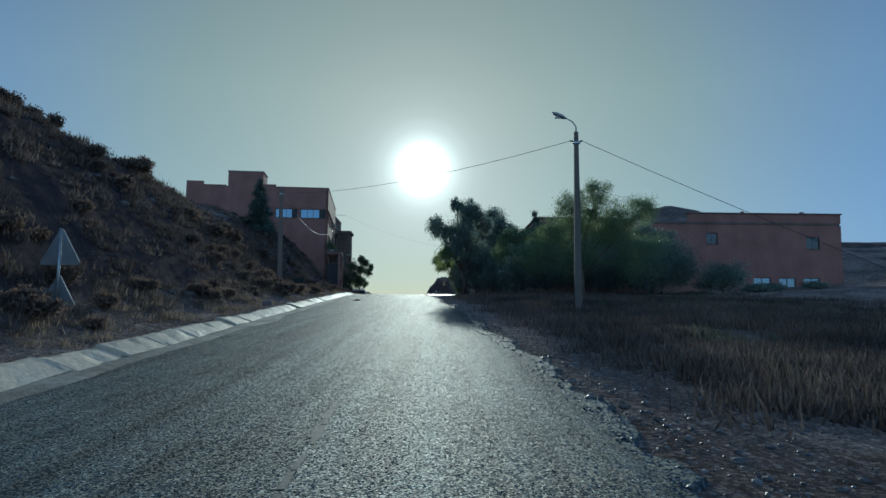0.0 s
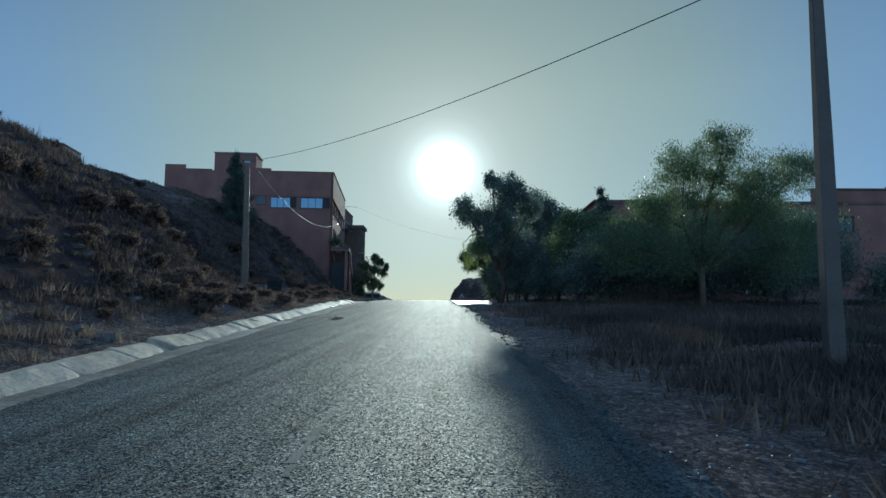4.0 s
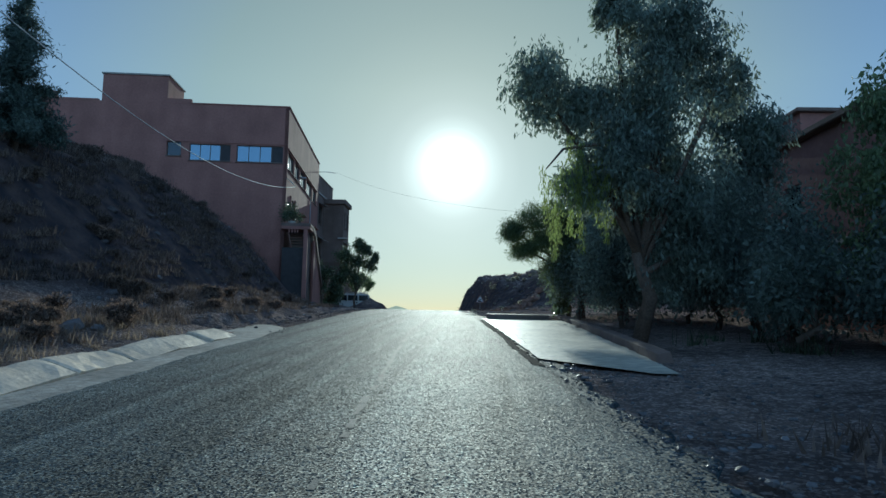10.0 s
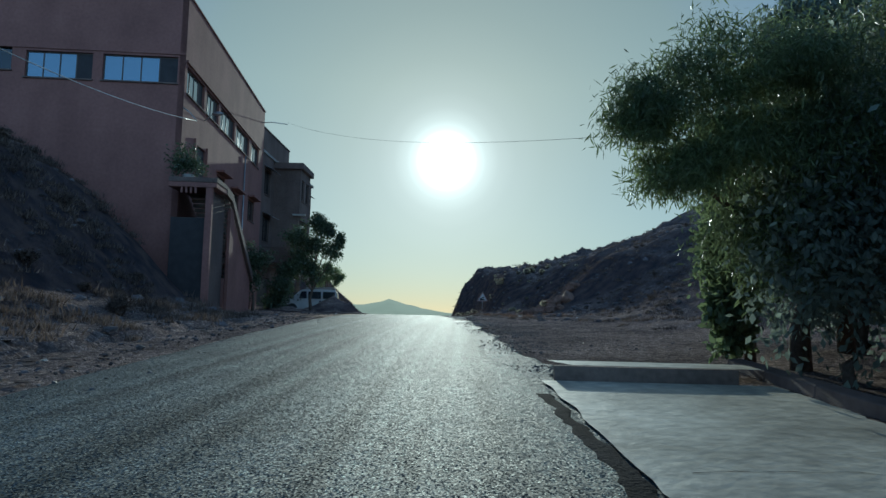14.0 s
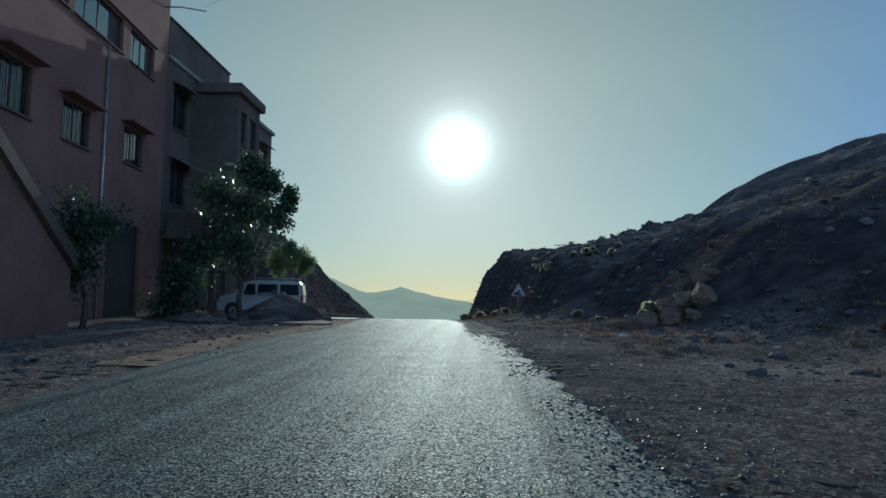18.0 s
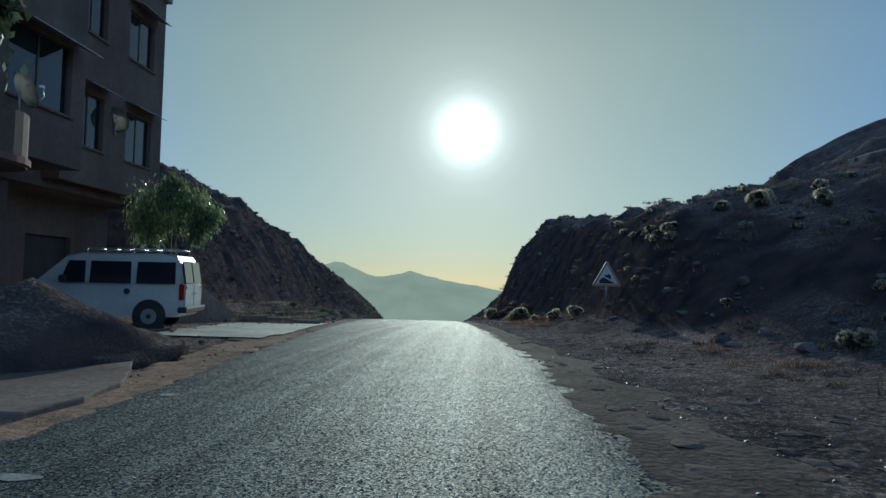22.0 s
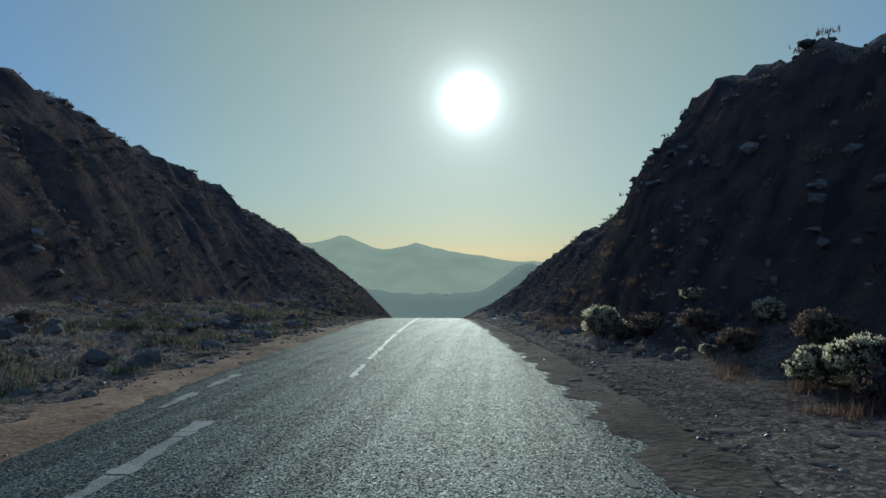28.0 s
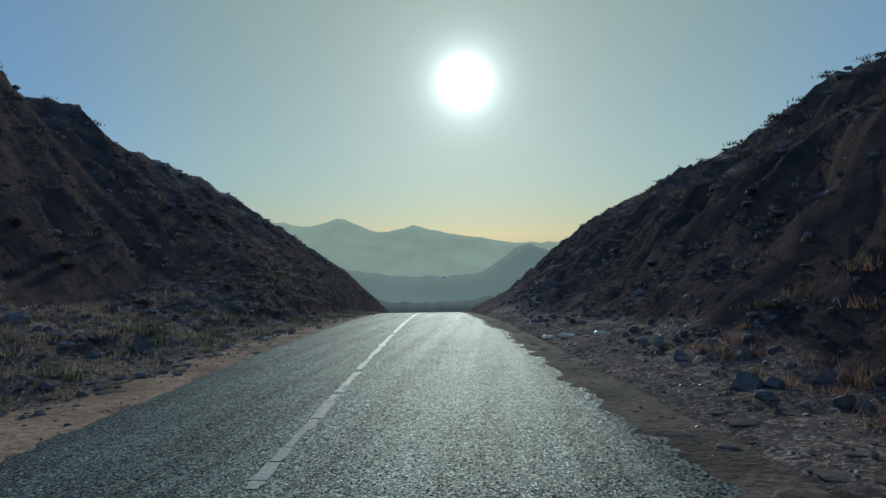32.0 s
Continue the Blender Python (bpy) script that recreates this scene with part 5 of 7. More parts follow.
# ---- poles, lamp and cables ----
def utility_pole(x, y, top, lean, label, turn=0.0, girth=(0.15, 0.085), deep=0.75, material=None):
    zb_ = ground_z(x, y)
    p = thing("utility_pole", pose(x, y, zb_, 0, 0, turn), label, "utility pole", "utility poles")
    h = top - zb_
    bm = bmesh.new()
    w0, w1 = girth
    ring = []
    for z, w in ((-0.4, w0), (h * 0.5, (w0 + w1) / 2), (h, w1)):
        ring.append([bm.verts.new((sx * w + lean * z, sy * w * deep, z)) for sx, sy in ((-1, -1), (1, -1), (1, 1), (-1, 1))])
    for r0, r1 in zip(ring, ring[1:]):
        for k in range(4):
            bm.faces.new((r0[k], r0[(k + 1) % 4], r1[(k + 1) % 4], r1[k]))
    bm.faces.new(ring[-1])
    bmesh.ops.bevel(bm, geom=[e_ for e_ in bm.edges if abs((e_.verts[0].co - e_.verts[1].co).z) > 0.5], offset=0.02, segments=2, affect="EDGES")
    part("shaft", bm, material or M_POLE, p)
    for s in (-1, 1):
        part("insulator", tube([(lean * h + s * 0.12, 0, h - 0.42), (lean * h + s * 0.26, 0, h - 0.36)], [0.04, 0.03], 8), M_BLACK, p, "black cable clamp")
    part("bracket", box(lean * h - 0.16, lean * h + 0.16, -0.10, 0.10, h - 0.5, h - 0.42, 0.01), M_METAL, p)
    return p, h


M_POLE = mat("pole_concrete", (0.15, 0.125, 0.105), 0.8, noise1=(1.5, 0.15), noise2=(20, 0.1), bump=0.15)
M_POLE_WORN = mat("worn_brown_pole_concrete", (0.18, 0.13, 0.10), 0.5, noise1=(1.5, 0.15), noise2=(20, 0.1), bump=0.12)
pole_a, ha = utility_pole(5.44, 27.25, 7.75, 0.0, "grey concrete utility pole carrying a street lamp arm")
la = part("lamp_arm", tube([(0, 0, ha - 0.1), (0.0, 0, ha + 0.22), (-0.16, -0.05, ha + 0.42), (-0.5, -0.12, ha + 0.58)], [0.03, 0.03, 0.028, 0.025], 8), M_METAL, pole_a)
bm = bmesh.new()
bmesh.ops.create_uvsphere(bm, u_segments=14, v_segments=8, radius=0.22, matrix=pose(-0.72, -0.16, ha + 0.64, 0, 24, 0) @ Matrix.Diagonal((1.5, 0.7, 0.38, 1)))
for f in bm.faces:
    f.smooth = True
lh = part("lamp_head", bm, M_METAL, la, "grey cobra-head street light")
part("lens", box(-0.9, -0.62, -0.24, -0.08, ha + 0.53, ha + 0.56, 0.01, None), M_WHITE, lh)
utility_pole(-12.8, 53.2, 10.35, -0.014, "square concrete utility pole on the verge with a sunlit edge", turn=17.0, girth=(0.195, 0.13), deep=0.5, material=M_POLE_WORN)
wire("cable", (5.3, 27.25, 7.4), (-12.75, 53.2, 9.98), 0.6, "black overhead cable from pole to pole")
wire("cable", (5.62, 27.25, 7.4), (19.2, 25.8, 1.2), 0.1, "black overhead cable leading away from the street lamp")
wire("cable", (-12.9, 53.2, 10.2), (-15.4, 93.6, 12.2), 1.7, "pale sagging overhead cable to the red house", r=0.016, material=M_PALECABLE)
wire("cable", (-16.2, 111.9, 17.3), (4.6, 76.0, 7.6), 1.0, "overhead cable across the road", r=0.006)
# ramp wall behind the van, and the low kerb that goes on from its foot
ramp = thing("ramp_wall", pose(0, 0, 0), "thin brown wall sloping down to the apron behind the van", "wall")
bm = bmesh.new()
zr = road_z(125) - 0.1
vs = [bm.verts.new((x + dx, y, z)) for dx in (0.0, -0.16) for x, y, z in ((-15.75, 124.0, zr), (-14.4, 126.95, zr), (-14.4, 126.95, zr + 0.30), (-15.75, 124.0, 5.45))]
for q in ((0, 1, 2, 3), (7, 6, 5, 4), (0, 4, 5, 1), (1, 5, 6, 2), (2, 6, 7, 3), (3, 7, 4, 0)):
    bm.faces.new([vs[i] for i in q])
part("wall", bm, M_EARTHWALL, ramp)
# white tube along the wall top stands for its sunlit edge
part("edge", tube([(-15.83, 124.0, 5.46), (-14.48, 126.95, zr + 0.32)], [0.025, 0.025], 6), M_SIGN_WHITE, ramp, "white strip for the sunlit top edge of the wall")
for k in range(3):
    a, b = Vector((-14.3, 127.0, zr)).lerp(Vector((-11.3, 126.9, zr)), k / 3), Vector((-14.3, 127.0, zr)).lerp(Vector((-11.3, 126.9, zr)), (k + 0.97) / 3)
    part("kerb_stone", ribbon([(a.x, a.y), (b.x, b.y)], zr, zr + 0.30 - 0.06 * k, 0.18), M_EARTHWALL, ramp)

# ---- road signs ----
def triangle(side, r, y0, y1):
    """A triangle plate with rounded corners, point up, base on z = 0."""
    h = side * math.sqrt(3) / 2
    pts = []
    for cx, cz, a0 in ((-side / 2 + r * 1.73, r, 150), (side / 2 - r * 1.73, r, 270), (0, h - 2 * r, 30)):
        for k in range(5):
            a = radians(a0 + 30 * k)
            pts.append((cx + r * math.cos(a), cz + r * math.sin(a)))
    bm = bmesh.new()
    f = [bm.verts.new((x, y0, z)) for x, z in pts]
    b = [bm.verts.new((x, y1, z)) for x, z in pts]
    bm.faces.new(f)
    bm.faces.new(b[::-1])
    for i in range(len(pts)):
        j = (i + 1) % len(pts)
        bm.faces.new((f[i], b[i], b[j], f[j]))
    bmesh.ops.recalc_face_normals(bm, faces=bm.faces[:])
    return bm


def sign_plate(parent, z, side):
    pl = part("plate", triangle(side, 0.05, 0.0, 0.035), M_METAL, parent)
    pl.location = (0, 0, z)
    part("border", triangle(side * 0.985, 0.05, -0.006, -0.001), M_SIGN_RED, pl, "faded red border")
    f = part("field", triangle(side * 0.74, 0.03, -0.012, -0.007), M_SIGN_WHITE, pl, "off-white field")
    f.location = (0, 0, side * 0.075)
    return pl


zs_ = ground_z(-1.2, 126.6)
warn = thing("road_sign", pose(-1.2, 126.6, zs_, 0, 0, 6), "triangular steep descent warning sign on a steel post", "road sign", "road signs")
part("post", tube([(0, 0.06, -0.3), (0, 0.06, 4.72 - zs_ + 0.62)], [0.03, 0.03], 10), M_METAL, warn)
pl = sign_plate(warn, 4.72 - zs_, 1.05)
bm = bmesh.new()
v = [bm.verts.new((x, y, z)) for y in (-0.017, -0.013) for x, z in ((-0.27, 0.10), (0.30, 0.10), (-0.13, 0.32), (-0.27, 0.22))]
for q in ((0, 1, 2, 3), (7, 6, 5, 4), (0, 4, 5, 1), (1, 5, 6, 2), (2, 6, 7, 3), (3, 7, 4, 0)):
    bm.faces.new([v[i] for i in q])
part("pictogram", bm, M_BLACK, pl, "black slope pictogram")
bm = bmesh.new()
add_box(bm, -0.10, 0.14, -0.019, -0.014, 0.0, 0.07, pose(0, 0, 0.31, 0, 25, 0))
add_box(bm, -0.02, 0.10, -0.019, -0.014, 0.07, 0.13, pose(0, 0, 0.31, 0, 25, 0))
part("pictogram", bm, M_BLACK, pl, "black car pictogram")

zs2 = ground_z(-8.2, 14.5)
pair = thing("road_sign", pose(-8.2, 14.5, zs2, 0, 0, 176), "grey backs of two triangular signs on one post", "road sign", "road signs")
part("post", tube([(0, 0.06, -0.3), (0, 0.06, 1.9 - zs2)], [0.035, 0.035], 10), M_METAL, pair)
sign_plate(pair, 1.12 - zs2, 0.95)
sign_plate(pair, 0.12 - zs2, 0.95)

zb1 = min(ground_z(-12.75, 56.6), ground_z(-11.5, 56.6))
board = thing("notice_board", pose(-12.12, 56.6, zb1, 0, 0, 0), "small dark notice board in a thin wooden frame", "notice board")
for x in (-0.63, 0.63):
    part("post", tube([(x, 0, -0.25), (x, 0, 3.74 - zb1)], [0.024, 0.024], 8), M_BARK, board)
part("rail", tube([(-0.65, 0, 3.72 - zb1), (0.65, 0, 3.72 - zb1)], [0.022, 0.022], 8), M_BARK, board)
pnl = part("panel", box(-0.42, 0.46, 0.03, 0.05, 2.78 - zb1, 3.42 - zb1, 0.006), M_GREEN, board, "dark green painted panel")
for x in (-0.3, 0.3):
    part("strap", box(x - 0.015, x + 0.015, 0.022, 0.029, 3.3 - zb1, 3.73 - zb1), M_BARK, board)
for k, w in enumerate((0.34, 0.4)):
    part("text_bar", box(-w, w, 0.024, 0.029, 2.98 - zb1 - k * 0.1, 3.005 - zb1 - k * 0.1), M_SHUTTER, pnl)

# ---- parked van ----
zv = road_z(121) + 0.014
van = thing("van", pose(-13.65, 120.85, zv, 0, 0, 9) @ Matrix.Scale(1.1, 4), "white panel van with roof rack parked on the apron", "van")
# profile along its length: x from the rear (0) to the nose (-4.25)
side_prof = [(-0.02, 0.42), (0.0, 0.75), (-0.03, 1.15), (-0.10, 1.62), (-0.22, 1.83), (-0.6, 1.88), (-2.5, 1.86), (-2.85, 1.76), (-3.45, 1.18), (-4.05, 1.02), (-4.22, 0.85), (-4.25, 0.45), (-4.1, 0.30), (-0.15, 0.30)]
bm = bmesh.new()
half = 0.87
loops = []
for s, inset in ((-1, 0.10), (-1, 0.0), (1, 0.0), (1, 0.10)):
    loops.append([])
    for x, z in side_prof:
        tumble = 0.14 * max(0.0, (z - 1.0) / 0.88)
        loops[-1].append(bm.verts.new((x * (1 - inset * 0.02) , half + s * (half - tumble - inset * 0.35 * (1 if z > 1.0 else 0.5)), z - inset * (0.3 if z > 1.7 else 0))))
npf = len(side_prof)
for a_, b_ in zip(loops, loops[1:]):
    for k in range(npf):
        bm.faces.new((a_[k], a_[(k + 1) % npf], b_[(k + 1) % npf], b_[k]))
bm.faces.new(loops[0])
bm.faces.new(loops[-1][::-1])
bmesh.ops.recalc_face_normals(bm, faces=bm.faces[:])
for f in bm.faces:
    f.smooth = False
part("body", bm, M_VAN, van)


def side_y(z):
    return 0.14 * max(0.0, (z - 1.0) / 0.88)


for x0, x1 in ((-0.2, -1.14), (-1.27, -2.25), (-2.36, -2.95)):
    for s in (0, 1):
        bm = bmesh.new()
        z0, z1 = 1.12, 1.66
        top1 = x1 if x1 > -2.5 else -2.78
        pts = [(x0, z0), (x1, z0), (top1, z1), (x0 - 0.03, z1)]
        vv = []
        for x, z in pts:
            y = side_y(z) - 0.012 if s == 0 else 2 * half - side_y(z) + 0.012
            vv.append(bm.verts.new((x, y, z)))
        vv2 = [bm.verts.new(k.co + Vector((0, 0.03 if s == 0 else -0.03, 0))) for k in vv]
        bm.faces.new(vv)
        bm.faces.new(vv2[::-1])
        for i in range(4):
            bm.faces.new((vv[i], vv2[i], vv2[(i + 1) % 4], vv[(i + 1) % 4]))
        bmesh.ops.recalc_face_normals(bm, faces=bm.faces[:])
        part("side_window", bm, M_DARKGLASS, van)
for i, (y0, y1) in enumerate(((0.13, 0.84), (0.90, 1.61))):
    rd = part("rear_door", box(-0.01, 0.035, y0, y1, 0.55, 1.12, 0.012), M_VAN, van)
    bm = bmesh.new()
    add_box(bm, -0.03, 0.0, y0 + 0.02, y1 - 0.02, 0.0, 0.56)
    for v in bm.verts:
        v.co.x += 0.035 - v.co.z * 0.16
        v.co.z += 1.14
    part("rear_window", bm, M_DARKGLASS, rd)
    part("handle", box(0.035, 0.06, y1 - 0.16 if i == 0 else y0 + 0.04, y1 - 0.04 if i == 0 else y0 + 0.16, 0.86, 0.90, 0.008), M_METAL, rd)
    part("hinge", box(0.02, 0.055, y0 + 0.02 if i == 0 else y1 - 0.06, y0 + 0.06 if i == 0 else y1 - 0.02, 1.0, 1.08, 0.006), M_METAL, rd)
for y0, y1 in ((0.0, 0.11), (1.63, 1.74)):
    part("tail_light", box(-0.10, 0.02, y0 - 0.006, y1 + 0.006, 0.72, 1.12, 0.012), M_RED, van, "red tail light")
part("bumper", box(-0.12, 0.10, -0.02, 1.76, 0.40, 0.55, 0.025), M_PLASTIC, van)
part("bumper_strip", box(0.10, 0.115, 0.02, 1.72, 0.50, 0.56, 0.004), M_METAL, van, "bright strip on the bumper")
part("windscreen", box(-0.46, 0.0, 0.2, 1.54, -0.01, 0.01, 0.0, pose(-2.92, 0, 1.74, 0, -44, 0)), M_DARKGLASS, van)
part("plate", box(0.036, 0.042, 0.60, 0.80, 0.62, 0.70), M_WHITE, van)
rack = part("roof_rack", tube([(-0.25, 0.28, 1.99), (-2.5, 0.28, 1.97)], [0.018, 0.018], 8), M_METAL, van, "steel roof rack with cross bars")
part("rail", tube([(-0.25, 1.46, 1.99), (-2.5, 1.46, 1.97)], [0.018, 0.018], 8), M_METAL, rack)
for k in range(7):
    x = -0.27 - k * 0.36
    part("cross_bar", tube([(x, 0.28, 1.99), (x, 1.46, 1.99)], [0.014, 0.014], 6), M_METAL, rack)
    if k % 2 == 0:
        for y in (0.28, 1.46):
            part("foot", tube([(x, y, 1.84), (x, y, 1.99)], [0.016, 0.016], 6), M_METAL, rack)
for x in (-0.80, -3.45):
    for y, s in ((-0.02, 1), (1.56, -1)):
        wh = part("wheel", tube([(x, y + 0.02, 0.31), (x, y + 0.18, 0.31)], [0.31, 0.31], 24), M_RUBBER, van)
        part("rim", tube([(x, y - 0.005 if s == 1 else y + 0.205, 0.31), (x, y + 0.10, 0.31)], [0.19, 0.17], 18), M_METAL, wh)
        part("hub", tube([(x, y - 0.02 if s == 1 else y + 0.22, 0.31), (x, y + 0.1, 0.31)], [0.06, 0.06], 12), M_PLASTIC, wh)
    part("wheel_arch", tube([(x, -0.008, 0.33), (x, 0.03, 0.33)], [0.40, 0.40], 24), M_PLASTIC, van)
for y in (-0.14, 1.88):
    part("mirror", box(-2.88, -2.74, y - 0.1, y + 0.1, 1.12, 1.30, 0.03), M_PLASTIC, van)
part("fuel_cap", tube([(-1.35, 0.02, 0.92), (-1.35, -0.008, 0.92)], [0.075, 0.075], 14), M_PLASTIC, van)

# heap of earth beside the road
bm = bmesh.new()
bmesh.ops.create_icosphere(bm, subdivisions=4, radius=1.0)
for v in bm.verts:
    a = math.hypot(v.co.x, v.co.y)
    n_ = noise.fractal(v.co * 1.6, 1.0, 2.0, 4)
    zz = max(-0.12, (1.0 - a) * 1.15) if v.co.z > 0 else -0.15
    v.co = Vector((v.co.x * (1.5 + 0.15 * n_), v.co.y * (2.5 + 0.2 * n_), zz * 0.92 + (0.10 * n_ if v.co.z > 0 else 0)))
for f in bm.faces:
    f.smooth = True
bm2 = bm.copy()
heap = part("earth_mound", bm, M_EARTH, None)
heap.matrix_world = pose(-12.45, 112.9, road_z(110) + 0.04, 0, 0, -12) @ Matrix.Diagonal((1.34, 1.15, 1.16, 1))
tagged(heap, "heap of dry earth dumped beside the road", "earth heap")
heap2 = part("earth_mound", bm2, M_EARTH, None)
heap2.matrix_world = pose(-15.4, 108.9, ground_z(-15.4, 108.9) - 0.03, 0, 0, 70) @ Matrix.Diagonal((0.9, 0.9, 0.5, 1))
tagged(heap2, "low spread heap of dry earth before the brown house", "earth heap")
# thin concrete slab under the heap, with a worn front edge
SLAB = ((-16.8, 112.6), (-14.9, 111.1), (-13.2, 109.9), (-11.36, 109.0), (-10.4, 108.72), (-9.6, 108.75), (-9.55, 109.6), (-9.75, 110.7), (-10.2, 111.8), (-12.3, 115.8), (-16.8, 115.8))
pts = []
for (x0, y0), (x1, y1) in zip(SLAB, SLAB[1:] + SLAB[:1]):
    n_ = max(1, int(math.hypot(x1 - x0, y1 - y0) / 0.35))
    for k in range(n_):
        x, y = x0 + (x1 - x0) * k / n_, y0 + (y1 - y0) * k / n_
        pts.append((x + 0.07 * noise.noise(Vector((x * 1.7, y * 1.7, 1))), y + 0.07 * noise.noise(Vector((x * 1.7, y * 1.7, 6)))))
bm = bmesh.new()
zt = road_z(110) + 0.055
top = [bm.verts.new((x, y, zt)) for x, y in pts]
rim = [bm.verts.new((x * 1.0 + 0.012 * (1 if x > -13 else -1), y - 0.012, zt - 0.02)) for x, y in pts]
bot = [bm.verts.new((x, y, zt - 0.3)) for x, y in pts]
bm.faces.new(top)
for a, b in ((rim, top), (bot, rim)):
    for k in range(len(pts)):
        j_ = (k + 1) % len(pts)
        bm.faces.new((a[k], a[j_], b[j_], b[k]))
bmesh.ops.recalc_face_normals(bm, faces=bm.faces[:])
tagged(part("pavement", bm, M_EARTHWALL), "dusty worn concrete slab under the earth heap", "pavement", kind="structure")

# ---- vegetation ----
def leaf_mesh(name, pts, size, aspect, droop, rng, material):
    """Small folded leaves at pts, as one mesh."""
    n = len(pts)
    d = rng.normal(size=(n, 3))
    d[:, 2] -= droop * 2.2
    d /= np.linalg.norm(d, axis=1)[:, None]
    s = np.cross(d, rng.normal(size=(n, 3)))
    s /= np.linalg.norm(s, axis=1)[:, None] + 1e-9
    ln = size * rng.uniform(0.6, 1.3, n)[:, None]
    w = ln * aspect * rng.uniform(0.7, 1.2, n)[:, None]
    v = np.empty((n, 4, 3))
    v[:, 0] = pts
    v[:, 1] = pts + d * ln * 0.5 + s * w * 0.5
    v[:, 2] = pts + d * ln
    v[:, 3] = pts + d * ln * 0.5 - s * w * 0.5
    me = bpy.data.meshes.new(name)
    me.vertices.add(n * 4)
    me.vertices.foreach_set("co", v.reshape(-1).astype(np.float32))
    me.loops.add(n * 4)
    me.loops.foreach_set("vertex_index", np.arange(n * 4, dtype=np.int32))
    me.polygons.add(n)
    me.polygons.foreach_set("loop_start", np.arange(0, n * 4, 4, dtype=np.int32))
    me.polygons.foreach_set("loop_total", np.full(n, 4, dtype=np.int32))
    me.materials.append(material)
    me.update()
    me.validate()
    return me


def clump_points(c, r, n, rng, clumps=26, fine=0.26, fill=0.35):
    """Points in an uneven lobe made of many sprays, with gaps between them."""
    c, r = np.array(c, float), np.array(r, float)
    k = rng.normal(size=(clumps, 3))
    k /= np.linalg.norm(k, axis=1)[:, None]
    k *= rng.uniform(fill, 1.0, clumps)[:, None]
    which = rng.integers(0, clumps, n)
    sz = rng.uniform(0.6, 1.4, clumps)[which][:, None]
    p = k[which] + np.clip(rng.normal(size=(n, 3)), -1.8, 1.8) * fine * sz
    return c + p * r


def willow_strands():
    """A weeping branch that hangs over the apron, its fronds coloured as if sunlit."""
    rng = np.random.default_rng(77)
    t = thing("weeping_branch", pose(1.35, 60.9, 6.35), "yellow-green weeping fronds hanging from the eucalyptus over the apron", "branch")
    part("branch", tube([(0, 0, 0), (-0.7, -0.7, 0.5), (-1.6, -1.4, 0.2), (-2.0, -1.6, -0.3)], [0.06, 0.045, 0.03, 0.015], 6), M_BARK, t)
    for k in range(15):
        f = rng.uniform(0.15, 1.0)
        x, y = -2.0 * f + rng.normal() * 0.22, -1.6 * f + rng.normal() * 0.3
        top, ln = 0.5 - 0.8 * f * f + rng.normal() * 0.15, rng.uniform(0.8, 2.4)
        n = int(170 * ln)
        q = rng.uniform(0, 1, n)
        sway = rng.normal(size=2) * 0.12
        p = np.column_stack([x + sway[0] * q * q + rng.normal(size=n) * 0.05, y + sway[1] * q * q + rng.normal(size=n) * 0.05, top - ln * q])
        part("foliage", leaf_mesh("foliage", p, 0.11, 0.2, 1.6, rng, M_FROND), M_FROND, t)
    return t


def tree(name, x, y, lobes, material, label, leaf=0.16, aspect=0.35, droop=0.6, density=420, trunk_r=0.16, seed=1, fork=0.4, fine=0.26, trunks=1):
    """Trunk, limbs to each lobe, and lobes of leaves. lobes: (x, y, z, rx, rz)."""
    rng = np.random.default_rng(seed)
    zb_ = ground_z(x, y)
    t = thing(name, pose(x, y, zb_), label, "tree", "roadside trees")
    top = sum(l[2] for l in lobes) / len(lobes) - zb_
    hf = max(0.5, top * fork)
    for k in range(trunks):
        ox = (k - (trunks - 1) / 2) * 0.55
        bend = rng.normal(size=2) * 0.12
        part("trunk", tube([(ox, 0, -0.2), (ox * 1.3 + bend[0], bend[1], hf * 0.5), (ox * 1.7 - bend[0] * 0.5, bend[1] * 1.5, hf)], [trunk_r * 1.2, trunk_r, trunk_r * 0.75], 9), M_BARK, t)
    for i, (lx, ly, lz, rx, rz) in enumerate(lobes):
        a = Vector((0, bend[1] * 1.5, hf * (0.75 + 0.25 * rng.random())))
        b = Vector((lx - x, ly - y, lz - zb_))
        mid = a.lerp(b, 0.5) + Vector((rng.normal() * 0.2, rng.normal() * 0.2, 0.25))
        part("branch", tube([a, mid, b, b + (b - mid) * 0.1], [trunk_r * 0.55, trunk_r * 0.38, trunk_r * 0.2, 0.015], 6), M_BARK, t)
        n = int(min(density * 3.6 * max(0.5, rx * rx * rz) ** 0.8, 12000))
        p = clump_points((lx - x, ly - y, lz - zb_), (rx, rx * 0.95, rz), n, rng, clumps=int(22 + 16 * rx), fine=fine * 0.8)
        core = clump_points((lx - x, ly - y, lz - zb_), (rx * 0.72, rx * 0.7, rz * 0.72), int(n * 0.3), rng, clumps=20, fine=0.4, fill=0.0)
        p = np.concatenate([p, core])
        p = p[p[:, 2] > 0.15]
        part("foliage", leaf_mesh("foliage", p, leaf * 1.2, aspect * 1.25, droop, rng, material), material, t)
    return t


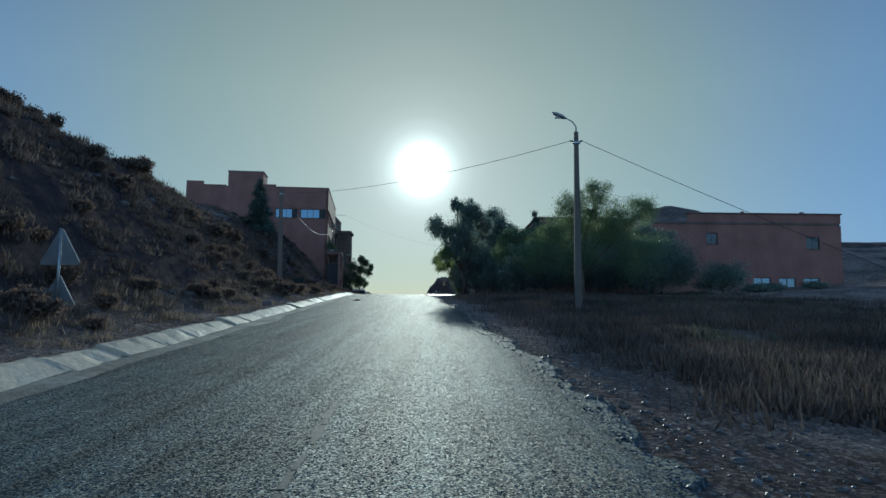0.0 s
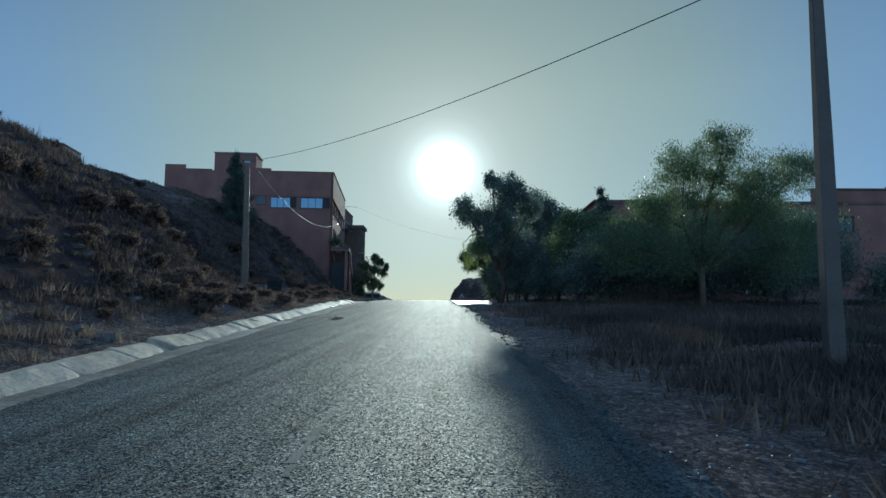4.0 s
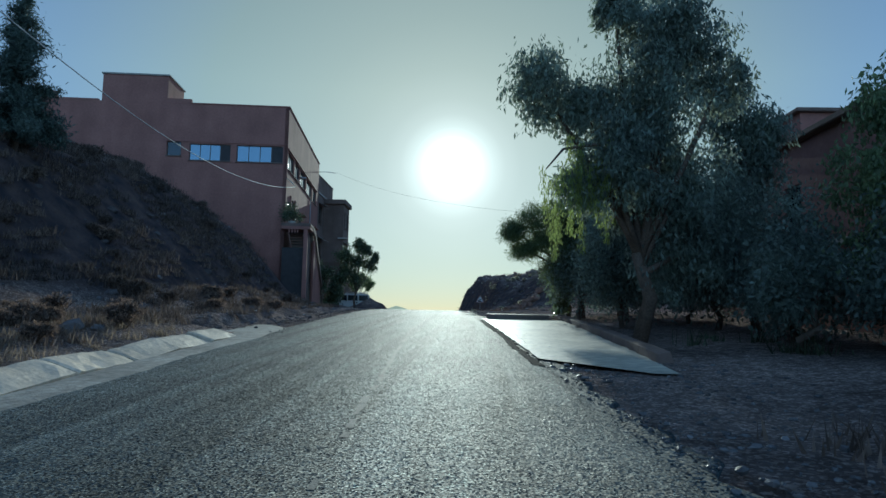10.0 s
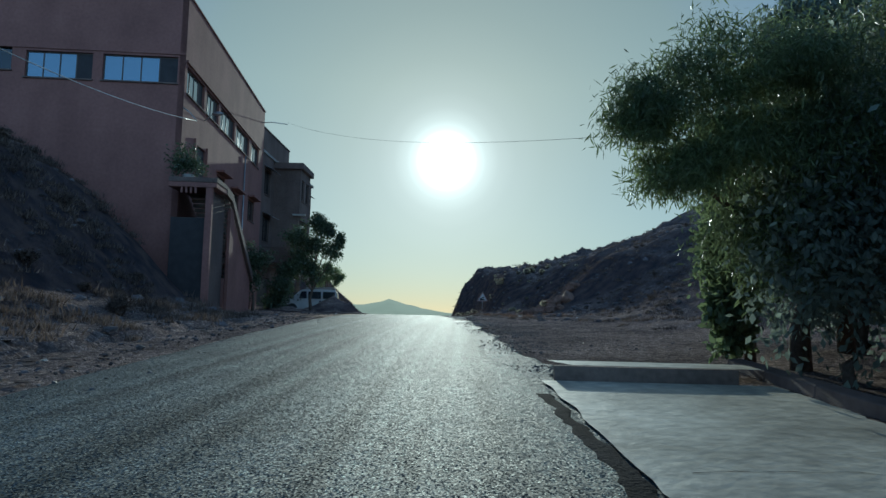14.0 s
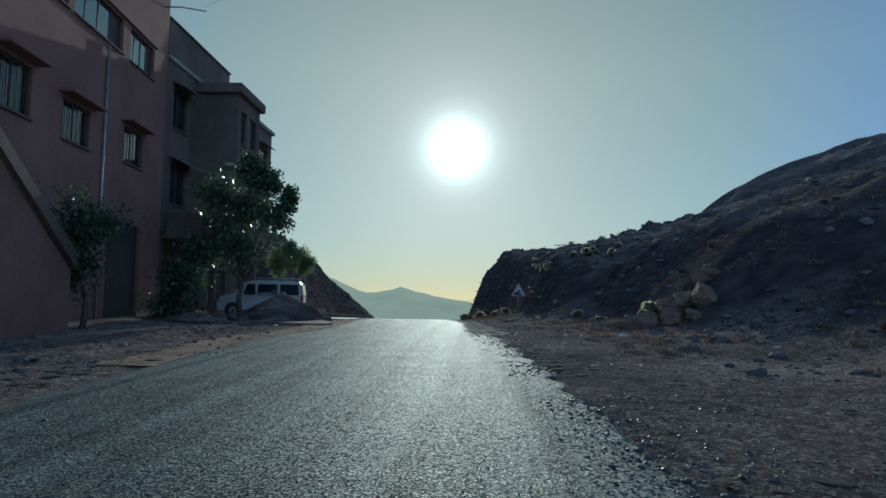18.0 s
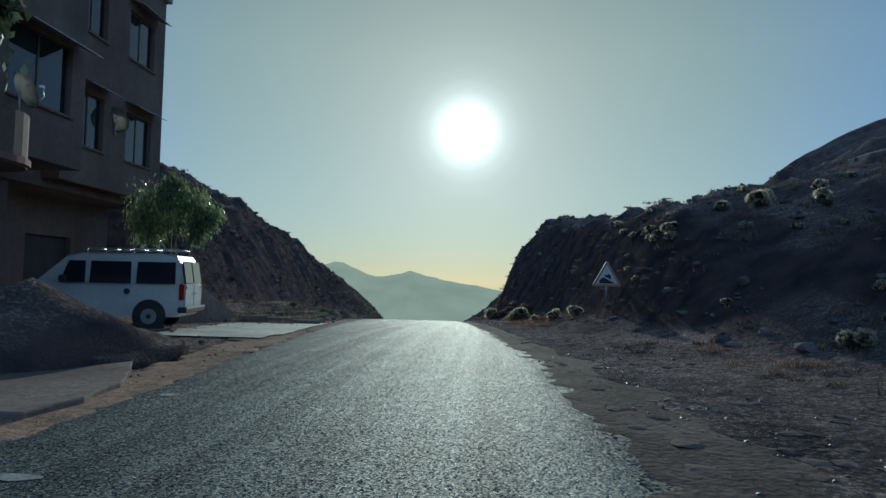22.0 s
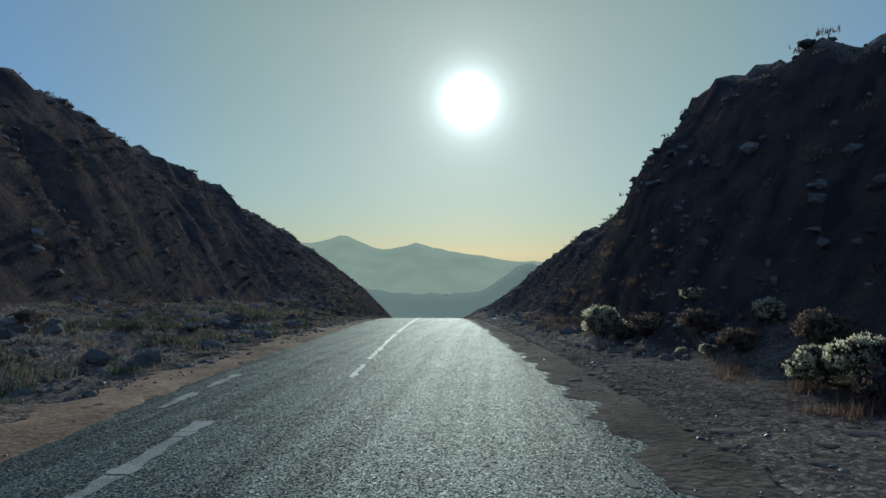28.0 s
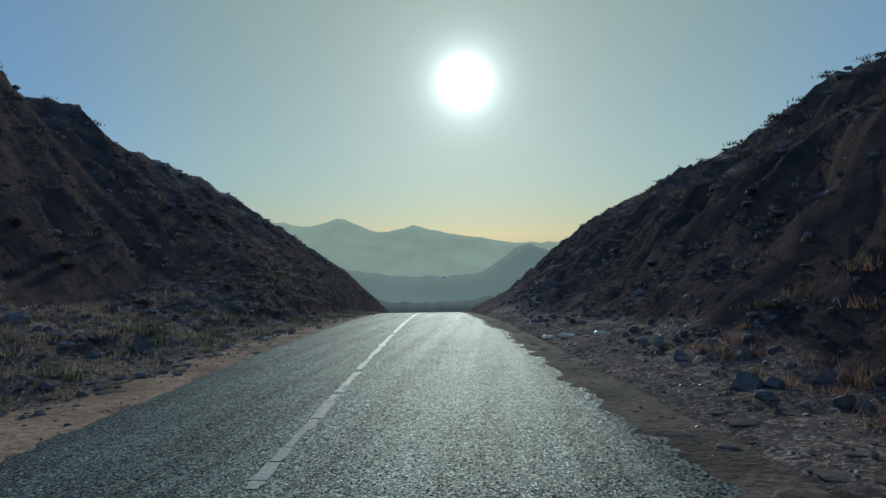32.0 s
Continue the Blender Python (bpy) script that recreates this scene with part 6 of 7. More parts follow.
tree("eucalyptus_tree", 1.75, 61.2, [(-0.6, 60.8, 8.4, 0.91, 1.13), (0.5, 60.8, 7.8, 0.91, 1.09), (1.2, 60.8, 10.5, 0.63, 0.63), (2.4, 60.8, 9.7, 1.36, 1.18), (3.7, 60.8, 8.6, 0.82, 0.91), (1.9, 60.8, 8.0, 1.45, 1.45), (2.6, 61.4, 5.9, 1.6, 1.6), (0.5, 60.6, 5.9, 0.8, 0.8), (3.2, 61.6, 4.3, 1.5, 1.1), (1.2, 60.2, 6.6, 0.91, 1.1)],
     M_LEAF, "tall dark eucalyptus with drooping leaves beside the apron", leaf=0.13, aspect=0.28, droop=0.9, density=1000, trunk_r=0.17, fine=0.21, seed=3, trunks=1)
willow_strands()
tree("eucalyptus_tree", 6.2, 65.2, [(5.5, 65, 9.0, 0.9, 1.0), (6.5, 65, 8.6, 0.85, 0.8), (6.0, 65, 7.4, 1.0, 1.1), (5.1, 65, 5.7, 1.2, 1.2)], M_LEAF,
     "slender dark eucalyptus behind the tallest one", leaf=0.15, aspect=0.28, droop=0.9, density=900, trunk_r=0.12, seed=4)
tree("feathery_tree", 2.6, 74.6, [(-0.5, 72, 6.3, 0.6, 0.5), (0.3, 72, 6.8, 0.85, 0.6), (1.3, 72, 7.0, 0.95, 0.65), (-0.1, 72, 5.6, 0.6, 0.42), (2.0, 72.4, 6.0, 1.2, 1.1), (1.5, 72.8, 4.8, 0.9, 0.9), (0.65, 72, 6.05, 0.8, 0.5), (3.2, 72, 7.7, 1.05, 1.05)],
     M_FEATHER, "spreading feathery dark green tree overhanging the apron", leaf=0.115, aspect=0.11, droop=0.45, density=2600, trunk_r=0.15, seed=5, fine=0.3)
tree("leafy_tree", 2.1, 75.4, [(1.7, 75.2, 5.0, 0.6, 0.85), (1.8, 75.2, 3.9, 0.45, 0.85), (1.9, 75.5, 6.6, 0.85, 1.1)], M_LEAF2,
     "bright green leafy young tree at the end of the apron", leaf=0.13, aspect=0.6, droop=0.3, density=900, trunk_r=0.09, seed=6)
tree("pepper_tree", 9.0, 43.6, [(10.0, 43.6, 8.2, 1.1, 1.0), (8.4, 43.6, 7.3, 1.3, 1.1), (7.1, 43.6, 5.8, 1.2, 0.9), (8.4, 43.6, 4.3, 2.1, 1.4), (5.9, 43.8, 4.2, 1.4, 1.15), (11.2, 43.4, 6.6, 1.5, 1.4), (13.0, 43.6, 7.3, 1.1, 1.0), (12.6, 43.4, 4.3, 1.9, 1.5), (8.9, 43.6, 6.1, 0.9, 0.6), (9.6, 43.6, 7.0, 0.8, 0.7), (10.6, 43.5, 5.6, 1.2, 0.8)], M_LEAF2,
     "wide airy pepper tree with fine drooping leaves", leaf=0.085, aspect=0.24, droop=1.0, density=1300, trunk_r=0.13, seed=7, trunks=1, fine=0.22)
tree("pepper_tree", 5.9, 54.2, [(5.9, 54, 6.2, 0.7, 0.7), (5.8, 54, 4.8, 1.0, 1.3), (4.7, 54, 5.3, 0.8, 1.2), (7.0, 54.4, 5.6, 1.0, 1.1)], M_LEAF2,
     "sunlit green pepper tree before the long building", leaf=0.13, aspect=0.28, droop=0.9, density=850, trunk_r=0.12, seed=8, fine=0.22)
tree("leafy_tree", 4.9, 77.4, [(3.9, 77.2, 9.7, 0.7, 0.7), (4.7, 77.4, 10.9, 0.9, 0.9), (5.9, 77.4, 11.9, 1.2, 1.0), (5.0, 77.6, 8.9, 1.5, 1.4), (6.6, 77.6, 9.6, 1.4, 1.5), (3.9, 77.2, 7.4, 1.2, 1.2), (5.6, 77.6, 6.6, 1.6, 1.5), (4.3, 77.4, 5.2, 1.5, 1.4)], M_LEAF,
     "tall leafy dark tree behind the feathery one", leaf=0.15, aspect=0.4, droop=0.5, density=800, trunk_r=0.16, seed=9, fine=0.3)
tree("pepper_tree", 9.9, 53.4, [(9.5, 53.4, 7.4, 1.0, 0.75), (11.0, 53.5, 7.7, 1.0, 0.8), (9.0, 53.4, 5.9, 1.3, 1.1), (10.8, 53.5, 6.0, 1.4, 1.1), (12.4, 53.6, 6.6, 1.2, 1.0)], M_LEAF2,
     "airy pepper tree standing before the long building", leaf=0.09, aspect=0.25, droop=1.0, density=1100, trunk_r=0.11, seed=51, fine=0.22)
tree("leafy_tree", 7.3, 52.6, [(7.1, 52.6, 6.2, 0.9, 0.8), (6.9, 52.6, 5.1, 1.1, 1.0), (8.0, 52.7, 4.9, 1.1, 1.0), (7.4, 52.6, 3.9, 1.3, 0.9), (5.3, 52.8, 6.7, 0.8, 0.6), (5.9, 52.8, 6.3, 0.8, 0.7)], M_LEAF2,
     "leafy green tree catching light in the hedge", leaf=0.12, aspect=0.42, droop=0.5, density=650, trunk_r=0.09, seed=52, fine=0.22)
tree("leafy_tree", 6.8, 58.2, [(6.9, 58.4, 7.3, 1.0, 0.9), (6.0, 58.2, 7.1, 0.75, 0.8), (6.1, 58.3, 5.8, 1.1, 1.1), (7.5, 58.6, 6.0, 1.2, 1.2), (6.4, 58.2, 4.2, 1.4, 1.1), (8.0, 58.6, 4.4, 1.3, 1.1)], M_LEAF2,
     "bushy green tree against the corner of the long building", leaf=0.12, aspect=0.35, droop=0.8, density=600, trunk_r=0.1, seed=53, fine=0.22)
for i, (x, y, h, r) in enumerate(((2.6, 66.6, 4.8, 1.25), (3.4, 69.6, 5.6, 1.5), (2.2, 72.4, 4.6, 1.2), (3.9, 73.2, 6.0, 1.7), (4.6, 64.0, 5.0, 1.6), (6.4, 57.6, 3.2, 1.5), (4.3, 58.4, 2.9, 0.95), (5.0, 60.4, 3.6, 1.1), (6.0, 49.5, 3.6, 1.6), (9.5, 49.5, 4.4, 1.9), (13.2, 47.5, 4.6, 2.1), (16.2, 50.0, 4.4, 2.2), (20.0, 48.5, 2.6, 1.6), (24.0, 52.0, 0.8, 1.0), (13.0, 56.5, 5.0, 2.0), (17.5, 57.0, 4.4, 1.5), (5.2, 68.0, 3.6, 1.5), (27, 55.5, 0.8, 1.0), (31, 56.5, 0.7, 1.0))):
    zz = ground_z(x, y)
    tree("shrub_tree", x, y, [(x, y, zz + h * 0.62, r, h * 0.36), (x + r * 0.5, y + 0.3, zz + h * 0.4, r * 0.8, h * 0.3), (x - r * 0.5, y - 0.2, zz + h * 0.38, r * 0.8, h * 0.3)], M_LEAF,
         "dense dark evergreen shrub in the garden hedge", leaf=0.11, aspect=0.4, droop=0.5, density=480, trunk_r=0.08, seed=20 + i, fork=0.3)


tree("leafy_tree", 16.0, 51.6, [(15.2, 51.6, 6.6, 1.2, 1.0), (16.8, 51.8, 6.2, 1.2, 1.1), (15.9, 51.6, 4.9, 1.6, 1.3), (17.4, 51.8, 4.4, 1.3, 1.2), (14.6, 51.6, 4.2, 1.3, 1.2)], M_LEAF,
     "bushy dark tree before the long building", leaf=0.12, aspect=0.4, droop=0.6, density=560, trunk_r=0.11, seed=54, fine=0.24)


def conifer(x, y, zb_, top, r0, label, seed):
    rng = np.random.default_rng(seed)
    t = thing("conifer", pose(x, y, zb_), label, "tree", "conifers")
    h = top - zb_
    part("trunk", tube([(0, 0, -0.3), (0.03, 0, h * 0.5), (0, 0, h * 0.98)], [0.13, 0.08, 0.015], 8), M_BARK, t)
    tiers = 13
    for k in range(tiers):
        f = k / (tiers - 1)
        z = h * (0.12 + 0.86 * f)
        r = r0 * (1 - f) ** 0.8 * rng.uniform(0.75, 1.15) + 0.06
        for b in range(6 if f < 0.8 else 4):
            a = rng.uniform(0, 2 * math.pi)
            m_ = int(700 * r / r0) + 90
            q = rng.uniform(0.05, 1.0, m_) * r * rng.uniform(0.7, 1.2)
            spread_ = rng.normal(size=(m_, 3)) * (0.05 + 0.13 * q[:, None] / max(r, 0.1))
            pts = np.stack([np.cos(a) * q, np.sin(a) * q, z - q * 0.12 + 0.10 * (q / r) ** 2], -1) + spread_
            part("foliage", leaf_mesh("foliage", pts, 0.21, 0.2, 0.1, rng, M_NEEDLE), M_NEEDLE, t)
    return t


conifer(-18.5, 67.5, ground_z(-18.5, 67.5), 13.95, 1.75, "narrow dark conifer on the bank", 31)
conifer(8.0, 60.4 - 1.6, ground_z(8.0, 58.8), 9.45, 2.5, "pointed conifer before the long building", 32)
tree("leafy_tree", -13.6, 110.8, [(-13.3, 110.6, 9.9, 0.55, 0.5), (-12.5, 110.6, 9.2, 0.5, 0.5), (-13.0, 110.6, 9.4, 0.6, 0.55), (-13.5, 110.6, 8.2, 0.95, 0.9), (-12.3, 110.7, 7.8, 0.75, 0.8), (-13.6, 110.4, 6.3, 0.85, 0.8), (-11.8, 110.9, 8.5, 0.42, 0.5), (-14.4, 110.6, 7.2, 0.9, 0.9), (-14.8, 110.8, 8.7, 0.9, 0.9), (-15.2, 110.4, 6.4, 1.0, 0.9)], M_SHADELEAF,
     "leafy dark green street tree sparkling in the backlight", leaf=0.13, aspect=0.5, droop=0.5, density=520, trunk_r=0.1, seed=41, fine=0.3)
tree("pepper_tree", -15.3, 123.7, [(-15.2, 122.8, 7.15, 0.75, 0.45), (-15.85, 122.8, 6.8, 0.55, 0.55), (-14.5, 122.8, 7.0, 0.7, 0.5), (-13.85, 122.9, 6.6, 0.42, 0.42), (-15.0, 122.8, 6.55, 0.9, 0.45), (-14.2, 122.8, 6.2, 0.4, 0.5), (-15.6, 122.8, 6.25, 0.5, 0.5), (-15.0, 122.8, 7.5, 0.4, 0.3)], M_LEAF2,
     "small weeping pepper tree behind the van", leaf=0.13, aspect=0.24, droop=1.3, density=420, trunk_r=0.08, seed=42, fine=0.34)
tree("leafy_tree", -14.9, 101.6, [(-14.9, 101.6, 6.6, 1.15, 0.75), (-15.2, 101.6, 5.2, 0.8, 0.9)], M_SHADELEAF,
     "round dark shrub-like tree before the red house", leaf=0.10, aspect=0.5, droop=0.4, density=700, trunk_r=0.08, seed=43)
tree("leafy_tree", -15.2, 108.6, [(-15.2, 108.6, 5.0, 1.0, 0.9), (-15.5, 108.4, 4.0, 0.9, 0.7)], M_SHADELEAF,
     "low dark shrub between the two houses", leaf=0.13, aspect=0.5, droop=0.4, density=600, trunk_r=0.06, seed=44)
pot = thing("potted_plant", Matrix.Translation((-15.35, 92.95, 9.12)), "round dark plant in a pot on the balcony", "plant")
part("pot", tube([(0, 0, 0), (0, 0, 0.2), (0, 0, 0.42)], [0.18, 0.24, 0.27], 14), M_CONC, pot)
rngp = np.random.default_rng(5)
part("foliage", leaf_mesh("foliage", clump_points((0, 0, 1.0), (0.75, 0.75, 0.6), 1500, rngp), 0.16, 0.4, 0.2, rngp, M_SHADELEAF), M_SHADELEAF, pot)


M_RUSTLEAF = mat("rust_brown_dry_leaf", (0.27, 0.19, 0.145), 0.85, noise1=(0.8, 0.3), noise2=(9, 0.2), bump=0.0, spec=0.04, translucent=0.45, island_random=0.45)


# shrubs with rims coloured pale for the backlight, built in four shapes and copied
def shrub_proto(seed, w, h, material, label, name, n, leaf=0.06):
    rng = np.random.default_rng(seed)
    s = thing(name, pose(0, 0, -500), label, "shrub", "roadside shrubs")
    for k in range(6):
        a = rng.uniform(0, 2 * math.pi)
        part("stem", tube([(0, 0, -0.05), (math.cos(a) * w * 0.25, math.sin(a) * w * 0.25, h * 0.4), (math.cos(a) * w * 0.5, math.sin(a) * w * 0.5, h * 0.75)], [0.02, 0.014, 0.006], 5), M_BARK, s)
    # dense twig heart, coloured dark to stand for the shade inside the rim
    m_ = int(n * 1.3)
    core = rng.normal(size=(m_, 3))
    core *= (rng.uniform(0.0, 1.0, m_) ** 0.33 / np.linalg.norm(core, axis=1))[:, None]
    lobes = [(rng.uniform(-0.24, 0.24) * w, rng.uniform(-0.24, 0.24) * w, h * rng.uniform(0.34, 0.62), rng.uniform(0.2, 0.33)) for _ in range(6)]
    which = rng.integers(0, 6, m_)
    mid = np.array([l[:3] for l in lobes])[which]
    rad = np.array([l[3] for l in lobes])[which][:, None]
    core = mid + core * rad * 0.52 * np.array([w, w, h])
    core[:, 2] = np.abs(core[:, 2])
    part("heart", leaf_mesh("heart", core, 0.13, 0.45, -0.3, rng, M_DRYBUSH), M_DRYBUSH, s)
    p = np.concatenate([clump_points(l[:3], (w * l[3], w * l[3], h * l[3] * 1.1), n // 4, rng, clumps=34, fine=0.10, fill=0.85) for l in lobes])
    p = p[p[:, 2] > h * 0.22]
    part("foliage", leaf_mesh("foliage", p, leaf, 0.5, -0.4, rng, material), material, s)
    return s


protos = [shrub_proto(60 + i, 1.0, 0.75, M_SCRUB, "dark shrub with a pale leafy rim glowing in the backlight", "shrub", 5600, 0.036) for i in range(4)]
dprotos = [shrub_proto(70 + i, 1.0, 0.7, M_DRYBUSH, "dry brown scrub bush on the bank", "shrub", 700) for i in range(3)]
rprotos = [shrub_proto(80 + i, 1.0, 0.7, M_RUSTLEAF, "dry rust-brown bush with pale twig tips by the kerb", "shrub", 1000) for i in range(2)]
rs = random.Random(11)
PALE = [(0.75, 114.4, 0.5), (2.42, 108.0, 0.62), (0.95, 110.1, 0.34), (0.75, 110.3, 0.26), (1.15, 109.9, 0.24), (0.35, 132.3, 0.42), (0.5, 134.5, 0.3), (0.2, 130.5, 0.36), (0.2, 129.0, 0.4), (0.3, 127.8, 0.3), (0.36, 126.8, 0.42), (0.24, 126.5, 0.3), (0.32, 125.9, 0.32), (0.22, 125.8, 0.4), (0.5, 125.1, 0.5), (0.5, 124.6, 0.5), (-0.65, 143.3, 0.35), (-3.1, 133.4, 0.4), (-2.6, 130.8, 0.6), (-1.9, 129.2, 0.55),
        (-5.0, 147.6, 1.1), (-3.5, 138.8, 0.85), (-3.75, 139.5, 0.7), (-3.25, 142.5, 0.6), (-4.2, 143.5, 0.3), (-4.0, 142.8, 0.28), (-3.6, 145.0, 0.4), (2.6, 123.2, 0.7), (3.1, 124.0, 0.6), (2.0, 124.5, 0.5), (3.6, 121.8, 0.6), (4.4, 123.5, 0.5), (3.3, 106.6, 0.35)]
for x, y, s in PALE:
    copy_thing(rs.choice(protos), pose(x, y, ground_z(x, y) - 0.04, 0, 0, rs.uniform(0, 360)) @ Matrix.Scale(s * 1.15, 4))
for i in range(34):
    y = rs.uniform(114, 140)
    u = rs.triangular(6, 20, 10)
    x = road_x(y) + u
    copy_thing(rs.choice(protos), pose(x, y, ground_z(x, y) - 0.05, 0, 0, rs.uniform(0, 360)) @ Matrix.Scale(rs.uniform(0.25, 0.42), 4))
for i in range(230):
    left = rs.random() < 0.62
    y = rs.choice((rs.uniform(8, 88), rs.uniform(130, 215))) if left else rs.uniform(92, 215)
    u = -rs.triangular(7.2, 24, 10) if left else rs.triangular(6.5, 26, 12)
    x = road_x(y) + u
    copy_thing(rs.choice(dprotos), pose(x, y, ground_z(x, y) - 0.05, 0, 0, rs.uniform(0, 360)) @ Matrix.Scale(rs.uniform(0.35, 1.3) if left and y < 90 else rs.uniform(0.3, 0.6 if left else 0.42), 4))
for i in range(60):
    y = rs.uniform(9, 74)
    x = road_x(y) - rs.triangular(6.1, 11.5, 7.6)
    copy_thing(rs.choice(rprotos), pose(x, y, ground_z(x, y) - 0.05, 0, 0, rs.uniform(0, 360)) @ Matrix.Scale(rs.uniform(0.45, 1.0), 4))
for x, y, s in ((-13.2, 40.0, 1.3), (-13.1, 41.1, 0.9), (-13.5, 43.0, 1.3), (-13.4, 43.5, 1.0), (-13.9, 46.0, 1.2), (-14.3, 47.6, 0.9), (-15.1, 50.4, 1.5), (-14.7, 52.1, 1.0), (-14.8, 54.2, 1.0), (-16.6, 62.3, 1.5), (-16.1, 62.1, 1.2), (-12.6, 37.0, 1.4),
                (-12.9, 34.6, 1.1), (-12.2, 31.8, 1.2), (-13.4, 29.0, 1.5), (-9.3, 35.4, 1.2), (-10.4, 38.6, 1.0), (-8.5, 36.6, 1.3), (-8.7, 40.3, 1.1), (-8.6, 45.5, 1.0), (-10.6, 40.0, 1.2), (-10.3, 42.2, 0.9), (-4.5, 147.0, 0.8), (-4.3, 146.0, 0.9), (-3.8, 143.7, 0.8), (-3.7, 142.0, 0.7), (-3.1, 140.6, 0.9), (-3.7, 138.2, 0.7)):
    copy_thing(rs.choice(rprotos), pose(x, y, ground_z(x, y) - 0.05, 0, 0, rs.uniform(0, 360)) @ Matrix.Scale(s, 4))
for x, y, s in ((-16.4, 26, 1.4), (-16.0, 26.6, 1.0), (-17.4, 26, 1.8), (-12.0, 30.0, 0.8), (-12.6, 30.4, 0.7)):
    copy_thing(dprotos[1], pose(x, y, ground_z(x, y) - 0.05, 0, 0, 40 * s) @ Matrix.Scale(s, 4))
for p_ in protos + dprotos + rprotos:
    for c in list(p_.children):
        bpy.data.objects.remove(c)
    bpy.data.objects.remove(p_)


# ---- grass, scrub and stones that cannot be counted ----
def tufts(name, places, blades, height, material, label, seed, spread_=0.16, width=0.02):
    rng = np.random.default_rng(seed)
    pts = []
    for x, y, s in places:
        z = ground_z(x, y) - 0.02
        k = rng.normal(size=(blades, 2)) * spread_ * s
        pts.append(np.column_stack([x + k[:, 0], y + k[:, 1], np.full(blades, z), np.full(blades, s)]))
    p = np.concatenate(pts)
    n = len(p)
    base = p[:, :3]
    ln = height * p[:, 3] * rng.uniform(0.4, 1.2, n)
    tip = base + np.column_stack([rng.normal(size=n) * 0.35 * ln, rng.normal(size=n) * 0.35 * ln, ln])
    a = rng.uniform(0, np.pi, n)
    s = np.column_stack([np.cos(a), np.sin(a), np.zeros(n)]) * width
    v = np.empty((n, 3, 3))
    v[:, 0], v[:, 1], v[:, 2] = base - s, base + s, tip
    me = bpy.data.meshes.new(name)
    me.vertices.add(n * 3)
    me.vertices.foreach_set("co", v.reshape(-1).astype(np.float32))
    me.loops.add(n * 3)
    me.loops.foreach_set("vertex_index", np.arange(n * 3, dtype=np.int32))
    me.polygons.add(n)
    me.polygons.foreach_set("loop_start", np.arange(0, n * 3, 3, dtype=np.int32))
    me.polygons.foreach_set("loop_total", np.full(n, 3, dtype=np.int32))
    me.materials.append(material)
    me.update()
    me.validate()
    return tagged(new(name, me), label, "grass", kind="stuff")


def places(n, y0, y1, u0, u1, s0, s1, seed, mode=None):
    r = random.Random(seed)
    out = []
    for _ in range(n):
        y = r.uniform(y0, y1)
        u = r.uniform(u0, u1) if mode is None else r.triangular(u0, u1, mode)
        x = road_x(y) + u
        if noise.noise(Vector((x * 0.35, y * 0.35, seed))) > -0.15:
            out.append((x, y, r.uniform(s0, s1)))
    return out


tufts("scrub", places(8600, 0, 92, -26, -6.2, 0.5, 1.5, 1, -11), 44, 0.2, M_DRYBUSH, "dry brown scrub covering the left bank", 1)
tufts("scrub", places(4200, 128, 225, -26, -6.4, 0.4, 1.1, 2, -9), 36, 0.15, M_DRYBUSH, "dry brown scrub covering the left cutting", 2)
tufts("scrub", places(5200, 86, 225, 6, 30, 0.4, 1.1, 3, 10), 36, 0.15, M_DRYBUSH, "dry brown scrub covering the right cutting", 3)
tufts("dry_grass", places(700, 8, 60, -9.5, -5.9, 0.4, 1.1, 4), 50, 0.24, M_GRASS, "dry straw-coloured grass along the verge", 4, 0.2, 0.009)
# dark scrub colour on this grass stands for tree shade over the field
tufts("dry_grass", places(700, 6, 40, 4.2, 18, 0.5, 1.2, 5), 60, 0.34, M_DRYBUSH, "tall dry grass beside the road", 5, 0.2, 0.007)
tufts("dry_grass", places(420, 96, 175, 4.2, 7, 0.3, 0.8, 6), 30, 0.17, M_DRYBUSH, "dry straw-coloured grass at the foot of the bank", 6)
tufts("dry_grass", places(150, 128, 160, 3.6, 5.6, 0.4, 1.0, 16), 80, 0.22, M_RUST, "rust-brown dry grass at the foot of the cutting", 16, 0.16, 0.008)
tufts("dry_grass", places(60, 98, 116, 5.0, 9, 0.4, 0.9, 17), 70, 0.2, M_RUST, "rust-brown dry grass at the foot of the cutting", 17, 0.2, 0.008)
tufts("weeds", places(800, 128, 200, -8.4, -4.9, 0.5, 1.1, 7), 26, 0.22, M_GREENGRASS, "low green weeds in the ditch", 7)
tufts("dry_grass", places(900, 126, 195, -9.6, -4.5, 0.4, 1.1, 9), 40, 0.17, M_GRASS, "dry olive-brown turf on the left verge", 9, 0.2, 0.010)
# dark scrub added over the field, to stand for the shadow across it
tufts("scrub", places(9000, -2, 51, 3.0, 24, 0.7, 1.8, 61, 6), 30, 0.2, M_DRYBUSH, "dense dark scrub added over the field for its shade", 61, 0.22, 0.022)
tufts("weeds", [(-4.95 + 0.12 * math.sin(k * 2.4), 38.7 + k * 0.09, 0.6 + 0.3 * math.sin(k * 1.7)) for k in range(14)], 40, 0.2, M_DRYBUSH, "dark weeds grown out of the gutter against the kerb", 71, 0.09, 0.010)
tufts("weeds", places(420, 8, 62, 5.5, 20, 0.5, 1.2, 8), 26, 0.4, M_GREENGRASS, "green weeds under the trees", 8)


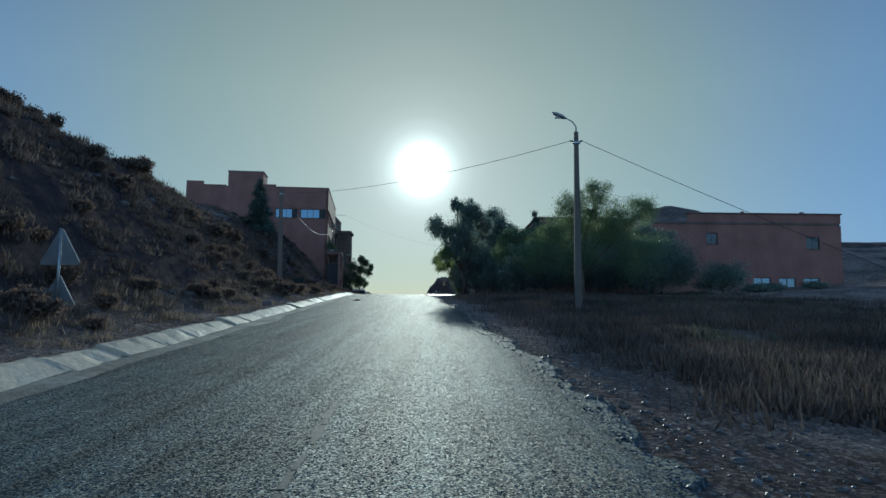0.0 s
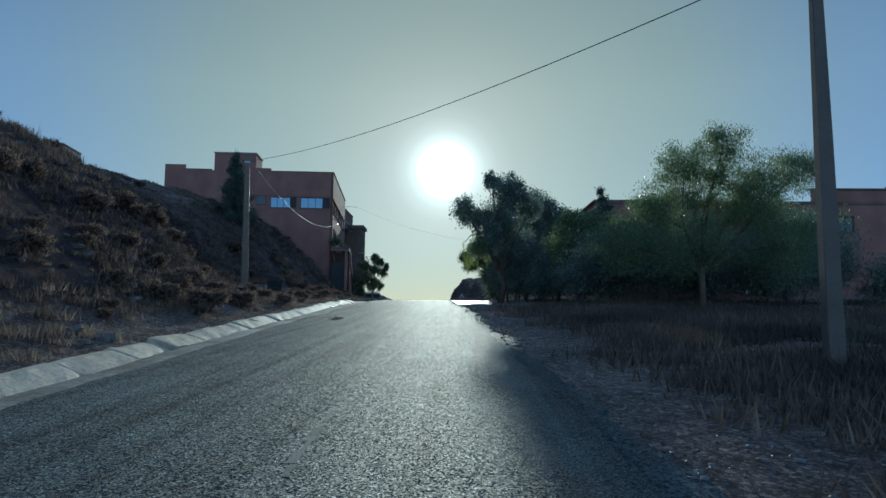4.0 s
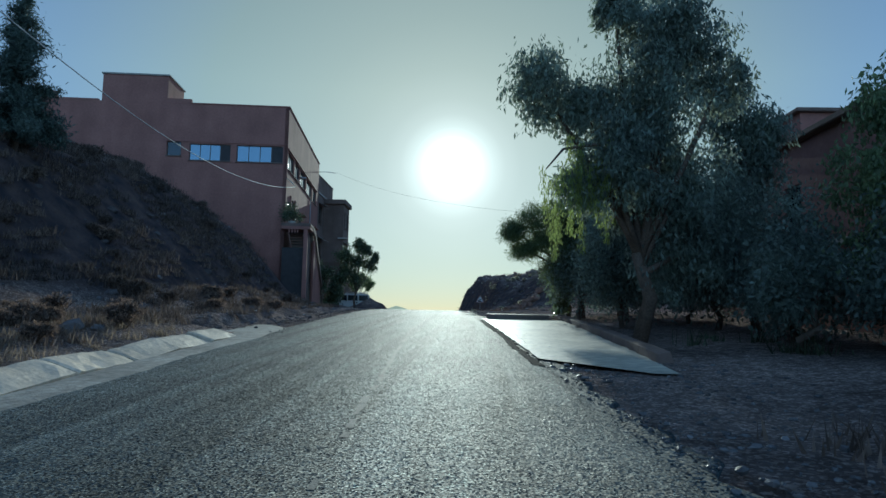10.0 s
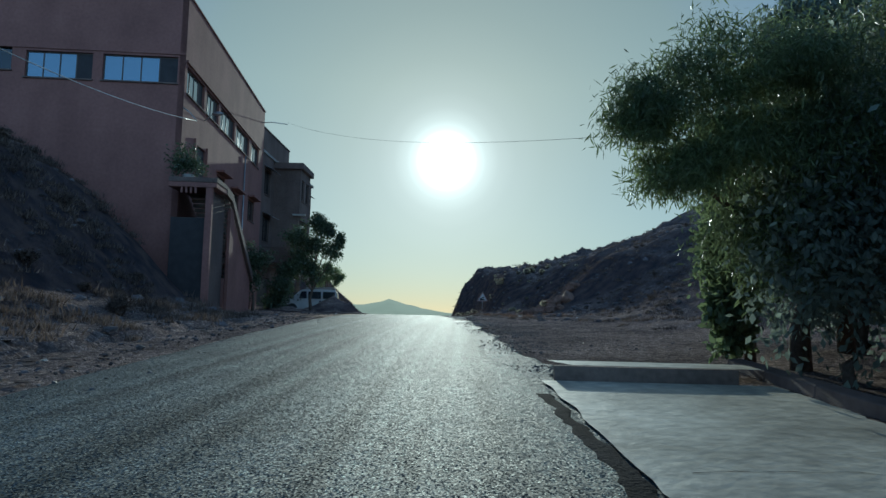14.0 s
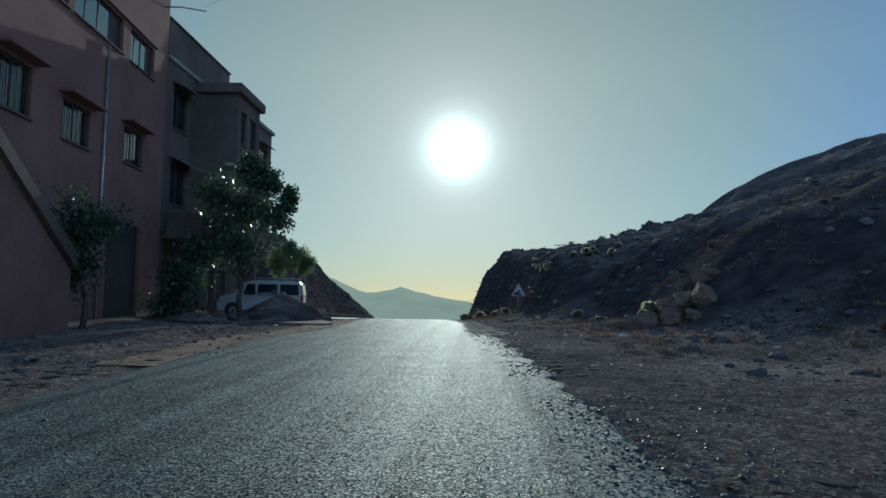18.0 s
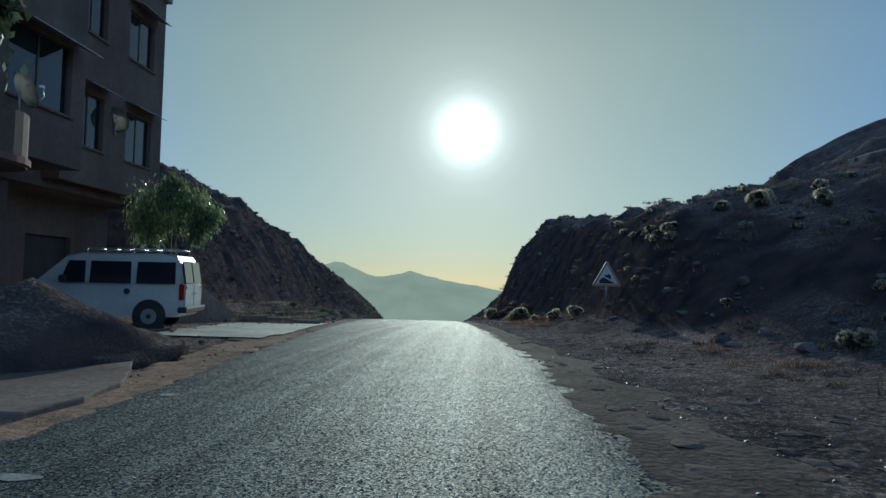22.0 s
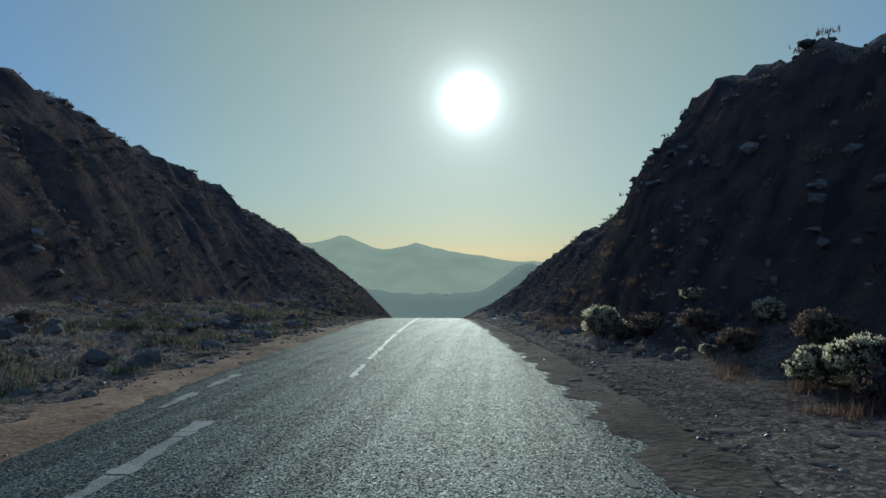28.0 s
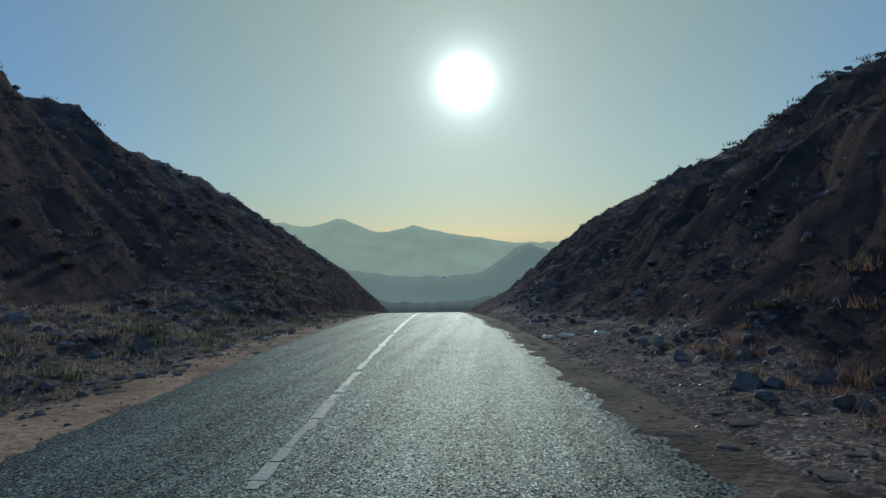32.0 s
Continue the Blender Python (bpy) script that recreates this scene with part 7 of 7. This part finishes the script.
def stones(name, spots, label, seed, flat=0.62, material=None):
    """Angular stones of many sizes as one mesh."""
    rng = np.random.default_rng(seed)
    t = (1 + 5 ** 0.5) / 2
    ico = np.array([(-1, t, 0), (1, t, 0), (-1, -t, 0), (1, -t, 0), (0, -1, t), (0, 1, t), (0, -1, -t), (0, 1, -t), (t, 0, -1), (t, 0, 1), (-t, 0, -1), (-t, 0, 1)]) / 1.9
    tri = [(0, 11, 5), (0, 5, 1), (0, 1, 7), (0, 7, 10), (0, 10, 11), (1, 5, 9), (5, 11, 4), (11, 10, 2), (10, 7, 6), (7, 1, 8), (3, 9, 4), (3, 4, 2), (3, 2, 6), (3, 6, 8), (3, 8, 9), (4, 9, 5), (2, 4, 11), (6, 2, 10), (8, 6, 7), (9, 8, 1)]
    v, f = [], []
    for x, y, s in spots:
        z = ground_z(x, y)
        u = x - road_x(y)
        if road_left(y) < u < road_right(y):
            z = max(z, road_z(y) - 0.01)
        elif road_left(y) - 0.9 < u < 2.3:
            z = max(z, road_z(y) - 0.014)
        k = ico * rng.uniform(0.65, 1.25, (12, 1)) * (np.array([1, 1, flat]) * rng.uniform(0.7, 1.3, 3)) * s
        a = rng.uniform(0, 6.28)
        c_, s_ = math.cos(a), math.sin(a)
        b = len(v)
        for q in k:
            v.append((x + q[0] * c_ - q[1] * s_, y + q[0] * s_ + q[1] * c_, z + q[2] + 0.2 * s * flat))
        f += [(b + i, b + j, b + l_) for i, j, l_ in tri]
    return tagged(new(name, mesh_from(name, v, f, material or M_ROCK, False)), label, "stones", kind="stuff")


def sizes(pl_, lo, hi, seed):
    r = random.Random(seed)
    return [(x, y, lo * (hi / lo) ** (r.random() ** 2.2)) for x, y, _ in pl_]


stones("gravel", sizes(places(3200, 0, 60, 1.7, 5.5, 1, 1, 21, 2.0), 0.015, 0.06, 1), "loose stones along the ragged road edge", 1, 0.62, M_GRAVEL)
stones("gravel", sizes(places(9000, 78, 180, 1.8, 7.5, 1, 1, 22, 2.4), 0.008, 0.034, 2), "loose stones and gravel on the wide verge", 2, 0.62, M_GRAVEL)
stones("gravel", sizes(places(2200, 125, 200, -7.5, -3.6, 1, 1, 23, -4.6), 0.02, 0.11, 3), "loose stones along the ditch", 3)
stones("gravel", sizes(places(2000, 62, 125, -11, -4.5, 1, 1, 24, -5.5), 0.015, 0.09, 4), "loose stones on the earth forecourt", 4)
stones("gravel", sizes(places(6000, -4, 56, 1.45, 3.2, 1, 1, 28, 2.0), 0.006, 0.03, 11), "fine loose gravel thrown to the road edge", 11, 0.62, M_GRAVEL)
stones("gravel", sizes(places(6500, 74, 106, 1.2, 3.4, 1, 1, 48, 2.0), 0.006, 0.032, 14), "loose chippings on the crumbled road edge", 14, 0.62, M_GRAVEL)
stones("gravel", sizes(places(3500, 106, 175, 1.7, 3.4, 1, 1, 49, 2.9), 0.005, 0.022, 15), "fine pebbles on the dirt verge", 15, 0.62, M_GRAVEL)
stones("gravel", sizes(places(3600, 62, 190, -5.2, -3.3, 1, 1, 29, -4.0), 0.008, 0.035, 12), "fine loose gravel thrown to the road edge", 12, 0.62, M_GRAVEL)
stones("rubble", sizes(places(1100, 6, 92, -20, -6.0, 1, 1, 25, -8), 0.05, 0.26, 5), "broken stones on the left bank", 5)
stones("rubble", sizes(places(3200, 130, 215, -22, -6.6, 1, 1, 26, -9), 0.05, 0.24, 6), "broken rock on the left cutting", 6)
stones("rubble", sizes(places(4200, 92, 215, 5.0, 24, 1, 1, 27, 7), 0.05, 0.22, 7), "broken rock on the right cutting", 7)
stones("rubble", sizes(places(2600, 143, 190, 2.8, 9.0, 1, 1, 37, 4.2), 0.03, 0.13, 17), "broken rock fallen to the foot of the right cutting", 17, 0.8)
stones("rubble", sizes(places(1500, 134, 190, -9.5, -4.4, 1, 1, 38, -6.8), 0.04, 0.22, 18), "broken rock at the foot of the left cutting", 18)
M_CLOD = mat("dried_mud", (0.17, 0.128, 0.106), 0.95, noise1=(0.8, 0.3), noise2=(12, 0.25), bump=0.5, bump_scale=20, island_random=0.3, spec=0.02)
stones("mud_crust", sizes(places(3600, 84, 175, 1.8, 6.2, 1, 1, 31, 2.2), 0.03, 0.15, 8), "flat crusts of dried mud along the road edge", 8, 0.14, M_CLOD)
stones("mud_crust", sizes(places(2000, 122, 190, -6.5, -3.75, 1, 1, 32, -4.2), 0.03, 0.17, 9), "flat crusts of dried mud along the road edge", 9, 0.14, M_CLOD)
stones("mud_crust", sizes(places(1800, 62, 120, -10, -4.8, 1, 1, 33, -5.4), 0.03, 0.16, 10), "flat crusts of dried earth on the forecourt", 10, 0.14, M_CLOD)
M_LITTER = mat("white_plastic_scrap", (0.85, 0.85, 0.82), 0.4, noise1=(4.0, 0.08), noise2=(40.0, 0.05), translucent=0.6)


def litter(x, y, s, seed):
    """A crumpled scrap of plastic."""
    r = random.Random(seed)
    bm = bmesh.new()
    bmesh.ops.create_icosphere(bm, subdivisions=2, radius=1.0)
    for v in bm.verts:
        v.co *= r.uniform(0.5, 1.2)
        v.co.z *= 0.4
    o = part("plastic_scrap", bm, M_LITTER)
    o.matrix_world = pose(x, y, ground_z(x, y) + s * 0.2, 0, 0, r.uniform(0, 360)) @ Matrix.Scale(s, 4)
    return tagged(o, "crumpled scrap of white plastic on the verge", "litter", "litter on the verge")


for i, (x, y, s) in enumerate(((-18.4, 175.5, 0.15), (-18.0, 173.9, 0.10), (-7.5, 164.2, 0.16), (-7.85, 164.9, 0.13), (-6.85, 163.8, 0.17), (-6.5, 164.0, 0.12), (-3.6, 152.0, 0.07), (0.39, 103.26, 0.13), (3.0, 99.0, 0.07), (-11.3, 108.0, 0.09), (-10.4, 104.4, 0.08), (-9.5, 74.0, 0.06), (-10.2, 69.5, 0.07), (-11.0, 66.0, 0.05))):
    litter(x, y, s, 50 + i)
BOULDERS = ((2.05, 107.0, 0.42), (1.1, 105.6, 0.34), (2.85, 107.2, 0.5), (3.25, 106.5, 0.55), (2.55, 105.6, 0.44), (1.55, 105.3, 0.4), (2.75, 106.4, 0.48), (0.15, 106.2, 0.26), (1.45, 106.3, 0.3), (1.9, 105.9, 0.26), (3.6, 105.6, 0.5), (4.1, 107.2, 0.5), (3.0, 105.0, 0.3), (0.75, 106.6, 0.18), (-5.2, 144.9, 0.15), (-5.6, 149.5, 0.2), (-6.4, 156.8, 0.18), (-6.1, 153.0, 0.16), (-13.9, 146.0, 0.28), (-14.2, 150.2, 0.3), (-13.6, 142.5, 0.24), (-14.8, 155.0, 0.35))
M_BOULDER = mat("red_brown_rock", (0.27, 0.17, 0.125), 0.9, noise1=(1.5, 0.3), noise2=(12, 0.25), bump=0.6, bump_scale=12, obj_random=0.15, spec=0.05)
rngb = random.Random(9)
for x, y, s in BOULDERS:
    bm = bmesh.new()
    bmesh.ops.create_icosphere(bm, subdivisions=3, radius=1.0)
    off = Vector((rngb.uniform(0, 50), rngb.uniform(0, 50), 0))
    for v in bm.verts:
        n_ = noise.fractal(v.co * 1.1 + off, 1.0, 2.0, 4)
        v.co = v.co * (1 + 0.45 * n_)
        v.co = Vector([math.copysign(min(abs(c_), 0.80 + 0.06 * n_), c_) for c_ in v.co])
        v.co.z *= 0.7
    b_ = part("boulder", bm, M_BOULDER if y < 120 else M_ROCK)
    b_.matrix_world = pose(x, y, ground_z(x, y) + s * 0.25, rngb.uniform(-35, 35), rngb.uniform(-35, 35), rngb.uniform(0, 360)) @ Matrix.Scale(s, 4)
    tagged(b_, "rough brown boulder at the foot of the bank", "boulder", "boulders")
